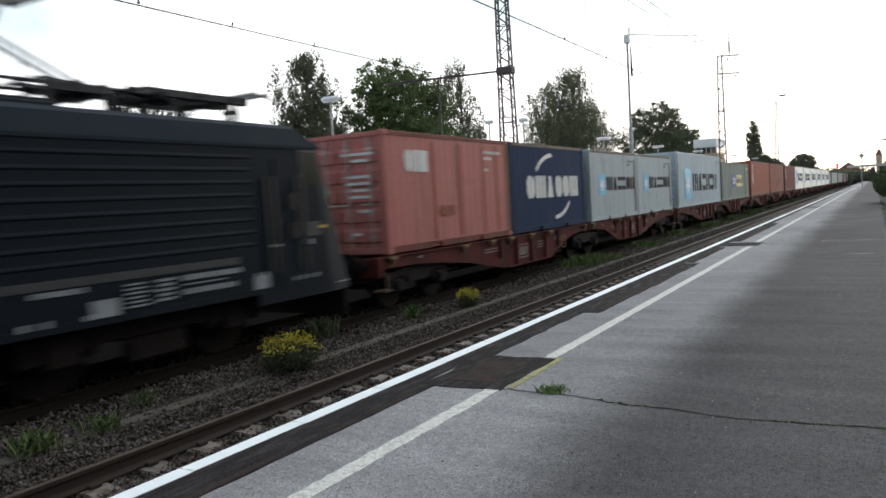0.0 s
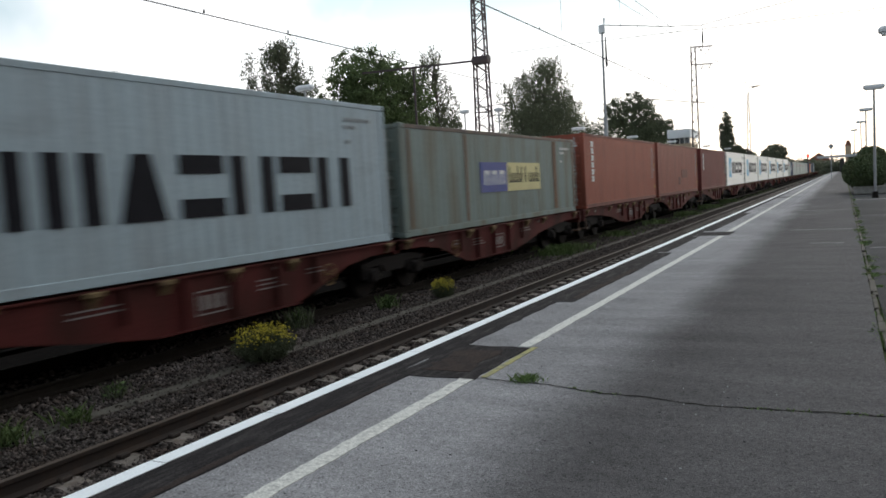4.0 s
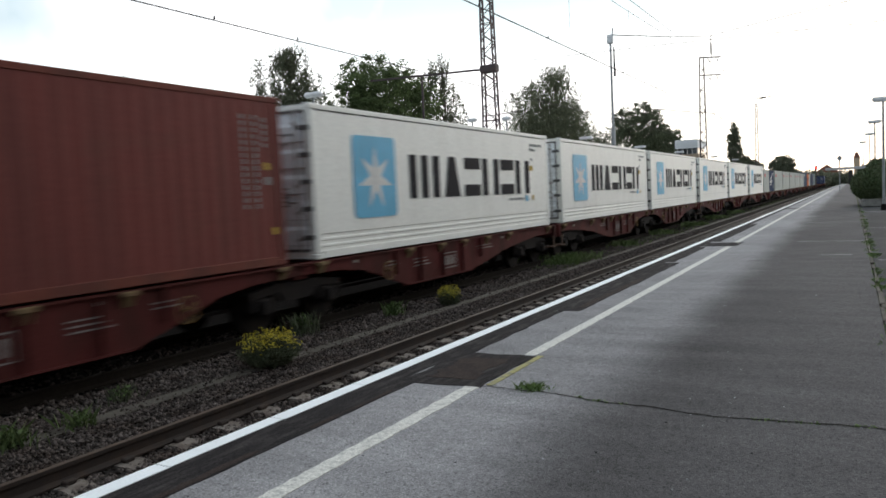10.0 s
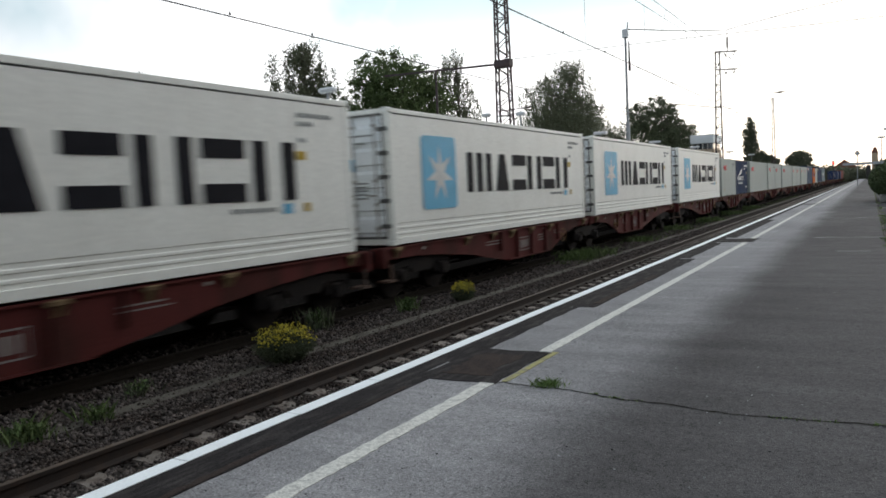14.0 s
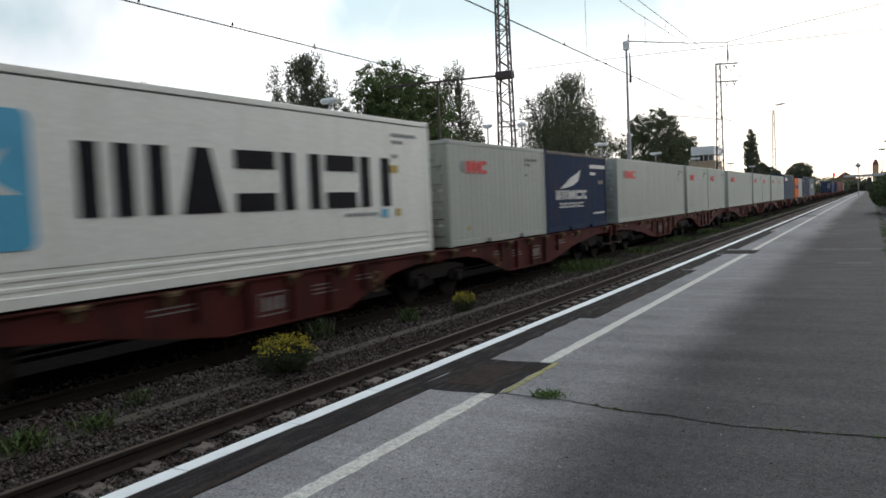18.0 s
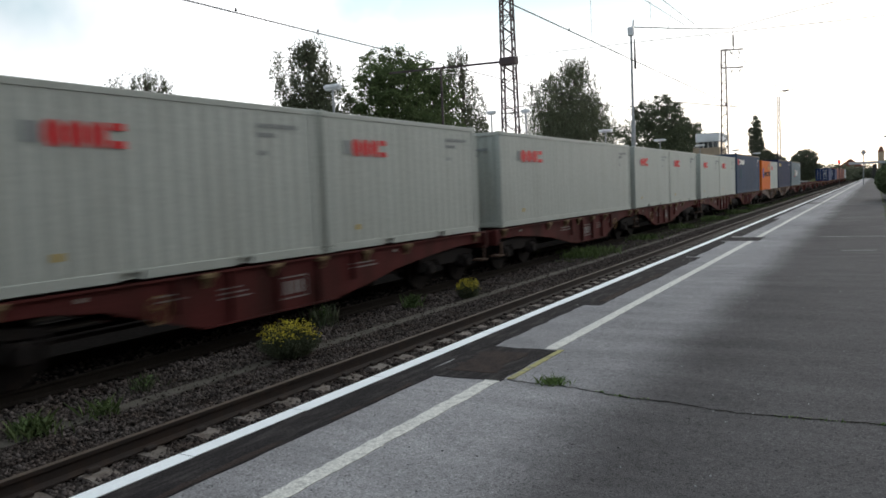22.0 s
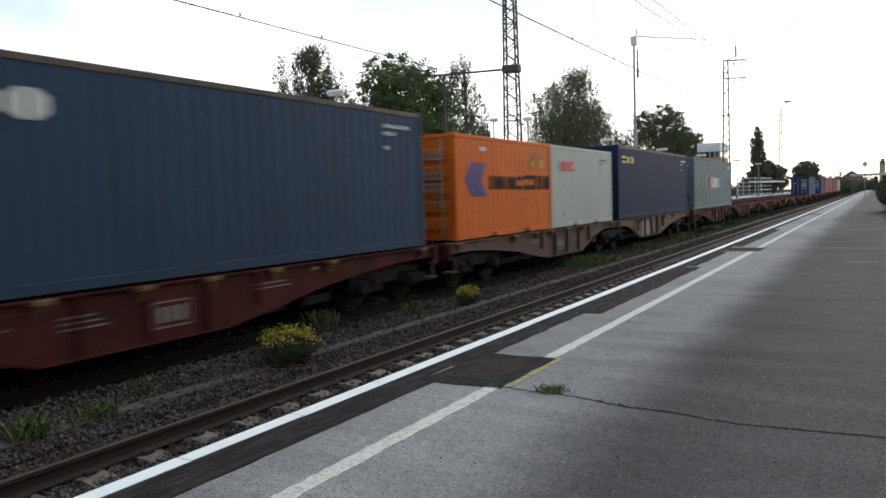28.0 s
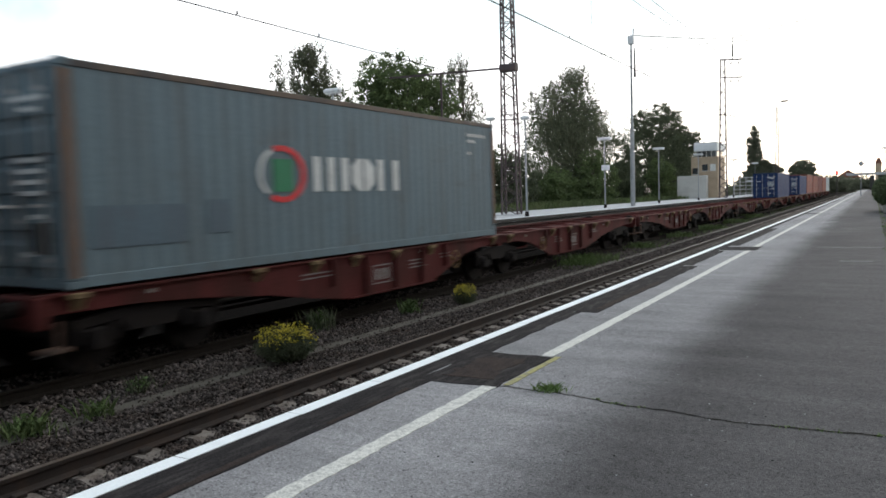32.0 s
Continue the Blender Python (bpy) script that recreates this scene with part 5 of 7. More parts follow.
def royal_box(u):
    b = build_box(u, L40, STD, "royal", "royal blue container with white marks on its doors")
    door_marks(b, STD)


PAIRS = [(12.92, 25.78), (39.37, 52.19), (65.71, 78.58), (92.3, 105.34), (118.81, 131.87), (145.43, 158.77), (172.72, 185.79), (199.45, 212.4), (226.03, 238.97), (252.49, 265.39), (279.04, 292.05), (305.9, 318.9), (332.5, 345.5), (359.1, 372.1), (385.9, 398.9), (412.5, 425.5), (439.1, 452.1), (465.7, 478.7)]
for a, b in PAIRS:
    wagon(a, b - a - L40, brown=(a == 279.04), steps=(a == 226.03))
salmon_box(12.92), navy_box(19.05)
grey_box(25.78), grey_box(31.93)
grey_blue_box(39.37)
grey_green_box(52.19)
oxide_box(65.71, "rust_orange", "red oxide long container with white lettering down its side", 1)
oxide_box(78.58, "brown_red", "brown red long container with a darker patch", 0)
oxide_box(92.3, "maroon", "dull maroon long container with white lettering down its side", 2)
for a in (105.34, 118.81, 131.87, 145.43, 158.77, 172.72):
    reefer_box(a)
putty_box(185.79, L20), logistics_box(191.93)
putty_box(199.45, L40, 1.1)
putty_box(212.4, L20), putty_box(218.58, L20)
putty_box(226.03, L40, 1.35)
putty_box(238.97, L20), putty_box(245.14, L20)
putty_box(252.49, L20), putty_box(258.64, L20)
slate_box(265.39)
orange_box(279.04), putty_box(285.12, L20)
indigo_box(292.05)
round_emblem_box(305.9)
royal_box(385.9), royal_box(412.5)
for a, col in ((425.5, "brown_red"), (439.1, "brown_red"), (452.1, "maroon"), (465.7, "brown_red"), (478.7, "grey")):
    oxide_box(a, col, "pale grey long container far along the train" if col == "grey" else "red brown long container far along the train")

# ---- the locomotive, its rear cab towards the train ----
def loft(rings, closed=True):
    s = Shape()
    n = len(rings[0])
    for r in rings:
        s.v += [tuple(p) for p in r]
    for k in range(len(rings) - 1):
        for i in range(n):
            j = (i + 1) % n
            s.f.append((k * n + i, k * n + j, (k + 1) * n + j, (k + 1) * n + i))
    s.f.append(tuple(range(n)))
    s.f.append(tuple((len(rings) - 1) * n + i for i in range(n)))
    return s


def locomotive(u):
    L = 18.9
    loco = thing("electric_locomotive", "black electric locomotive with ribbed sides and a raised pantograph", "locomotive")
    lo, kink, roof = 0.94, 3.24, 3.66

    def side_ring(y, w, z0, z1):
        return [(-w, y, z0), (w, y, z0), (w, y, z1), (-w, y, z1)]

    body = loft([side_ring(-L + 2.4, 1.49, lo, kink), side_ring(-2.6, 1.49, lo, kink)])
    part("body", body, M["loco"], loco)
    # cabs: the end leans back above the headstock and narrows a little
    for d in (0, 1):
        def yy(v):
            return v if d == 0 else -L - v
        rings = [[(-1.49, yy(-2.6), 0.72), (1.49, yy(-2.6), 0.72), (1.49, yy(-2.6), kink), (-1.49, yy(-2.6), kink)],
                 [(-1.49, yy(-0.75), 0.72), (1.49, yy(-0.75), 0.72), (1.49, yy(-1.0), kink), (-1.49, yy(-1.0), kink)],
                 [(-1.38, yy(-0.12), 0.72), (1.38, yy(-0.12), 0.72), (1.3, yy(-0.75), kink), (-1.3, yy(-0.75), kink)],
                 [(-1.15, yy(0.0), 0.72), (1.15, yy(0.0), 0.72), (1.1, yy(-0.66), kink), (-1.1, yy(-0.66), kink)]]
        c = part("cab", loft(rings), M["loco"], loco)
        for sx in (-1, 1):
            x = sx * 1.492
            a, b = sorted((x, x + sx * 0.012))
            w = part("side_window", Shape().prism([(yy(-1.42), 2.6), (yy(-0.98), 2.6), (yy(-1.04), 3.16), (yy(-1.42), 3.16)], "x", a, b), M["cab_glass"], c, "dark cab side window")
            part("cab_door", Shape().box(a, min(yy(-2.12), yy(-1.64)), 0.95, b, max(yy(-2.12), yy(-1.64)), 3.05, 0.004), M["loco"], c)
            for v in (-2.33, -2.16, -1.6, -1.44):
                part("handrail", Shape().tube((sx * 1.53, yy(v), 1.2), (sx * 1.53, yy(v), 2.75), 0.02, n=6), M["loco_rail"], c, "grey upright handrail")
        part("windscreen", Shape().face([(-1.0, yy(-0.33) + (0.02 if d == 0 else -0.02), 2.1), (1.0, yy(-0.33) + (0.02 if d == 0 else -0.02), 2.1), (0.95, yy(-0.6) + (0.03 if d == 0 else -0.03), 3.0), (-0.95, yy(-0.6) + (0.03 if d == 0 else -0.03), 3.0)]), M["glass"], c, "broad dark windscreen")
        for sx in (-1, 1):
            s = Shape().tube((sx * 0.875, yy(0.0), 1.05), (sx * 0.875, yy(0.45), 1.05), 0.11, n=10).tube((sx * 0.875, yy(0.45), 1.05), (sx * 0.875, yy(0.5), 1.05), 0.24, 0.22, 14)
            part("buffer", s, M["under"], c, "black round buffer")
        part("snow_plough", Shape().box(-1.3, min(yy(-0.2), yy(-0.1)), 0.2, 1.3, max(yy(-0.2), yy(-0.1)), 0.72, 0.02), M["under"], c)
    # ribbed side panels
    for i in range(8):
        z = 1.665 + i * 0.193
        for sx in (-1, 1):
            a, b = sorted((sx * 1.488, sx * 1.506))
            part("side_rib", shared(("side_rib", sx), lambda: Shape().prism([(a, 0.0), (b, 0.02), (b, 0.036), (a, 0.075)] if sx > 0 else [(b, 0.0), (a, 0.02), (a, 0.036), (b, 0.075)], "y", -L + 2.6, -2.65), M["loco"]), M["loco"], loco, m=pose(0, 0, z))
    for sx in (-1, 1):
        a, b = sorted((sx * 1.488, sx * 1.505))
        part("waist_stripe", Shape().box(a, -L + 2.5, 1.425, b, -3.0, 1.53), M["loco_grey"], loco, "dull grey waist stripe")
        part("skirt", Shape().box(min(a, b) - 0.02, -L + 2.6, 0.9, max(a, b) - 0.004, -2.5, 1.0), M["loco"], loco)
    # roof
    part("roof", loft([[(-1.45, y, kink), (1.45, y, kink), (1.32, y2, roof - 0.1), (1.05, y2, roof), (-1.05, y2, roof), (-1.32, y2, roof - 0.1)] for y, y2 in ((-L + 0.75, -L + 1.3), (-L + 3, -L + 3), (-3.0, -3.0), (-0.75, -1.3))]), M["loco_roof"], loco, "dark grey roof")
    part("roof_gutter", Shape().box(1.44, -L + 1.0, kink - 0.03, 1.51, -1.0, kink + 0.02).box(-1.51, -L + 1.0, kink - 0.03, -1.44, -1.0, kink + 0.02), M["loco_roof"], loco)
    for y in (-6.2, -8.6, -11.0):
        part("roof_hatch", Shape().box(-0.9, y - 0.9, roof - 0.02, 0.9, y + 0.9, roof + 0.09, 0.03), M["loco_roof"], loco)
    for y in (-1.9, -3.2, -4.4, -5.3):
        for x in (-0.6, 0.6):
            part("insulator", Shape().tube((x, y, roof - 0.02), (x, y, roof + 0.34), 0.05, 0.045, 8), M["black"], loco)
    # folded pantograph, then the raised one
    p = part("pantograph", Shape().bar((-0.6, -1.9, roof + 0.4), (-0.6, -3.4, roof + 0.4), 0.07).bar((0.6, -1.9, roof + 0.4), (0.6, -3.4, roof + 0.4), 0.07).bar((-0.6, -3.4, roof + 0.4), (0.6, -3.4, roof + 0.4), 0.08).bar((-0.6, -1.9, roof + 0.4), (0.6, -1.9, roof + 0.4), 0.06), M["black"], loco, "folded dark pantograph")
    part("arm", Shape().tube((-0.1, -3.4, roof + 0.4), (0.0, -1.35, roof + 0.56), 0.05, n=6).tube((0.1, -3.2, roof + 0.565), (0.0, -1.35, roof + 0.562), 0.025, n=6), M["black"], p)
    part("contact_strip", Shape().tube((-0.75, -1.25, roof + 0.56), (0.75, -1.25, roof + 0.56), 0.035, n=6).tube((-0.75, -1.55, roof + 0.56), (0.75, -1.55, roof + 0.56), 0.035, n=6).tube((0.75, -1.4, roof + 0.56), (1.0, -1.4, roof + 0.38), 0.03, n=6).tube((-0.75, -1.4, roof + 0.56), (-1.0, -1.4, roof + 0.38), 0.03, n=6), M["bright"], p)
    q = part("pantograph", Shape().bar((-0.6, -4.4, roof + 0.33), (-0.6, -5.3, roof + 0.33), 0.08).bar((0.6, -4.4, roof + 0.33), (0.6, -5.3, roof + 0.33), 0.08).bar((-0.6, -4.4, roof + 0.36), (0.6, -4.4, roof + 0.36), 0.14).box(-0.25, -4.7, roof + 0.28, 0.25, -4.35, roof + 0.46, 0.04), M["black"], loco, "raised dark pantograph")
    part("arm", Shape().tube((-0.12, -4.45, roof + 0.5), (-0.12, -6.2, roof + 1.25), 0.032, n=6).tube((0.12, -4.45, roof + 0.5), (0.12, -6.2, roof + 1.25), 0.024, n=6), M["steel_pale"], q, "pale lower arm tubes")
    part("arm", Shape().tube((-0.3, -4.9, roof + 1.65), (0.0, -6.2, roof + 1.25), 0.035, n=6).tube((0.3, -4.9, roof + 1.65), (0.0, -6.2, roof + 1.25), 0.035, n=6), M["steel_pale"], q)
    part("contact_strip", Shape().tube((-0.8, -4.8, roof + 1.68), (0.8, -4.8, roof + 1.68), 0.04, n=6).tube((-0.8, -5.1, roof + 1.68), (0.8, -5.1, roof + 1.68), 0.04, n=6).tube((0.8, -4.95, roof + 1.68), (1.08, -4.95, roof + 1.44), 0.035, n=6).tube((-0.8, -4.95, roof + 1.68), (-1.08, -4.95, roof + 1.44), 0.035, n=6), M["black"], q)
    part("folded_arm", Shape().box(-0.32, -3.5, roof + 0.41, -0.2, -1.3, roof + 0.54, 0.01).box(0.2, -3.5, roof + 0.41, 0.32, -1.3, roof + 0.54, 0.01), M["black"], p, "dark folded upper arm")
    for y0, y1, x, z in ((-1.4, -5.6, -0.35, 0.42), (-1.4, -5.6, 0.35, 0.42), (-3.6, -7.2, 0.0, 0.5)):
        part("roof_conductor", Shape().tube((x, y0, roof + z), (x, y1, roof + z), 0.025, n=6), M["black"], loco)
    for y in (-1.5, -2.5, -3.8, -4.8, -5.8, -6.8):
        part("insulator", Shape().tube((0.0, y, roof - 0.02), (0.0, y, roof + 0.5), 0.08, 0.05, 8).tube((0.0, y, roof + 0.1), (0.0, y, roof + 0.16), 0.12, 0.12, 8).tube((0.0, y, roof + 0.28), (0.0, y, roof + 0.34), 0.11, 0.11, 8), M["black"], loco)
    for y in (-2.1, -2.8, -4.0, -4.9, -5.5, -6.3):
        part("roof_conductor", Shape().bar((-0.7, y, roof + 0.36), (0.7, y + 0.1, roof + 0.42), 0.04), M["black"], loco)
        part("roof_conductor", Shape().tube((-0.5, y, roof + 0.3), (0.45, y - 0.6, roof + 0.62), 0.02, n=5), M["black"], loco)
    for y in (-3.1, -4.4):
        for x in (-0.3, 0.3):
            part("spring", Shape().tube((x, y, roof + 0.4), (x, y - 0.7, roof + 0.45), 0.07, n=8), M["black"], loco)
    # running gear
    for y in (-4.3, -L + 4.3):
        g = Shape()
        for sx in (-1, 1):
            x = sx * 1.08
            g.prism([(-1.9, 0.5), (-0.7, 0.62), (0.7, 0.62), (1.9, 0.5), (1.9, 0.75), (0.8, 0.92), (-0.8, 0.92), (-1.9, 0.75)], "x", x - 0.08, x + 0.08)
            for dy in (-1.45, 1.45):
                g.box(x - 0.14, dy - 0.25, 0.4, x + 0.14, dy + 0.25, 0.85, 0.04)
                g.tube((x, dy - 0.45, 0.5), (x, dy - 0.45, 0.9), 0.12, n=8)
                g.tube((x, dy + 0.45, 0.5), (x, dy + 0.45, 0.9), 0.12, n=8)
            g.box(x - 0.1, -0.5, 0.25, x + 0.1, 0.5, 0.6, 0.05)
        g.box(-1.1, -0.3, 0.5, 1.1, 0.3, 0.8, 0.03)
        bg = part("bogie", g, M["under"], loco, "grimy dark bogie frame", m=pose(0, y, 0))
        for dy in (-1.45, 1.45):
            s = Shape()
            s.tube((-0.95, 0, 0), (0.95, 0, 0), 0.1, n=10)
            for sx in (-1, 1):
                s.tube((sx * 0.69, 0, 0), (sx * 0.82, 0, 0), 0.625, 0.625, 28)
            WHEELS.setdefault((dy, 0.63), []).append(part("wheelset", s, M["wheel"], bg, m=pose(0, dy, 0.63)))
    part("underfloor_box", Shape().box(-1.2, -L / 2 - 2.0, 0.3, 1.2, -L / 2 + 2.0, 0.93, 0.05), M["under"], loco)
    # painted marks as bars
    def bar(y0, z0, y1, z1, mat):
        part("marking", Shape().box(1.49, y0, z0, 1.512, y1, z1), mat, loco)
    bar(-5.52, 0.99, -5.15, 1.21, M["loco_mark"])
    bar(-5.62, 0.99, -5.54, 1.05, M["loco_mark"])
    for i in range(6):
        bar(-5.02, 1.05 + i * 0.058, -4.66 - 0.04 * (i % 3), 1.072 + i * 0.058, M["loco_mark"])
    for i in range(5):
        bar(-4.54 + 0.03 * (i % 2), 1.07 + i * 0.066, -4.4, 1.105 + i * 0.066, M["loco_mark"])
        bar(-4.37, 1.07 + i * 0.066, -4.24 - 0.03 * (i % 2), 1.105 + i * 0.066, M["loco_mark"])
    for z, n in ((1.3, 10), (1.105, 9)):
        for i in range(n):
            bar(-4.1 + i * 0.115, z, -4.02 + i * 0.115, z + 0.075, M["loco_mark"])
    bar(-4.1, 1.235, -3.3, 1.25, M["loco_mark"])
    for i in range(8):
        bar(-6.28 + i * 0.088, 1.335, -6.22 + i * 0.088, 1.4, M["loco_mark"])
    for y in (-2.7, -2.53):
        bar(y, 0.99, y + 0.15, 1.2, M["loco_mark"])
        bar(y + 0.04, 1.2, y + 0.11, 1.25, M["loco_mark"])
    for i in range(4):
        bar(-1.78 + i * 0.19, 1.03, -1.72 + i * 0.19, 1.1, M["loco_mark"])
    for i in range(2):
        bar(-0.62 + i * 0.18, 0.86, -0.5 + i * 0.18, 0.885, M["loco_mark"])
        bar(-2.29 + i * 0.14, 1.62, -2.18 + i * 0.14, 1.66, M["loco_mark"])
        bar(-1.46 + i * 0.15, 1.6, -1.39 + i * 0.15, 1.69, M["loco_mark"])
        bar(-6.44 + i * 0.26, 0.98, -6.35 + i * 0.26, 1.06, M["loco_mark"])
    # cab emblem, handles beside the door
    bar(-1.36, 1.74, -1.0, 1.98, M["loco_grey"])
    part("emblem_patch", Shape().box(1.492, -1.05, 1.86, 1.514, -0.86, 1.91), M["mark_yellow"], loco, "small yellow emblem patch")
    part("window_frame", Shape().box(1.485, -1.47, 2.56, 1.5, -1.42, 3.2).box(1.485, -1.42, 3.16, 1.5, -1.0, 3.2), M["loco_rail"], loco)
    for y in (-1.82, -1.68):
        for z in (1.72, 2.2):
            part("door_handle", Shape().tube((1.53, y, z), (1.53, y, z + 0.28), 0.022, n=6), M["loco_rail"], loco)
    return rolling(loco, u, RAIL)


locomotive(11.4)

# ---- tracks ----
def rail_outline(x):
    z = RAIL
    return [(x - 0.07, z - 0.17), (x + 0.07, z - 0.17), (x + 0.07, z - 0.155), (x + 0.012, z - 0.13), (x + 0.012, z - 0.045), (x + 0.036, z - 0.035), (x + 0.036, z - 0.004), (x - 0.036, z - 0.004), (x - 0.036, z - 0.035), (x - 0.012, z - 0.045), (x - 0.012, z - 0.13), (x - 0.07, z - 0.155)]


def track(x, label, y0, y1, step, detailed, mat):
    t = tagged(thing("railway_track", label, "railway track"), kind="structure")
    for sx in (-1, 1):
        strip("rail", rail_outline(x + sx * 0.753), M["rail"] if detailed else M["shaded_track"], t)
        strip("rail_head", band(x + sx * 0.753 - 0.03, x + sx * 0.753 + 0.03, RAIL - 0.006, RAIL), M["rail_head"] if detailed else M["shaded_track"], t)
    s = Shape()
    s.prism([(-1.3, -0.2), (-1.3, -0.03), (-1.25, 0), (-0.55, 0), (-0.4, -0.03), (0.4, -0.03), (0.55, 0), (1.25, 0), (1.3, -0.03), (1.3, -0.2)], "y", -0.13, 0.13)
    me = s.mesh("sleeper", mat)
    clip = Shape()
    for d in (-0.1, 0.1):
        clip.box(d - 0.035, -0.06, 0.0, d + 0.035, 0.06, 0.045, 0.01)
    cm = clip.mesh("rail_clip", M["rail"])
    y = y0
    while y < y1:
        o = part("sleeper", me, mat, t, m=pose(x, y, RAIL - 0.172, 0, 0, random.uniform(-0.4, 0.4)))
        if detailed and y < 24:
            for sx in (-1, 1):
                part("rail_clip", cm, M["rail"], o, m=pose(sx * 0.753, 0, 0))
        y += step
    return t


track(TRACK_1, "rusty rails on concrete sleepers beside the platform", 1.0, 130, 0.62, True, M["sleeper"])
track(TRACK_2, "rails under the goods train", 3.0, 60, 0.62, False, M["shaded_track"])
track(TRACK_3, "rails before the far platform", 30.0, 90, 0.62, False, M["shaded_track"])
strip("cable_trough", band(-7.6, -7.36, -0.98, -0.80), M["trough"], None, -60, 200, "long concrete cable trough between the tracks", category="cable trough")

# platform paint, repairs and joints
def patch(x0, y0, x1, y1, name="asphalt_repair", mat=None, z=0.006, rough=0.025, step=0.15):
    """A flat repair with a ragged edge."""
    pts = []
    for (a, b), (c, d) in zip([(x0, y0), (x1, y0), (x1, y1), (x0, y1)], [(x1, y0), (x1, y1), (x0, y1), (x0, y0)]):
        n = max(4, int((abs(c - a) + abs(d - b)) / step))
        for i in range(n):
            k = i / n
            pts.append((a + (c - a) * k + random.uniform(-rough, rough), b + (d - b) * k + random.uniform(-rough, rough)))
    return part(name, Shape().prism(pts, "z", -0.01, z), mat or M["tar"], platform)


for y0, y1 in ((-2.0, 5.27), (6.42, 19.3), (20.6, 46.0), (46.8, 240.0)):
    patch(-2.67, y0, -2.55, min(y1, 46.0), "cream_line", M["line_cream"], 0.004, 0.008, 0.06) if y0 < 40 else strip("cream_line", band(-2.67, -2.55, -0.02, 0.004), M["line_cream"], platform, y0, y1)
strip("yellow_line", band(-2.53, -2.475, -0.02, 0.005), M["line_yellow"], platform, 5.3, 6.42)


patch(-3.27, 5.2, -2.54, 6.38)
patch(-3.27, 19.4, -2.45, 20.55)
patch(-3.27, 46.0, -2.5, 46.8)
for y0, y1, x1 in ((0.8, 5.24, -3.13), (6.34, 8.95, -3.18), (9.0, 15.2, -2.98), (15.4, 19.2, -3.12), (21.0, 30.0, -3.05)):
    patch(-3.29, y0, x1, y1, "edge_repair", z=0.005, rough=0.006 if y0 < 6 else 0.02)
# brown grit worn into the repair and the inner side of the strip
patch(-3.12, 5.42, -2.72, 6.2, "brown_grit", M["tar_brown"], 0.0085, 0.05, 0.07)
for y0, y1, x0, x1 in ((1.2, 3.4, -3.19, -3.14), (3.9, 4.9, -3.18, -3.14), (9.3, 12.4, -3.1, -3.0)):
    patch(x0, y0, x1, y1, "brown_grit", M["tar_brown"], 0.0075, 0.012, 0.08)


def crack(pts, w, name="crack", mat=None):
    s = Shape()
    for i, (x, y) in enumerate(pts):
        d = w * random.uniform(0.6, 1.3)
        s.v += [(x, y - d / 2, 0.0035), (x, y + d / 2, 0.0035)]
    s.f += [(2 * i, 2 * i + 2, 2 * i + 3, 2 * i + 1) for i in range(len(pts) - 1)]
    return part(name, s, mat or M["gap"], platform)


pts = []
for i in range(88):
    x = -3.25 + 0.04 * i
    y = float(np.interp(x, [-3.25, -2.49, -2.01, -1.55, -1.14, -0.95, -0.59, -0.27, -0.11, 0.24], [5.2, 5.26, 5.22, 5.12, 5.07, 5.03, 4.99, 5.04, 5.07, 5.03]))
    pts.append((x, y + 0.012 * math.sin(9 * x) + random.uniform(-0.012, 0.012)))
crack(pts, 0.016)
for yy, x0, x1, w in ((20.6, -1.2, 0.25, 0.05), (16.8, -0.6, 0.0, 0.04), (30.0, -1.5, 0.25, 0.05), (58.0, -2.4, 0.3, 0.12)):
    crack([(x0 + (x1 - x0) * i / 10, yy + random.uniform(-0.03, 0.03)) for i in range(11)], w, "pale_joint", M["slab"])
for yy, x0, x1, w in ((15.7, 0.42, 1.4, 0.05), (38.5, 0.42, 4.5, 0.22), (26.0, 0.42, 3.0, 0.05)):
    crack([(x0 + (x1 - x0) * i / 10, yy + random.uniform(-0.02, 0.02)) for i in range(11)], w, "pale_joint", M["slab"])
# broken kerb stones along the joint between the two pavings
y = -2.0
while y < 45:
    d = random.uniform(0.25, 0.7)
    part("kerb_stone", Shape().box(0.29 + random.uniform(-0.01, 0.015), y, -0.08, 0.34 + random.uniform(-0.015, 0.02), y + d - 0.03, 0.006 + random.uniform(0, 0.006), 0.008), M["trough"], platform)
    y += d + (random.uniform(0.1, 0.6) if random.random() < 0.3 else 0)

# grit and litter on the platform
rng = np.random.default_rng(33)
for mat, n, size, label in ((M["slab"], 90, 0.005, "pale grit on the asphalt"), (M["asphalt_dark"], 150, 0.005, "dark grit on the asphalt")):
    s = Shape()
    for x, y in zip(rng.uniform(-3.1, 0.25, n), 2.4 + 16 * rng.random(n) ** 1.5):
        d, e, a = size * rng.uniform(0.5, 1.5), size * rng.uniform(0.4, 1.0), rng.uniform(0, 3.14)
        ring_ = [(x + d * math.cos(a + k), y + e * math.sin(a + k)) for k in (0, 1.2, 2.3, 3.3, 4.4, 5.4)]
        s.prism(ring_, "z", 0.0, 0.002 + 0.3 * d)
    tagged(part("platform_grit", s, mat), label, "grit", kind="stuff")

# ---- masts, wires and lamps ----
FAR = 0.2


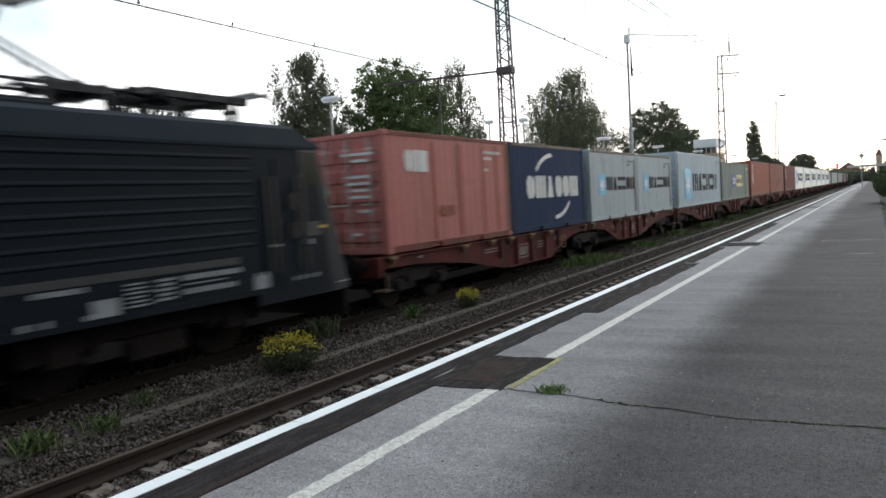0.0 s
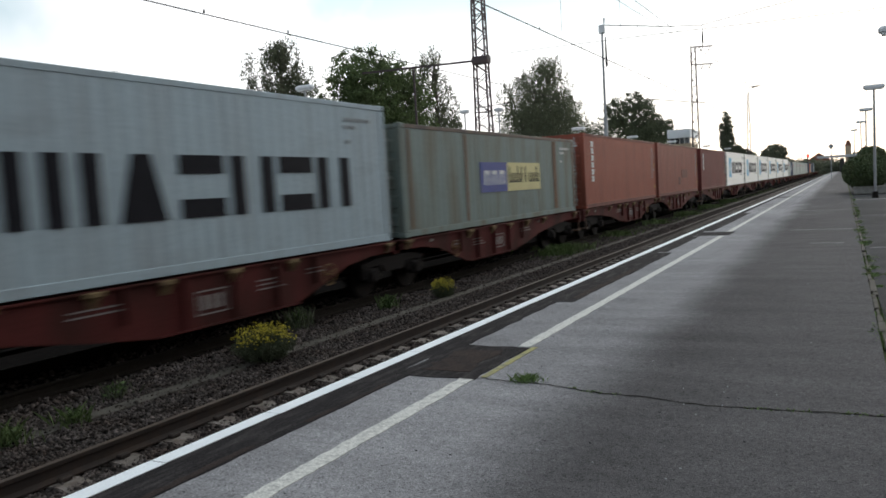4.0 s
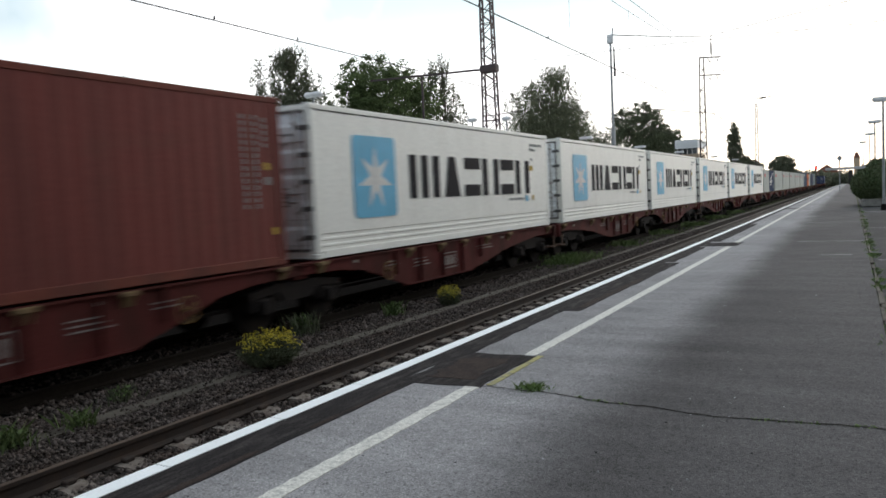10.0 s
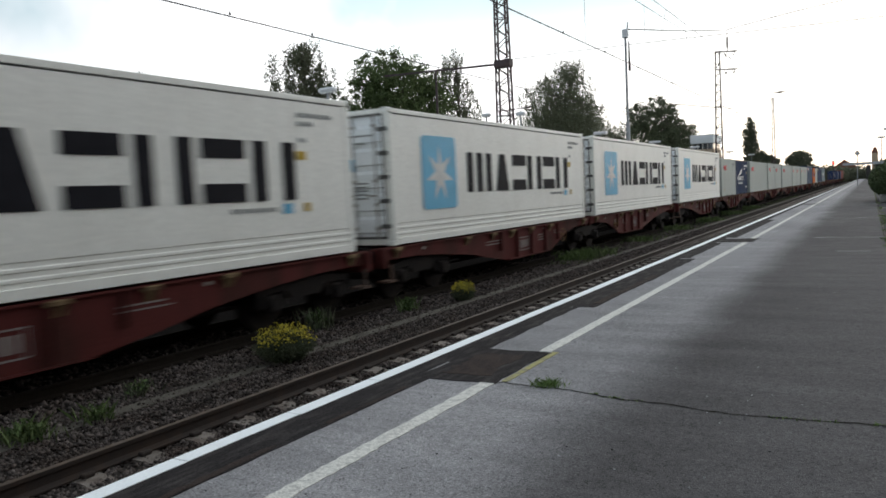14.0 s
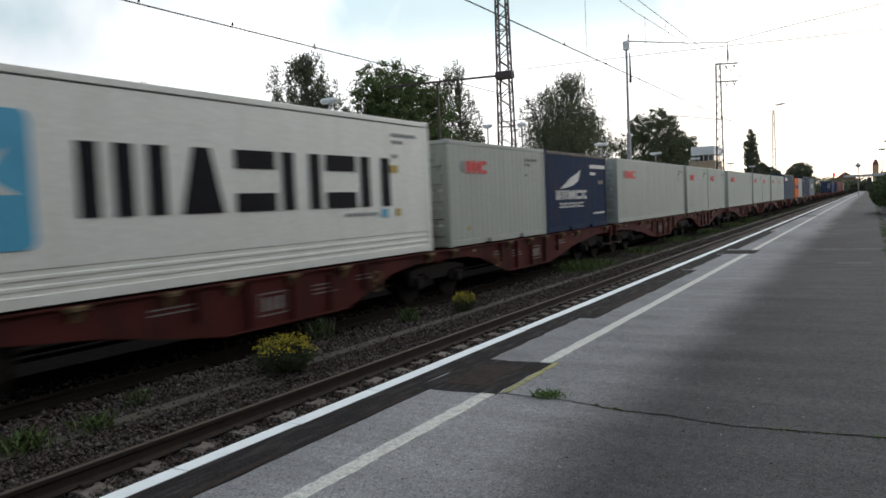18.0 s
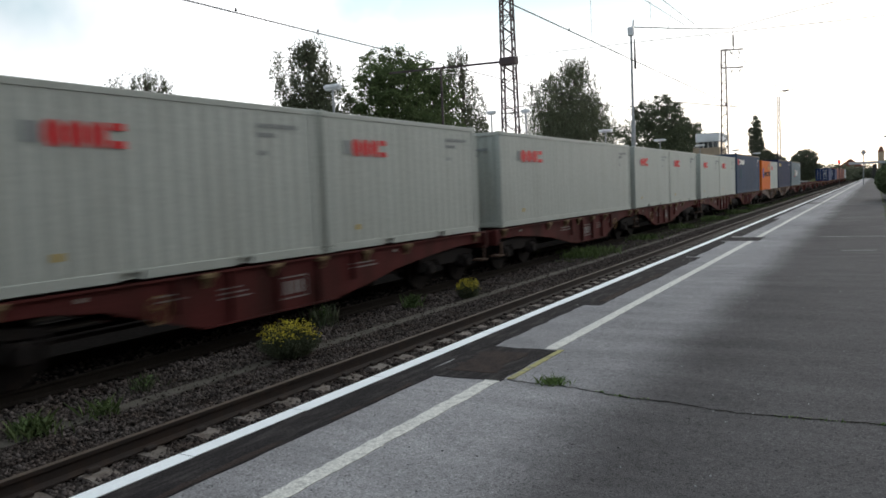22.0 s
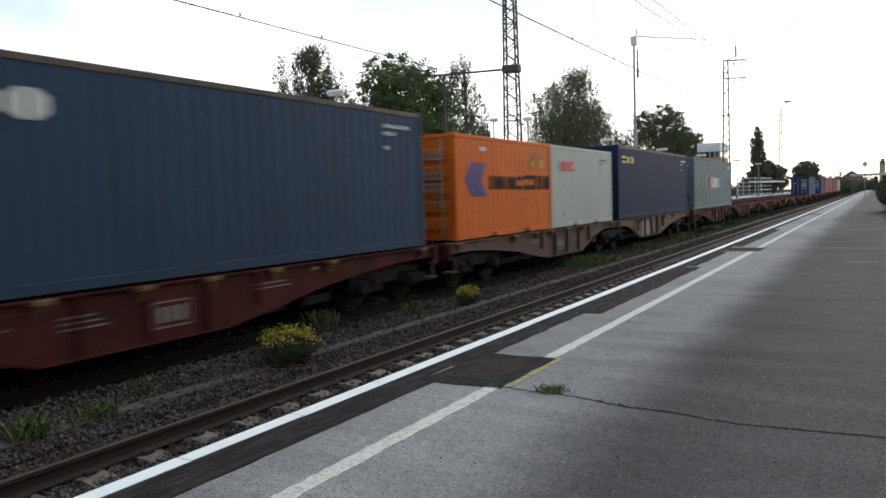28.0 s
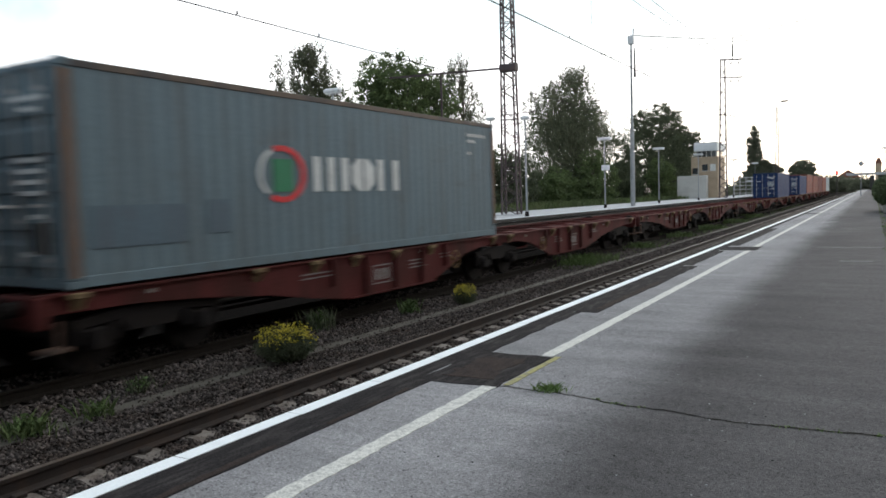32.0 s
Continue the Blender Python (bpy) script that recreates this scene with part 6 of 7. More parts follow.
def lattice_mast(x, y, z, h, w, label, top=0.42, leg=0.1, lace=0.052):
    m = thing("lattice_mast", label, "mast", m=pose(x, y, z))
    legs = []
    for sx in (-1, 1):
        for sy in (-1, 1):
            a, b = (sx * w / 2, sy * w * 0.3, 0), (sx * w / 2 * top, sy * w * 0.3 * top, h)
            legs.append((Vector(a), Vector(b)))
            part("leg", Shape().bar(a, b, leg), M["steel_dark"], m)
    n = int(h / 0.62)
    for p, q, nm in ((0, 1, "lacing"), (2, 3, "lacing"), (0, 2, "bracing"), (1, 3, "bracing")):
        for i in range(n):
            s = Shape()
            f0, f1 = i / n, (i + 1) / n
            a, b = legs[p][0].lerp(legs[p][1], f0), legs[q][0].lerp(legs[q][1], f1)
            c, d = legs[q][0].lerp(legs[q][1], f0), legs[p][0].lerp(legs[p][1], f1)
            s.bar(a, b, lace) if i % 2 else s.bar(c, d, lace)
            part(nm, s, M["steel_dark"], m)
            if i % 5 == 0:
                part("strut", Shape().bar(a, c, lace), M["steel_dark"], m)
    part("footing", Shape().box(-w * 0.8, -w * 0.6, -0.4, w * 0.8, w * 0.6, 0.05, 0.03), M["slab"], m)
    return m


mast = lattice_mast(-20.9, 46.0, FAR, 19.5, 1.12, "tall weathered steel lattice mast on the far platform", 0.5)
part("cross_arm", Shape().bar((0.4, 0, 9.65), (-9.3, 0, 9.95), 0.13), M["steel_dark"], mast, "long horizontal steel cross arm")
part("collar", Shape().box(-0.55, -0.32, 9.4, 0.6, 0.32, 9.9, 0.05), M["steel_dark"], mast)
part("drop_tube", Shape().tube((-5.1, 0, 9.8), (-5.1, 0, 4.0), 0.08, n=6), M["steel_dark"], mast)
part("cross_arm", Shape().bar((-0.5, 0, 6.6), (2.0, 0, 6.7), 0.05), M["steel_dark"], mast)
mast2 = lattice_mast(-19.65, 120.0, FAR, 20.6, 1.1, "tall thin steel lattice mast beside the signal box", 0.55, 0.115, 0.06)
for z, w in ((20.5, 2.8), (17.9, 2.8)):
    part("cross_arm", Shape().bar((-0.2, 0, z), (w, 0, z - 0.2), 0.17), M["steel_dark"], mast2)
    for x in (1.15, 2.25):
        part("insulator", Shape().tube((x - 0.2, 0, z - 0.2), (x, 0, z - 0.85), 0.045, 0.06, 6).tube((x + 0.2, 0, z - 0.2), (x, 0, z - 0.85), 0.045, 0.06, 6), M["black"], mast2)
part("top_insulator", Shape().tube((1.4, 0, 20.3), (1.4, 0, 23.6), 0.06, 0.05, 6).tube((1.4, 0, 20.9), (1.4, 0, 22.5), 0.15, 0.12, 6), M["black"], mast2)
part("cantilever", Shape().bar((0, 0, 12.3), (-6.5, -3.0, 13.3), 0.1).bar((0, 0, 12.3), (2.0, 0, 12.0), 0.08), M["steel_dark"], mast2)

pole = thing("antenna_pole", "slim tapered steel pole with a pale antenna head", "pole", m=pose(-19.45, 70.0, FAR))
part("shaft", Shape().tube((0, 0, -0.4), (0, 0, 7.2), 0.22, 0.19, 10).tube((0, 0, 7.2), (0, 0, 15.0), 0.13, 0.1, 8), M["steel_pale"], pole)
part("antenna_head", Shape().box(-0.27, -0.22, 14.8, 0.27, 0.22, 15.6, 0.06).tube((0.2, 0, 15.6), (0.25, 0, 16.2), 0.08, n=6), M["lamp_white"], pole)
part("insulator", Shape().tube((0.32, 0, 11.8), (0.3, 0, 14.5), 0.13, 0.06, 6), M["black"], pole)

mast3 = lattice_mast(-20.3, 200.0, -1.0, 22.0, 0.9, "distant thin lattice mast with a short arm", 0.42, 0.15, 0.08)
part("cross_arm", Shape().bar((0.0, 0, 23.1), (3.4, 0, 23.3), 0.14).tube((0.9, 0, 23.1), (2.2, 0, 23.2), 0.22, n=6), M["steel_dark"], mast3)


def platform_lamp(x, y, z, h, label, w=1.25, sign=False):
    lamp = thing("platform_lamp", label, "lamp post", "platform lamps", m=pose(x, y, z))
    part("post", Shape().tube((0, 0, 0), (0, 0, h), 0.065, 0.05, 10), M["steel_pale"], lamp)
    part("foot", Shape().tube((0, 0, 0), (0, 0, 0.3), 0.14, 0.11, 10), M["under"], lamp, "dark foot sleeve")
    head = part("lamp_head", Shape().box(-w / 2, -0.16, h, w / 2, 0.16, h + 0.2, 0.06), M["lamp_white"], lamp, "flat white lamp head")
    part("diffuser", Shape().box(-w / 2 + 0.08, -0.12, h - 0.04, w / 2 - 0.08, 0.12, h + 0.004, 0.01), M["lamp_glass"], head)
    if sign:
        part("sign_box", Shape().box(-0.28, -0.08, h * 0.55, 0.42, 0.08, h * 0.55 + 0.46, 0.03), M["lamp_white"], lamp, "small white box sign on the post")
    return lamp


for i, (x, y, w) in enumerate(((-20.2, 64.0, 1.2), (-20.45, 84.0, 1.25), (-19.95, 103.0, 1.2), (-20.0, 26.0, 0.85), (-20.1, 41.5, 0.6), (-18.3, 42.5, 0.6), (-19.4, 128.0, 1.2), (-19.0, 150.0, 1.2))):
    platform_lamp(x, y, FAR, 5.85, "white platform lamp on a slim grey post", w, sign=(i == 0))
for x, y, h in ((1.28, 40.0, 4.95), (1.3, 23.0, 4.85), (1.5, 64.0, 5.5), (1.6, 88.0, 5.85), (1.3, 115.0, 6.2)):
    platform_lamp(x, y, -0.012, h, "grey platform lamp with a broad flat head", w=0.88)

# overhead line
def wire(pts, r, label, name="overhead_wire"):
    s = Shape()
    for a, b in zip(pts, pts[1:]):
        s.tube(a, b, r, n=5, caps=False)
    return tagged(part(name, s, M["wire"]), label, "wire", "overhead wires")


contact_1 = wire([(-9.95, -30, 4.80), (-9.9, 45, 4.88), (-9.8, 119.9, 4.88), (-9.9, 260, 4.88)], 0.012, "thin dark contact wire over the goods track")
contact_2 = wire([(-5.95, -30, 4.86), (-5.82, 14, 4.88), (-5.75, 45, 4.88), (-5.3, 119.9, 4.88), (-5.5, 260, 4.88)], 0.012, "thin dark contact wire over the near track")
for ob, x in ((contact_1, -9.92), (contact_2, -5.8)):
    for y in (8.2, 10.2, 12.5, 16.0, 19.0, 22.2, 26.5, 31.0, 36.0, 41.0):
        part("wire_clamp", Shape().tube((x, y, 4.865), (x, y, 4.925), 0.024, 0.012, n=5), M["wire"], ob)
messenger = wire([(-5.8, -30, 7.4), (-5.8, 8, 6.65), (-5.8, 22, 6.76), (-5.8, 33, 7.1), (-5.7, 48, 7.6), (-5.6, 80, 6.7), (-5.4, 119.9, 7.6)], 0.008, "thin upper wire over the near track")
wire([(-18.25, 120, 23.75), (-9.8, 119.9, 24.85), (1.3, 120, 26.0), (14.0, 120, 27.2)], 0.05, "thin span wire across the sky")
wire([(-19.4, 70.0, 15.8), (-18.8, 95, 19.6), (-18.25, 120, 23.7)], 0.055, "thin span wire across the sky")
wire([(-20.8, 46.0, 10.0), (-20.3, 46.0, 10.07), (-16.67, 46.0, 10.04), (-9.62, 46.0, 9.88), (-2.53, 46.0, 9.65), (8.6, 46.0, 9.4)], 0.018, "thin span wire from the lattice mast across the tracks")
upper = wire([(-5.4, -30, 6.5), (-5.4, 20.8, 6.77), (-5.4, 33.0, 6.92), (-5.4, 60.0, 7.3), (-5.4, 119.9, 9.5)], 0.009, "thin upper wire over the near track")
for y in (24.0, 33.0, 44.0):
    part("dropper", Shape().tube((-5.4, y, 6.8 + 0.015 * (y - 24)), (-5.8, y, 4.9), 0.005, n=4), M["wire"], upper)
for x in (-9.8, -5.3):
    wire([(x, 119.9, 4.88), (x, 119.9, 24.88 if x < -6 else 25.35)], 0.006, "thin dropper that holds the contact wire", "dropper_wire")
wire([(-5.4, 119.9, 7.6), (-5.4, 119.9, 25.33)], 0.006, "thin dropper that holds the upper wire", "dropper_wire")
for y in (17.5, 23.0, 29.0, 36.0):
    part("dropper", Shape().tube((-5.8, y, 4.88), (-5.8, y, 6.6 + 0.016 * (y - 8)), 0.005, n=4), M["wire"], messenger)

# far platform
far_platform = tagged(thing("far_platform", "pale concrete island platform behind the goods train", "platform"), kind="structure")
strip("platform_body", band(-25.3, -17.86, FAR - 0.2, FAR), M["slab"], far_platform, 10, 260)
strip("platform_wall", band(-25.2, -17.9, -1.14, FAR - 0.2), M["dark_wall"], far_platform, 10, 260)
strip("edge_stripe", band(-18.25, -18.1, FAR - 0.05, FAR + 0.006), M["edge_white"], far_platform, 10, 260)
strip("edge_lip", band(-17.86, -17.72, FAR - 0.15, FAR - 0.004), M["dark_wall"], far_platform, 10, 260)
fence = thing("metal_fence", "white metal railing round the stairs on the far platform", "fence", m=pose(-19.9, 132.0, FAR))
for i in range(5):
    part("post", Shape().tube((i * 0.9, 0, 0), (i * 0.9, 0, 3.2), 0.05, n=6), M["lamp_white"], fence)
for z in (0.6, 1.2, 1.8, 2.4, 3.1):
    part("rail", Shape().tube((0, 0, z), (3.6, 0, z), 0.045, n=6), M["lamp_white"], fence)
    part("rail", Shape().tube((3.6, 0, z), (3.6, 14, z), 0.045, n=6), M["lamp_white"], fence)
shel = thing("platform_shelter", "low flat roofed shelter on the far platform", "shelter", m=pose(-20.5, 165.0, FAR))
part("roof", Shape().box(-2.0, 0, 2.7, 2.2, 24, 2.95, 0.04), M["roof_pale"], shel)
for y in (1, 8, 16, 23):
    part("post", Shape().tube((0, y, 0), (0, y, 2.7), 0.09, n=8), M["steel_dark"], shel)

# signal box
sb = thing("signal_box", "sandy brick signal box with a pale flat roof and glazed top", "building", m=pose(-23.0, 127.0, -0.4))
part("tower", Shape().box(-2.3, -2.0, 0, 1.75, 4.5, 7.1, 0.05), M["brick"], sb)
part("control_room", Shape().box(-1.6, -1.8, 7.1, 1.6, 4.0, 8.0), M["window_dark"], sb, "dark glazed control room")
for x in (-1.5, -0.75, 0.0, 0.75, 1.5):
    part("mullion", Shape().box(x - 0.06, -1.86, 7.1, x + 0.06, -1.78, 8.0), M["render_white"], sb)
part("roof", Shape().box(-1.75, -2.6, 8.0, 1.75, 4.9, 9.35, 0.05), M["roof_pale"], sb)
for x, z in ((1.0, 4.9), (-0.2, 4.9), (-1.7, 4.4)):
    wdw = part("window", Shape().box(x - 0.4, -2.05, z, x + 0.4, -1.98, z + 1.0), M["window_dark"] if x != 1.0 else M["lamp_glass"], sb)
    part("frame", Shape().box(x - 0.46, -2.07, z - 0.08, x + 0.46, -2.03, z), M["render_white"], wdw)
part("annex", Shape().box(-4.2, -3.4, 0, 0.3, -2.1, 4.15, 0.04), M["render_white"], sb, "low pale annex")

# hedge in a planter
pl = thing("planter", "clipped green hedge in a long concrete planter", "planter", m=pose(1.25, 46.0, -0.012))
part("trough", Shape().box(-0.8, -0.6, 0, 0.8, 6.5, 0.4, 0.05), M["concrete"], pl)


def leaf_cloud(center, radii, n, size, rng, shell=0.55, squash=0.5, droop=0.0):
    """Leaf quads scattered in an ellipsoid, denser towards its skin."""
    d = rng.normal(size=(n, 3))
    d /= np.linalg.norm(d, axis=1)[:, None]
    r = shell + (1 - shell) * rng.random(n) ** 0.6
    p = np.array(center) + d * r[:, None] * np.array(radii)
    a = rng.normal(size=(n, 3))
    a /= np.linalg.norm(a, axis=1)[:, None]
    if droop:
        a[:, 2] -= droop
        a /= np.linalg.norm(a, axis=1)[:, None]
    b = np.cross(a, rng.normal(size=(n, 3)))
    b /= np.linalg.norm(b, axis=1)[:, None]
    s = size * (0.6 + 0.8 * rng.random(n))[:, None]
    a, b = a * s, b * s * squash
    return np.stack([p - a, p + b, p + a, p - b], axis=1).reshape(-1, 3)


def leaves(name, clouds, mat, parent, label=""):
    v = np.concatenate(clouds)
    f = np.arange(len(v)).reshape(-1, 4)
    return part(name, big_mesh(name, v, f, mat), mat, parent, label)


rng = np.random.default_rng(5)
leaves("hedge_crown", [leaf_cloud((-0.12, 2.6, 1.15), (1.22, 4.1, 0.98), 17000, 0.06, rng, 0.75), leaf_cloud((0.2, 4.0, 1.9), (0.8, 2.2, 0.7), 4000, 0.06, rng, 0.7)], M["hedge"], pl)


def sprays(at, reach, n, size, rng, squash, droop):
    """Leaves in small sprays about the points at: balls of leaves, or strings that hang down."""
    k = len(at)
    rr = reach * rng.uniform(0.55, 1.45, (k, 1))
    d = rng.normal(size=(k, n, 3))
    d /= np.linalg.norm(d, axis=2)[:, :, None]
    if droop:
        fall = rng.random((k, n)) ** 0.9
        sway = rng.normal(0, 0.35, (k, 1, 2)) * fall[:, :, None]
        p = np.empty((k, n, 3))
        p[:, :, :2] = at[:, None, :2] + rr[:, :, None] * (d[:, :, :2] * 0.45 + sway)
        p[:, :, 2] = at[:, None, 2] + rr * (0.5 - fall * 2.6)
    else:
        p = at[:, None] + d * (rng.random((k, n, 1)) ** 0.5) * rr[:, :, None] * np.array((1.0, 1.0, 0.75))
    p = p.reshape(-1, 3)
    m = len(p)
    a = rng.normal(size=(m, 3))
    a[:, 2] -= 1.6 * droop
    a /= np.linalg.norm(a, axis=1)[:, None]
    b = np.cross(a, rng.normal(size=(m, 3)))
    b /= np.linalg.norm(b, axis=1)[:, None]
    s = size * (0.55 + 0.9 * rng.random(m))[:, None]
    a, b = a * s, b * s * squash
    return np.stack([p - a, p + b, p + a, p - b], axis=1).reshape(-1, 3)


def tree(name, x, y, z, h, crown, mat, label, seed, n=16000, size=0.16, droop=0.0, squash=0.5, trunk_r=0.22, spray=0.55, per=46):
    """crown: ellipsoids (dx, dy, dz, rx, ry, rz) filled with small sprays of leaves; heights from the foot."""
    rng = np.random.default_rng(seed)
    t = thing(name, label, "tree", m=pose(x, y, z))
    s = Shape()
    s.tube((0, 0, -0.3), (0.1, 0, h * 0.45), trunk_r, trunk_r * 0.65, 8, False).tube((0.1, 0, h * 0.45), (0, 0, h * 0.9), trunk_r * 0.65, trunk_r * 0.15, 7)
    vol = np.array([c[3] * c[4] * c[5] for c in crown])
    total = vol.sum()
    clouds = []
    for c, w in zip(crown, vol):
        k = max(6, int(n * w / total / per))
        d = rng.normal(size=(k, 3))
        d /= np.linalg.norm(d, axis=1)[:, None]
        q = np.array(c[:3]) + d * np.array(c[3:]) * (rng.random(k) ** 0.42)[:, None]
        for i in range(0, k, max(1, k // 9)):
            foot = (0.05, 0.0, max(0.15 * h, min(h * 0.8, q[i][2] - 0.9 * abs(q[i][1]) - 0.8)))
            part("limb", Shape().tube(foot, tuple(q[i]), trunk_r * 0.25, trunk_r * 0.06, 5, False), M["bark"], t)
        clouds.append(sprays(q, spray, per, size, rng, squash, droop))
    part("trunk", s, M["bark"], t)
    leaves("crown", clouds, mat, t)
    return t


tree("birch", -38.0, 46.6, -0.35, 14.8, [(0, 0.5, 13.7, 1.0, 1.5, 0.9), (0, -0.8, 13.2, 1.0, 1.4, 1.0), (0, 0.3, 12.7, 1.3, 1.9, 1.6), (0, -3.3, 11.3, 1.0, 1.2, 1.5), (0, 2.4, 11.8, 1.0, 1.3, 1.4), (0, -0.4, 10.6, 1.5, 2.4, 2.4), (0, -2.2, 8.8, 1.3, 1.9, 1.6), (0, 1.5, 10.2, 1.4, 2.2, 1.6), (0, 3.6, 9.0, 1.2, 1.5, 1.4), (0, 0, 8.0, 2.4, 4.0, 1.8), (0, 0, 4.6, 2.4, 4.0, 2.6)], M["leaf_birch"], "slender birch with drooping dark leaves", 1, 44000, 0.085, 0.8, 0.45, spray=0.42, per=34)
tree("broad_tree", -37.0, 59.0, -0.35, 15.0, [(0, -0.5, 12.4, 3.0, 5.8, 2.5), (0, -4.8, 10.4, 2.6, 3.8, 2.4), (0, 4.6, 10.6, 2.6, 4.4, 2.8), (0, 0, 8.0, 3.4, 8.4, 3.0), (0, 0, 4.2, 3.0, 8.0, 3.0)], M["leaf_broad"], "broad dense green tree behind the platform", 2, 90000, 0.105, spray=0.62, per=60)
tree("birch", -36.5, 69.0, -0.35, 16.2, [(0, -0.4, 15.8, 0.8, 1.2, 0.9), (0, -3.2, 13.4, 1.1, 1.6, 1.7), (0, -1.2, 14.2, 1.2, 1.6, 2.0), (0, 1.4, 12.0, 1.3, 2.0, 2.2), (0, 2.6, 9.4, 1.4, 2.2, 2.4), (0, 0, 8.0, 2.0, 4.0, 3.0), (0, 0, 4.0, 2.2, 4.4, 2.8)], M["leaf_birch"], "slender birch with drooping dark leaves", 3, 30000, 0.09, 0.8, 0.45, spray=0.45, per=34)
tree("birch", -36.0, 101.0, -0.35, 19.2, [(0, 3.2, 19.2, 1.2, 2.6, 1.3), (0, -2.0, 17.6, 1.6, 3.4, 1.6), (0, 1.8, 17.6, 2.0, 4.2, 2.4), (0, -5.0, 15.4, 2.0, 4.6, 2.2), (0, -12.0, 13.0, 1.8, 4.6, 2.6), (0, -8.0, 15.2, 1.4, 3.6, 2.0), (0, 9.5, 12.6, 2.0, 5.6, 2.4), (0, 6.5, 15.0, 1.6, 3.6, 2.2), (0, 15.0, 10.0, 2.0, 5.0, 2.4), (0, 0, 13.0, 2.6, 9.0, 2.8), (0, -6, 10.0, 3.0, 12.0, 3.0), (0, 0, 10.8, 2.8, 13.0, 2.6), (0, -2.0, 6.5, 3.0, 18.0, 3.4), (0, -2.0, 2.8, 2.6, 19.0, 2.6)], M["leaf_birch"], "tall wide birch with hanging twigs", 4, 150000, 0.1, 0.9, 0.4, spray=0.6, per=40)
tree("broad_tree", -35.0, 150.0, -0.35, 18.6, [(0, -4.0, 17.7, 1.6, 4.6, 1.1), (0, 5.5, 17.0, 1.6, 5.0, 1.1), (0, -1.0, 15.8, 2.6, 10.0, 2.2), (0, -17, 13.4, 2.6, 7.5, 2.6), (0, 16, 13.2, 2.6, 13.0, 2.6), (0, 2, 11.4, 3.4, 26.0, 2.6), (1, 2, 7.4, 3.4, 28.0, 3.4), (2, -4, 3.4, 3.0, 28.0, 3.2)], M["leaf_dark"], "large dark tree beside the signal box", 6, 80000, 0.16, spray=0.8, per=60)
tree("birch", -40.0, 32.8, -0.35, 10.4, [(0, 0.6, 9.9, 1.0, 1.7, 0.7), (0, 0.2, 9.6, 1.0, 1.5, 0.9), (0, -1.7, 9.0, 0.9, 1.2, 0.9), (0, 1.8, 8.5, 0.9, 1.2, 0.9), (0, 0, 7.0, 1.5, 2.9, 1.4), (0, 0, 4.6, 1.7, 2.6, 1.8)], M["leaf_birch"], "thin young birch far behind the train", 7, 11000, 0.075, 0.8, 0.45, spray=0.4, per=30)
tree("poplar", -25.5, 200.0, -0.8, 17.4, [(0, 0, 16.0, 1.0, 1.0, 1.8), (0, 0, 13.6, 1.75, 1.7, 2.4), (0, 0, 11.4, 1.8, 1.8, 2.6), (0.1, 0, 9.0, 1.9, 2.0, 3.0), (0.4, 0, 5.0, 2.6, 2.4, 3.2)], M["leaf_hazed"], "narrow dark poplar in the distance", 8, 34000, 0.16, spray=0.4, per=40)
tree("broad_tree", -23.2, 204.0, -0.8, 9.2, [(-0.2, 0, 7.8, 2.0, 2.2, 1.8), (0.6, 0, 6.4, 3.2, 3.0, 2.0), (0.8, 0, 4.0, 4.0, 3.0, 2.6), (-3.6, 0, 4.2, 3.4, 3.0, 2.8)], M["leaf_hazed"], "round dark tree in the distance", 9, 24000, 0.2, spray=0.7)
tree("broad_tree", -19.8, 270.0, -0.8, 11.2, [(0, 0, 7.6, 4.0, 3.4, 3.2), (0, 0, 4.4, 4.6, 3.4, 3.4)], M["leaf_hazed"], "round dark tree in the distance", 10, 22000, 0.24, spray=0.8)
for i, (x, y, w, h) in enumerate(((-34.0, 56.0, 5.0, 6.0), (-34.5, 74.0, 7.0, 7.6), (-33.8, 88.0, 5.0, 5.5), (-32.5, 112.0, 6.0, 7.0), (-31.0, 128.0, 6.0, 8.0), (-34.0, 120.0, 7.0, 12.5), (-33.0, 99.0, 7.0, 8.0), (-35.0, 45.0, 6.0, 5.0), (-36.0, 64.0, 7.0, 9.0))):
    tree("shrub", x, y, -0.35, h, [(0, 0, h * 0.66, w * 0.3, w * 0.7, h * 0.3), (0.3, -w * 0.5, h * 0.4, w * 0.3, w * 0.7, h * 0.34), (0.3, w * 0.5, h * 0.42, w * 0.3, w * 0.7, h * 0.36), (0.5, 0, h * 0.2, w * 0.3, w, h * 0.2)], M["leaf_dark"] if i % 2 else M["leaf_broad"], "dense dark shrubs behind the far platform", 40 + i, 17000, 0.13, spray=0.55)
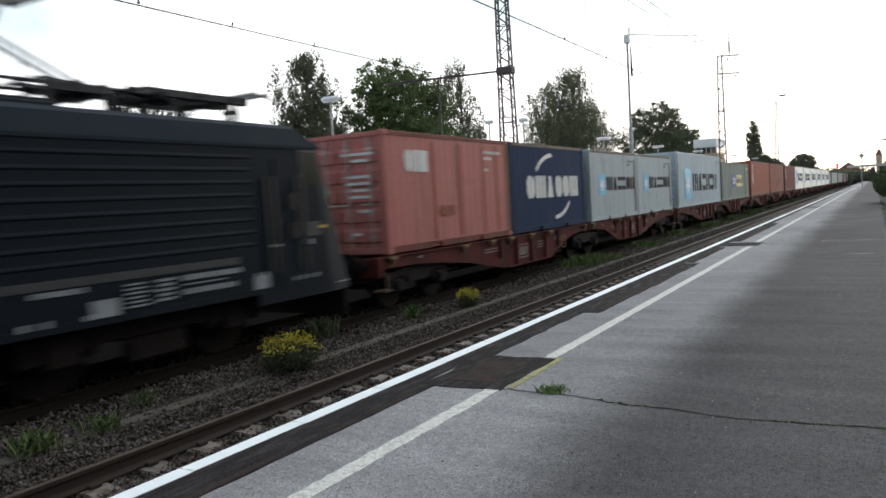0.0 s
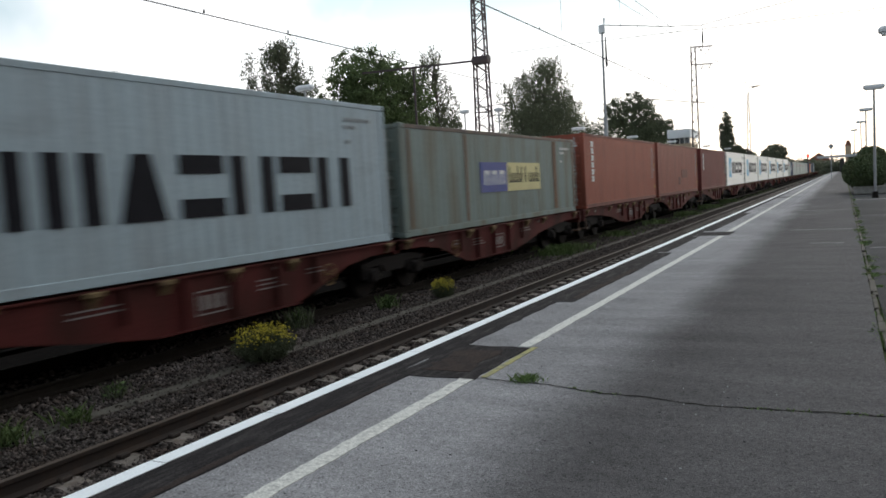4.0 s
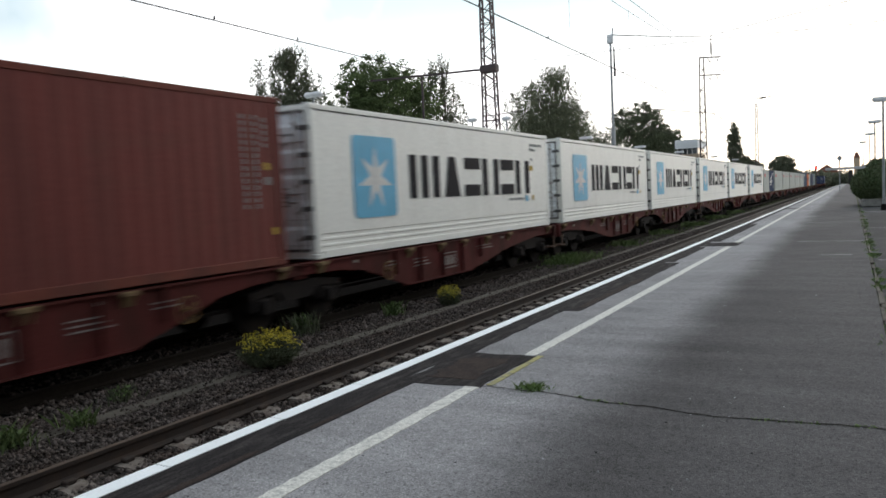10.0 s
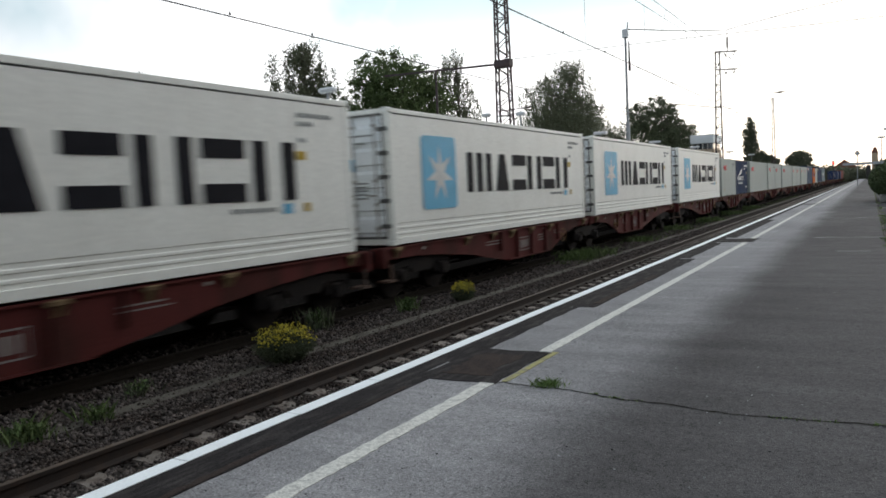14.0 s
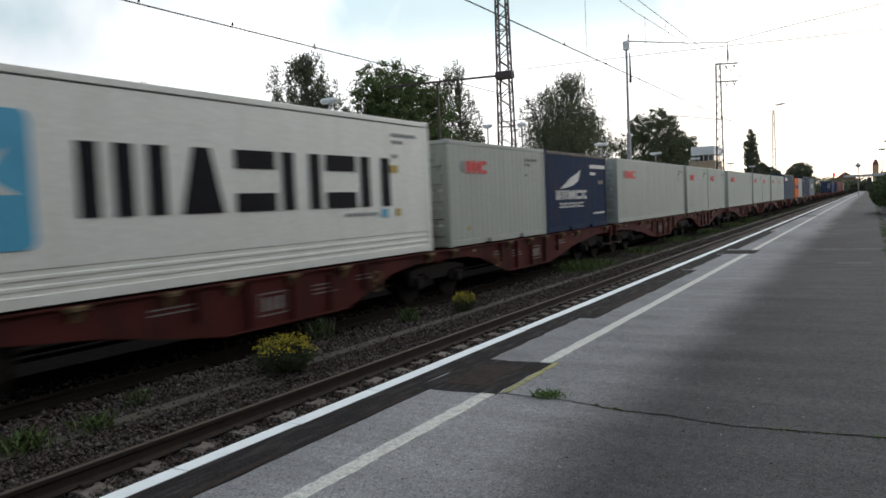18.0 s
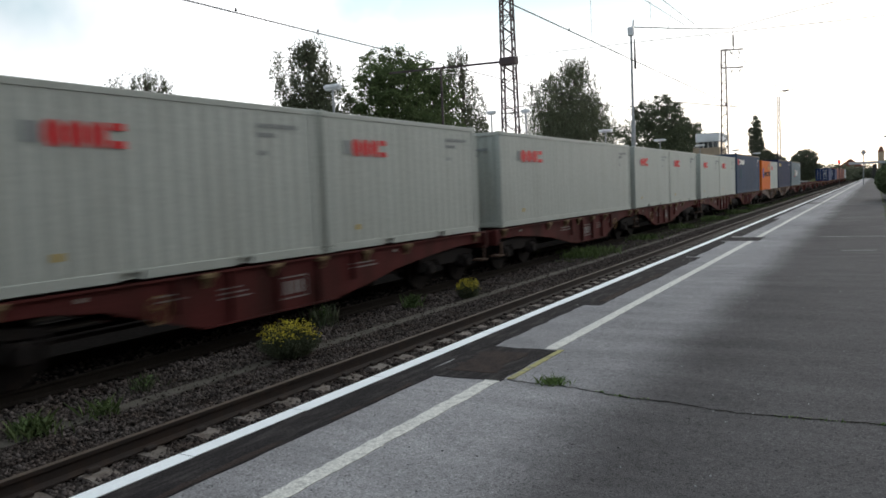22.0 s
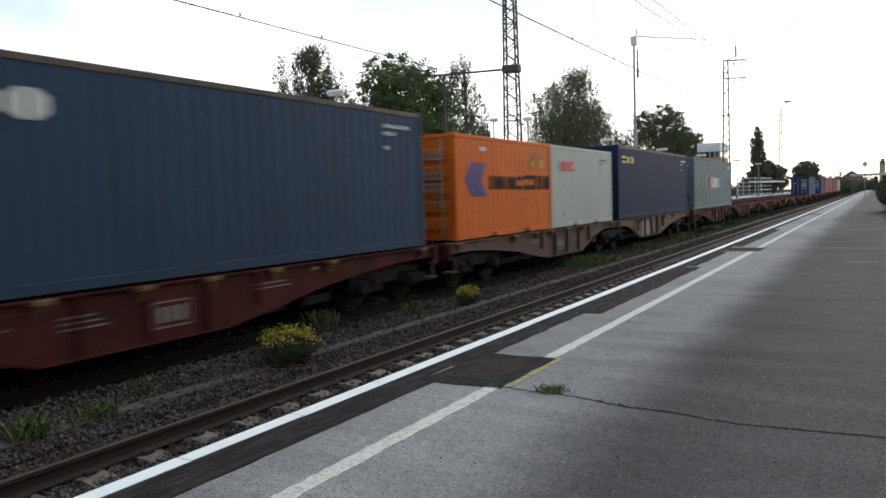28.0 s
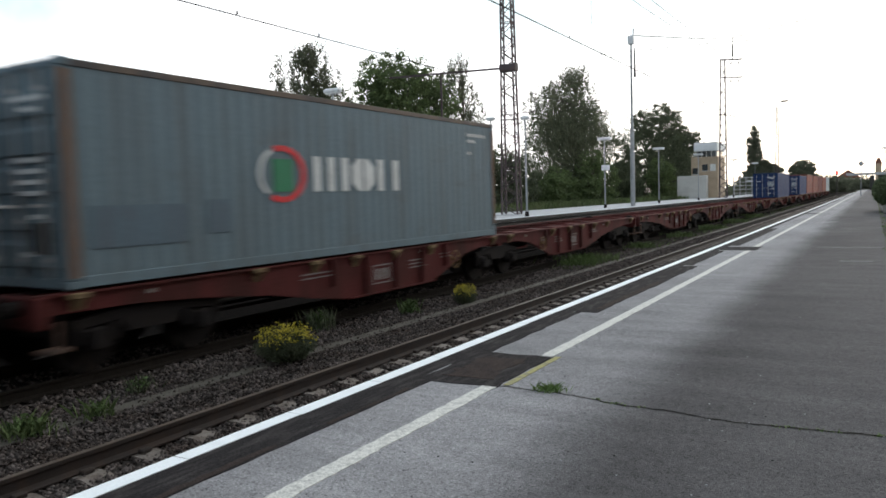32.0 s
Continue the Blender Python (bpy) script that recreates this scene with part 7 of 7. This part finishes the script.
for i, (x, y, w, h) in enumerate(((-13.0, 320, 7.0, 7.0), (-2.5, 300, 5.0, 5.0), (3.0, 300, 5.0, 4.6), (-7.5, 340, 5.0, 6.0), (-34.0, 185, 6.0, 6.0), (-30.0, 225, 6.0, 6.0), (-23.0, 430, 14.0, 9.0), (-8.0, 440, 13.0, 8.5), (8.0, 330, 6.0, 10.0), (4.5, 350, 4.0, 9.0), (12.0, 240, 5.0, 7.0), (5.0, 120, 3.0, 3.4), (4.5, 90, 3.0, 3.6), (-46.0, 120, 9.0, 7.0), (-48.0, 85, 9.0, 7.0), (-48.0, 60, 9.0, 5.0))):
    tree("distant_tree", x, y, -1.0, h, [(0, 0, h * 0.7, w * 0.6, w * 0.6, h * 0.26), (w * 0.4, 0, h * 0.42, w * 0.5, w * 0.7, h * 0.34), (-w * 0.4, 0, h * 0.42, w * 0.5, w * 0.7, h * 0.36), (0, 0, h * 0.2, w, w * 0.7, h * 0.22)], M["leaf_hazed"], "dark round tree in the distance", 20 + i, 9000, 0.26, spray=0.8)

# bridge, houses and signals at the far end
br = thing("road_bridge", "low grey bridge across the line in the distance", "bridge", m=pose(-4.0, 262.0, -1.0))
part("deck", Shape().box(-3.2, -3.0, 5.5, 14.0, 3.0, 6.2, 0.05), M["slab"], br)
for x in (3.6, 6.2, 9.5):
    part("pier", Shape().box(x - 0.6, -2.6, 0, x + 0.6, 2.6, 5.3, 0.05), M["dark_wall"], br)
for x, w, h in ((-10.4, 10.0, 9.9), (9.0, 9.0, 12.0)):
    hs = thing("house", "distant house with a red tiled roof", "house", m=pose(x, 400.0, -1.0))
    part("wall", Shape().box(-w / 2, 0, 0, w / 2, 8, h * 0.6), M["render_white"], hs)
    part("roof", Shape().prism([(-w * 0.58, h * 0.6), (w * 0.58, h * 0.6), (0, h)], "y", -0.5, 8.5), M["roof_tile"], hs)
sg = thing("red_signal", "lit red signal beside the line in the distance", "signal", m=pose(-7.5, 200.0, -0.95))
part("post", Shape().tube((0, 0, 0), (0, 0, 5.0), 0.08, n=8), M["steel_dark"], sg)
part("head", Shape().box(-0.28, -0.115, 5.0, 0.28, 0.12, 6.0, 0.05), M["black"], sg)
part("lens", Shape().tube((0, -0.2, 5.5), (0, -0.115, 5.5), 0.13, n=12), M["red_glow"], sg)
st = thing("platform_sign", "small pale diamond sign on a thin post", "sign", m=pose(-1.5, 118.0, 0.0))
part("post", Shape().tube((0, 0, 0), (0, 0, 4.2), 0.06, n=8), M["steel_pale"], st)
part("sign_plate", Shape().prism([(0, 4.0), (0.38, 4.42), (0, 4.84), (-0.38, 4.42)], "y", -0.09, -0.06), M["steel_pale"], st)
tw = thing("church_tower", "far brick church tower with a short pointed roof", "tower", m=pose(2.1, 440.0, -1.0))
part("shaft", Shape().box(-1.4, 0, 0, 1.4, 2.8, 13.2, 0.05), M["brick"], tw)
part("roof", Shape().prism([(-1.6, 13.2), (1.6, 13.2), (0.5, 16.0), (-0.5, 16.0)], "y", -0.2, 3.0), M["roof_tile"], tw)
mk = thing("track_marker", "small pale concrete marker block beside the rail", "marker", m=pose(-10.86, 136.61, -0.87))
part("block", Shape().box(-0.4, -0.5, 0, 0.4, 0.5, 0.22, 0.04), M["slab"], mk)

# ---- stones, weeds and grass ----
def stones(name, x0, x1, y0, y1, n, size, z, seed, label):
    rng = np.random.default_rng(seed)
    base = np.array([(1, 0, 0), (-1, 0, 0), (0, 1, 0), (0, -1, 0), (0, 0, 1), (0, 0, -1)], float)
    tri = np.array([(0, 2, 4), (2, 1, 4), (1, 3, 4), (3, 0, 4), (2, 0, 5), (1, 2, 5), (3, 1, 5), (0, 3, 5)])
    y = y0 + (y1 - y0) * rng.random(n) ** 1.6
    x = rng.uniform(x0, x1, n)
    s = size * rng.uniform(0.5, 1.25, n)
    v = base[None] * (rng.uniform(0.55, 1.2, (n, 6, 1)) * s[:, None, None])
    v = v + rng.normal(size=(n, 6, 3)) * (0.25 * s[:, None, None])
    ang = rng.uniform(0, 6.28, n)
    c, d = np.cos(ang), np.sin(ang)
    vx, vy = v[:, :, 0] * c[:, None] - v[:, :, 1] * d[:, None], v[:, :, 0] * d[:, None] + v[:, :, 1] * c[:, None]
    v = np.stack([vx + x[:, None], vy + y[:, None], v[:, :, 2] * 0.8 + z + rng.uniform(-0.01, 0.02, n)[:, None]], axis=2)
    f = (tri[None] + 6 * np.arange(n)[:, None, None]).reshape(-1, 3)
    return tagged(part(name, big_mesh(name, v.reshape(-1, 3), f, M["stone"]), M["stone"]), label, "ballast", kind="stuff")


stones("ballast_stones", -7.36, -6.85, 1.5, 42, 17000, 0.024, -0.822, 1, "loose grey brown ballast stones beside the cable trough")
stones("ballast_stones", -6.88, -6.58, 1.5, 42, 13000, 0.025, -0.855, 4, "loose grey brown ballast stones on the slope of the bed")
stones("ballast_stones", -6.6, -6.18, 1.5, 42, 14000, 0.027, -0.885, 5, "loose grey brown ballast stones beside the rail")
stones("ballast_stones", -7.66, -7.32, 1.5, 42, 1500, 0.02, -0.798, 7, "stray ballast stones on the cable trough")
stones("ballast_stones", -6.12, -5.4, 1.5, 42, 18000, 0.029, -0.893, 6, "loose grey brown ballast stones between the rails")
stones("ballast_stones", -8.75, -7.6, 2.5, 42, 20000, 0.031, -0.84, 2, "loose grey brown ballast stones between the tracks")
stones("ballast_stones", -11.2, -8.75, 3.0, 34, 9000, 0.042, -0.885, 3, "loose dark ballast stones under the goods train")


def stuff(name, clouds, mat, parent, label=""):
    return tagged(leaves(name, clouds, mat, parent, label), kind="stuff")


def blades(x, y, z, n, spread, height, rng, lean=0.35, width=0.006, along=1.0):
    px = x + rng.normal(0, spread, n)
    py = y + rng.normal(0, spread * along, n)
    h = height * rng.uniform(0.5, 1.2, n)
    lx, ly = rng.normal(0, lean, n) * h, rng.normal(0, lean, n) * h
    a = rng.uniform(0, 6.28, n)
    wx, wy = width * np.cos(a), width * np.sin(a)
    zz = np.full(n, z)
    p0 = np.stack([px - wx, py - wy, zz], 1)
    p1 = np.stack([px + wx, py + wy, zz], 1)
    p2 = np.stack([px + lx * 0.4 + wx * 0.7, py + ly * 0.4 + wy * 0.7, zz + h * 0.6], 1)
    p3 = np.stack([px + lx - wx * 0.2, py + ly - wy * 0.2, zz + h], 1)
    return np.stack([p0, p1, p2, p3], axis=1).reshape(-1, 3)


def tuft(name, label, x, y, z, n, spread, height, mat, seed, width=0.006, lean=0.35, leafy=0, along=1.0):
    rng = np.random.default_rng(seed)
    t = thing(name, label, "plant", m=pose(x, y, z))
    stuff("tuft_mass", [blades(0, 0, -0.02, n, spread, height, rng, lean, width, along)], mat, t)
    if leafy:
        stuff("leaf_mass", [leaf_cloud((0, 0, height * 0.5), (spread * 1.6, spread * 1.6, height * 0.5), leafy, 0.03, rng, 0.2)], M["weed"], t)
    return t


def flower_bush(x, y, z, r, h, seed, share):
    rng = np.random.default_rng(seed)
    t = thing("ragwort_bush", "bushy ragwort with many small yellow flowers beside the track", "plant", m=pose(x, y, z))
    n = 400
    a, q = rng.uniform(0, 6.283, n), np.sqrt(rng.random(n))
    foot = np.stack([q * r * 0.3 * np.cos(a), q * r * 0.3 * np.sin(a), np.full(n, -0.02)], 1)
    tip = np.stack([q * r * np.cos(a), q * r * np.sin(a), h * (1.0 - 0.45 * q ** 2) * rng.uniform(0.72, 1.08, n)], 1)
    tip += rng.normal(0, 0.03, (n, 3))
    side = np.stack([np.cos(a + 1.4), np.sin(a + 1.4), np.zeros(n)], 1) * 0.0035
    stalks = np.stack([foot - side, foot + side, tip + side * 0.6, tip - side * 0.6], axis=1).reshape(-1, 3)
    stuff("stem_mass", [stalks], M["stem"], t)
    foliage = []
    for f, e in zip(foot, tip):
        for k in (0.35, 0.5, 0.65, 0.8, 0.92):
            foliage.append(leaf_cloud(f + (e - f) * k, (0.05, 0.05, 0.035), 7, 0.019, rng, 0.2, 0.22))
    stuff("leaf_mass", foliage, M["stem"], t)
    lit = [e for e in tip if e[2] > h * 0.66 and rng.random() < share]
    clouds = [leaf_cloud(e + rng.normal(0, 0.03, 3), (0.01, 0.01, 0.006), 4, 0.0085, rng, 0.2, 0.8) for e in lit for _ in range(8)]
    stuff("blossom", clouds, M["flower"], t, "small yellow flowers")
    return t


flower_bush(-7.42, 8.28, -0.84, 0.49, 0.53, 11, 0.55)
flower_bush(-7.72, 14.4, -0.84, 0.27, 0.4, 12, 0.35)
tuft("tall_weed", "dark tall weed with pale seed heads beside the rail", -8.75, 10.7, -0.86, 110, 0.14, 0.42, M["stem"], 13, lean=0.22, leafy=160)
tuft("green_weed", "fresh green weed on the ballast", -7.5, 4.45, -0.85, 110, 0.13, 0.26, M["fresh_grass"], 14, leafy=220)
tuft("green_weed", "fresh green weed on the ballast", -7.45, 5.2, -0.85, 60, 0.1, 0.24, M["fresh_grass"], 15, leafy=90)
tuft("green_weed", "thin weed between the tracks", -8.0, 6.2, -0.85, 60, 0.1, 0.22, M["stem"], 16, leafy=70)
tuft("green_weed", "thin weed between the tracks", -8.2, 12.9, -0.85, 80, 0.1, 0.3, M["weed"], 17, leafy=160)
for i, (x, y, k) in enumerate(((-8.4, 23.6, 1.0), (-8.55, 25.0, 1.3), (-8.4, 31.5, 0.9), (-8.5, 39.0, 1.1), (-8.4, 47.0, 1.2), (-8.5, 56.0, 1.4), (-8.6, 66.0, 1.5))):
    tuft("grass_clump", "clump of fresh green grass between the tracks", x, y, -0.86, int(380 * k), 0.34 * k, 0.22 + 0.06 * k, M["fresh_grass"], 50 + i, width=0.013)
tuft("platform_weed", "small weed growing in the platform crack", -2.14, 5.3, 0.0, 300, 0.05, 0.06, M["joint_green"], 18, width=0.003, lean=0.6)
rng = np.random.default_rng(90)
y = 4.0
while y < 46:
    n = int(rng.uniform(100, 480))
    reach = rng.uniform(0.018, 0.05)
    tuft("joint_weed", "green weed growing in the joint of the paving", 0.345 + rng.normal(0, 0.02), y, -0.02, n, reach, rng.uniform(0.025, 0.065), M["joint_green"], int(1000 * y), width=0.006, lean=0.7, along=rng.uniform(2.0, 5.0))
    y += rng.uniform(0.35, 1.3)
rng = np.random.default_rng(91)
moss = []
for x, y in pts[::2]:
    if -1.75 < x < -1.35 or -0.6 < x < -0.2 or 0.0 < x < 0.2:
        moss.append(blades(x, y, 0.0, int(rng.integers(4, 26)), 0.016, 0.012, rng, 1.0, 0.005))
tagged(leaves("crack_moss", moss, M["joint_green"], None), "moss and seedlings in the platform crack", "moss", kind="stuff")
n = 26000
gx_ = rng.uniform(-33.5, -25.6, n)
gy_ = 30 + 130 * rng.random(n)
field = [blades(x, y, -0.3, 4, 0.25, 1.0, rng, 0.25, 0.025) for x, y in zip(gx_[:9000], gy_[:9000])]
tagged(leaves("tall_grass", field, M["grass"], None), "tall pale green grass behind the far platform", "grass", kind="stuff")
verge = [blades(x, y, -0.88, 4, 0.1, 0.16, rng, 0.5, 0.008) for x, y in zip(rng.uniform(-8.7, -7.7, 380), 22 + 90 * rng.random(380) ** 1.3)]
tagged(leaves("verge_grass", verge, M["grass"], None), "thin grass among the ballast between the tracks", "grass", kind="stuff")


def motions():
    for ob, u, z in MOVING:
        rows = []
        for t in range(33):
            y = along(u, t)
            rows.append((float(t), pose(TRACK_2, y, z)))
        walk(ob, rows)
    # wheels roll with the train; those with one place on their bogie share one turn
    for (dy, r), group in WHEELS.items():
        rows = []
        step = radians(78)
        total = SPEED * 32.0 / r
        n = int(total / step) + 1
        for i in range(n + 1):
            rows.append((32.0 * i / n, pose(0, dy, r, math.degrees(total * i / n) % 360)))
        first = group[0]
        walk(first, rows)
        for ob in group[1:]:
            ob.rotation_mode = "QUATERNION"
            ob.animation_data_create()
            ob.animation_data.action = first.animation_data.action
            ob.animation_data.action_slot = first.animation_data.action_slot


motions()
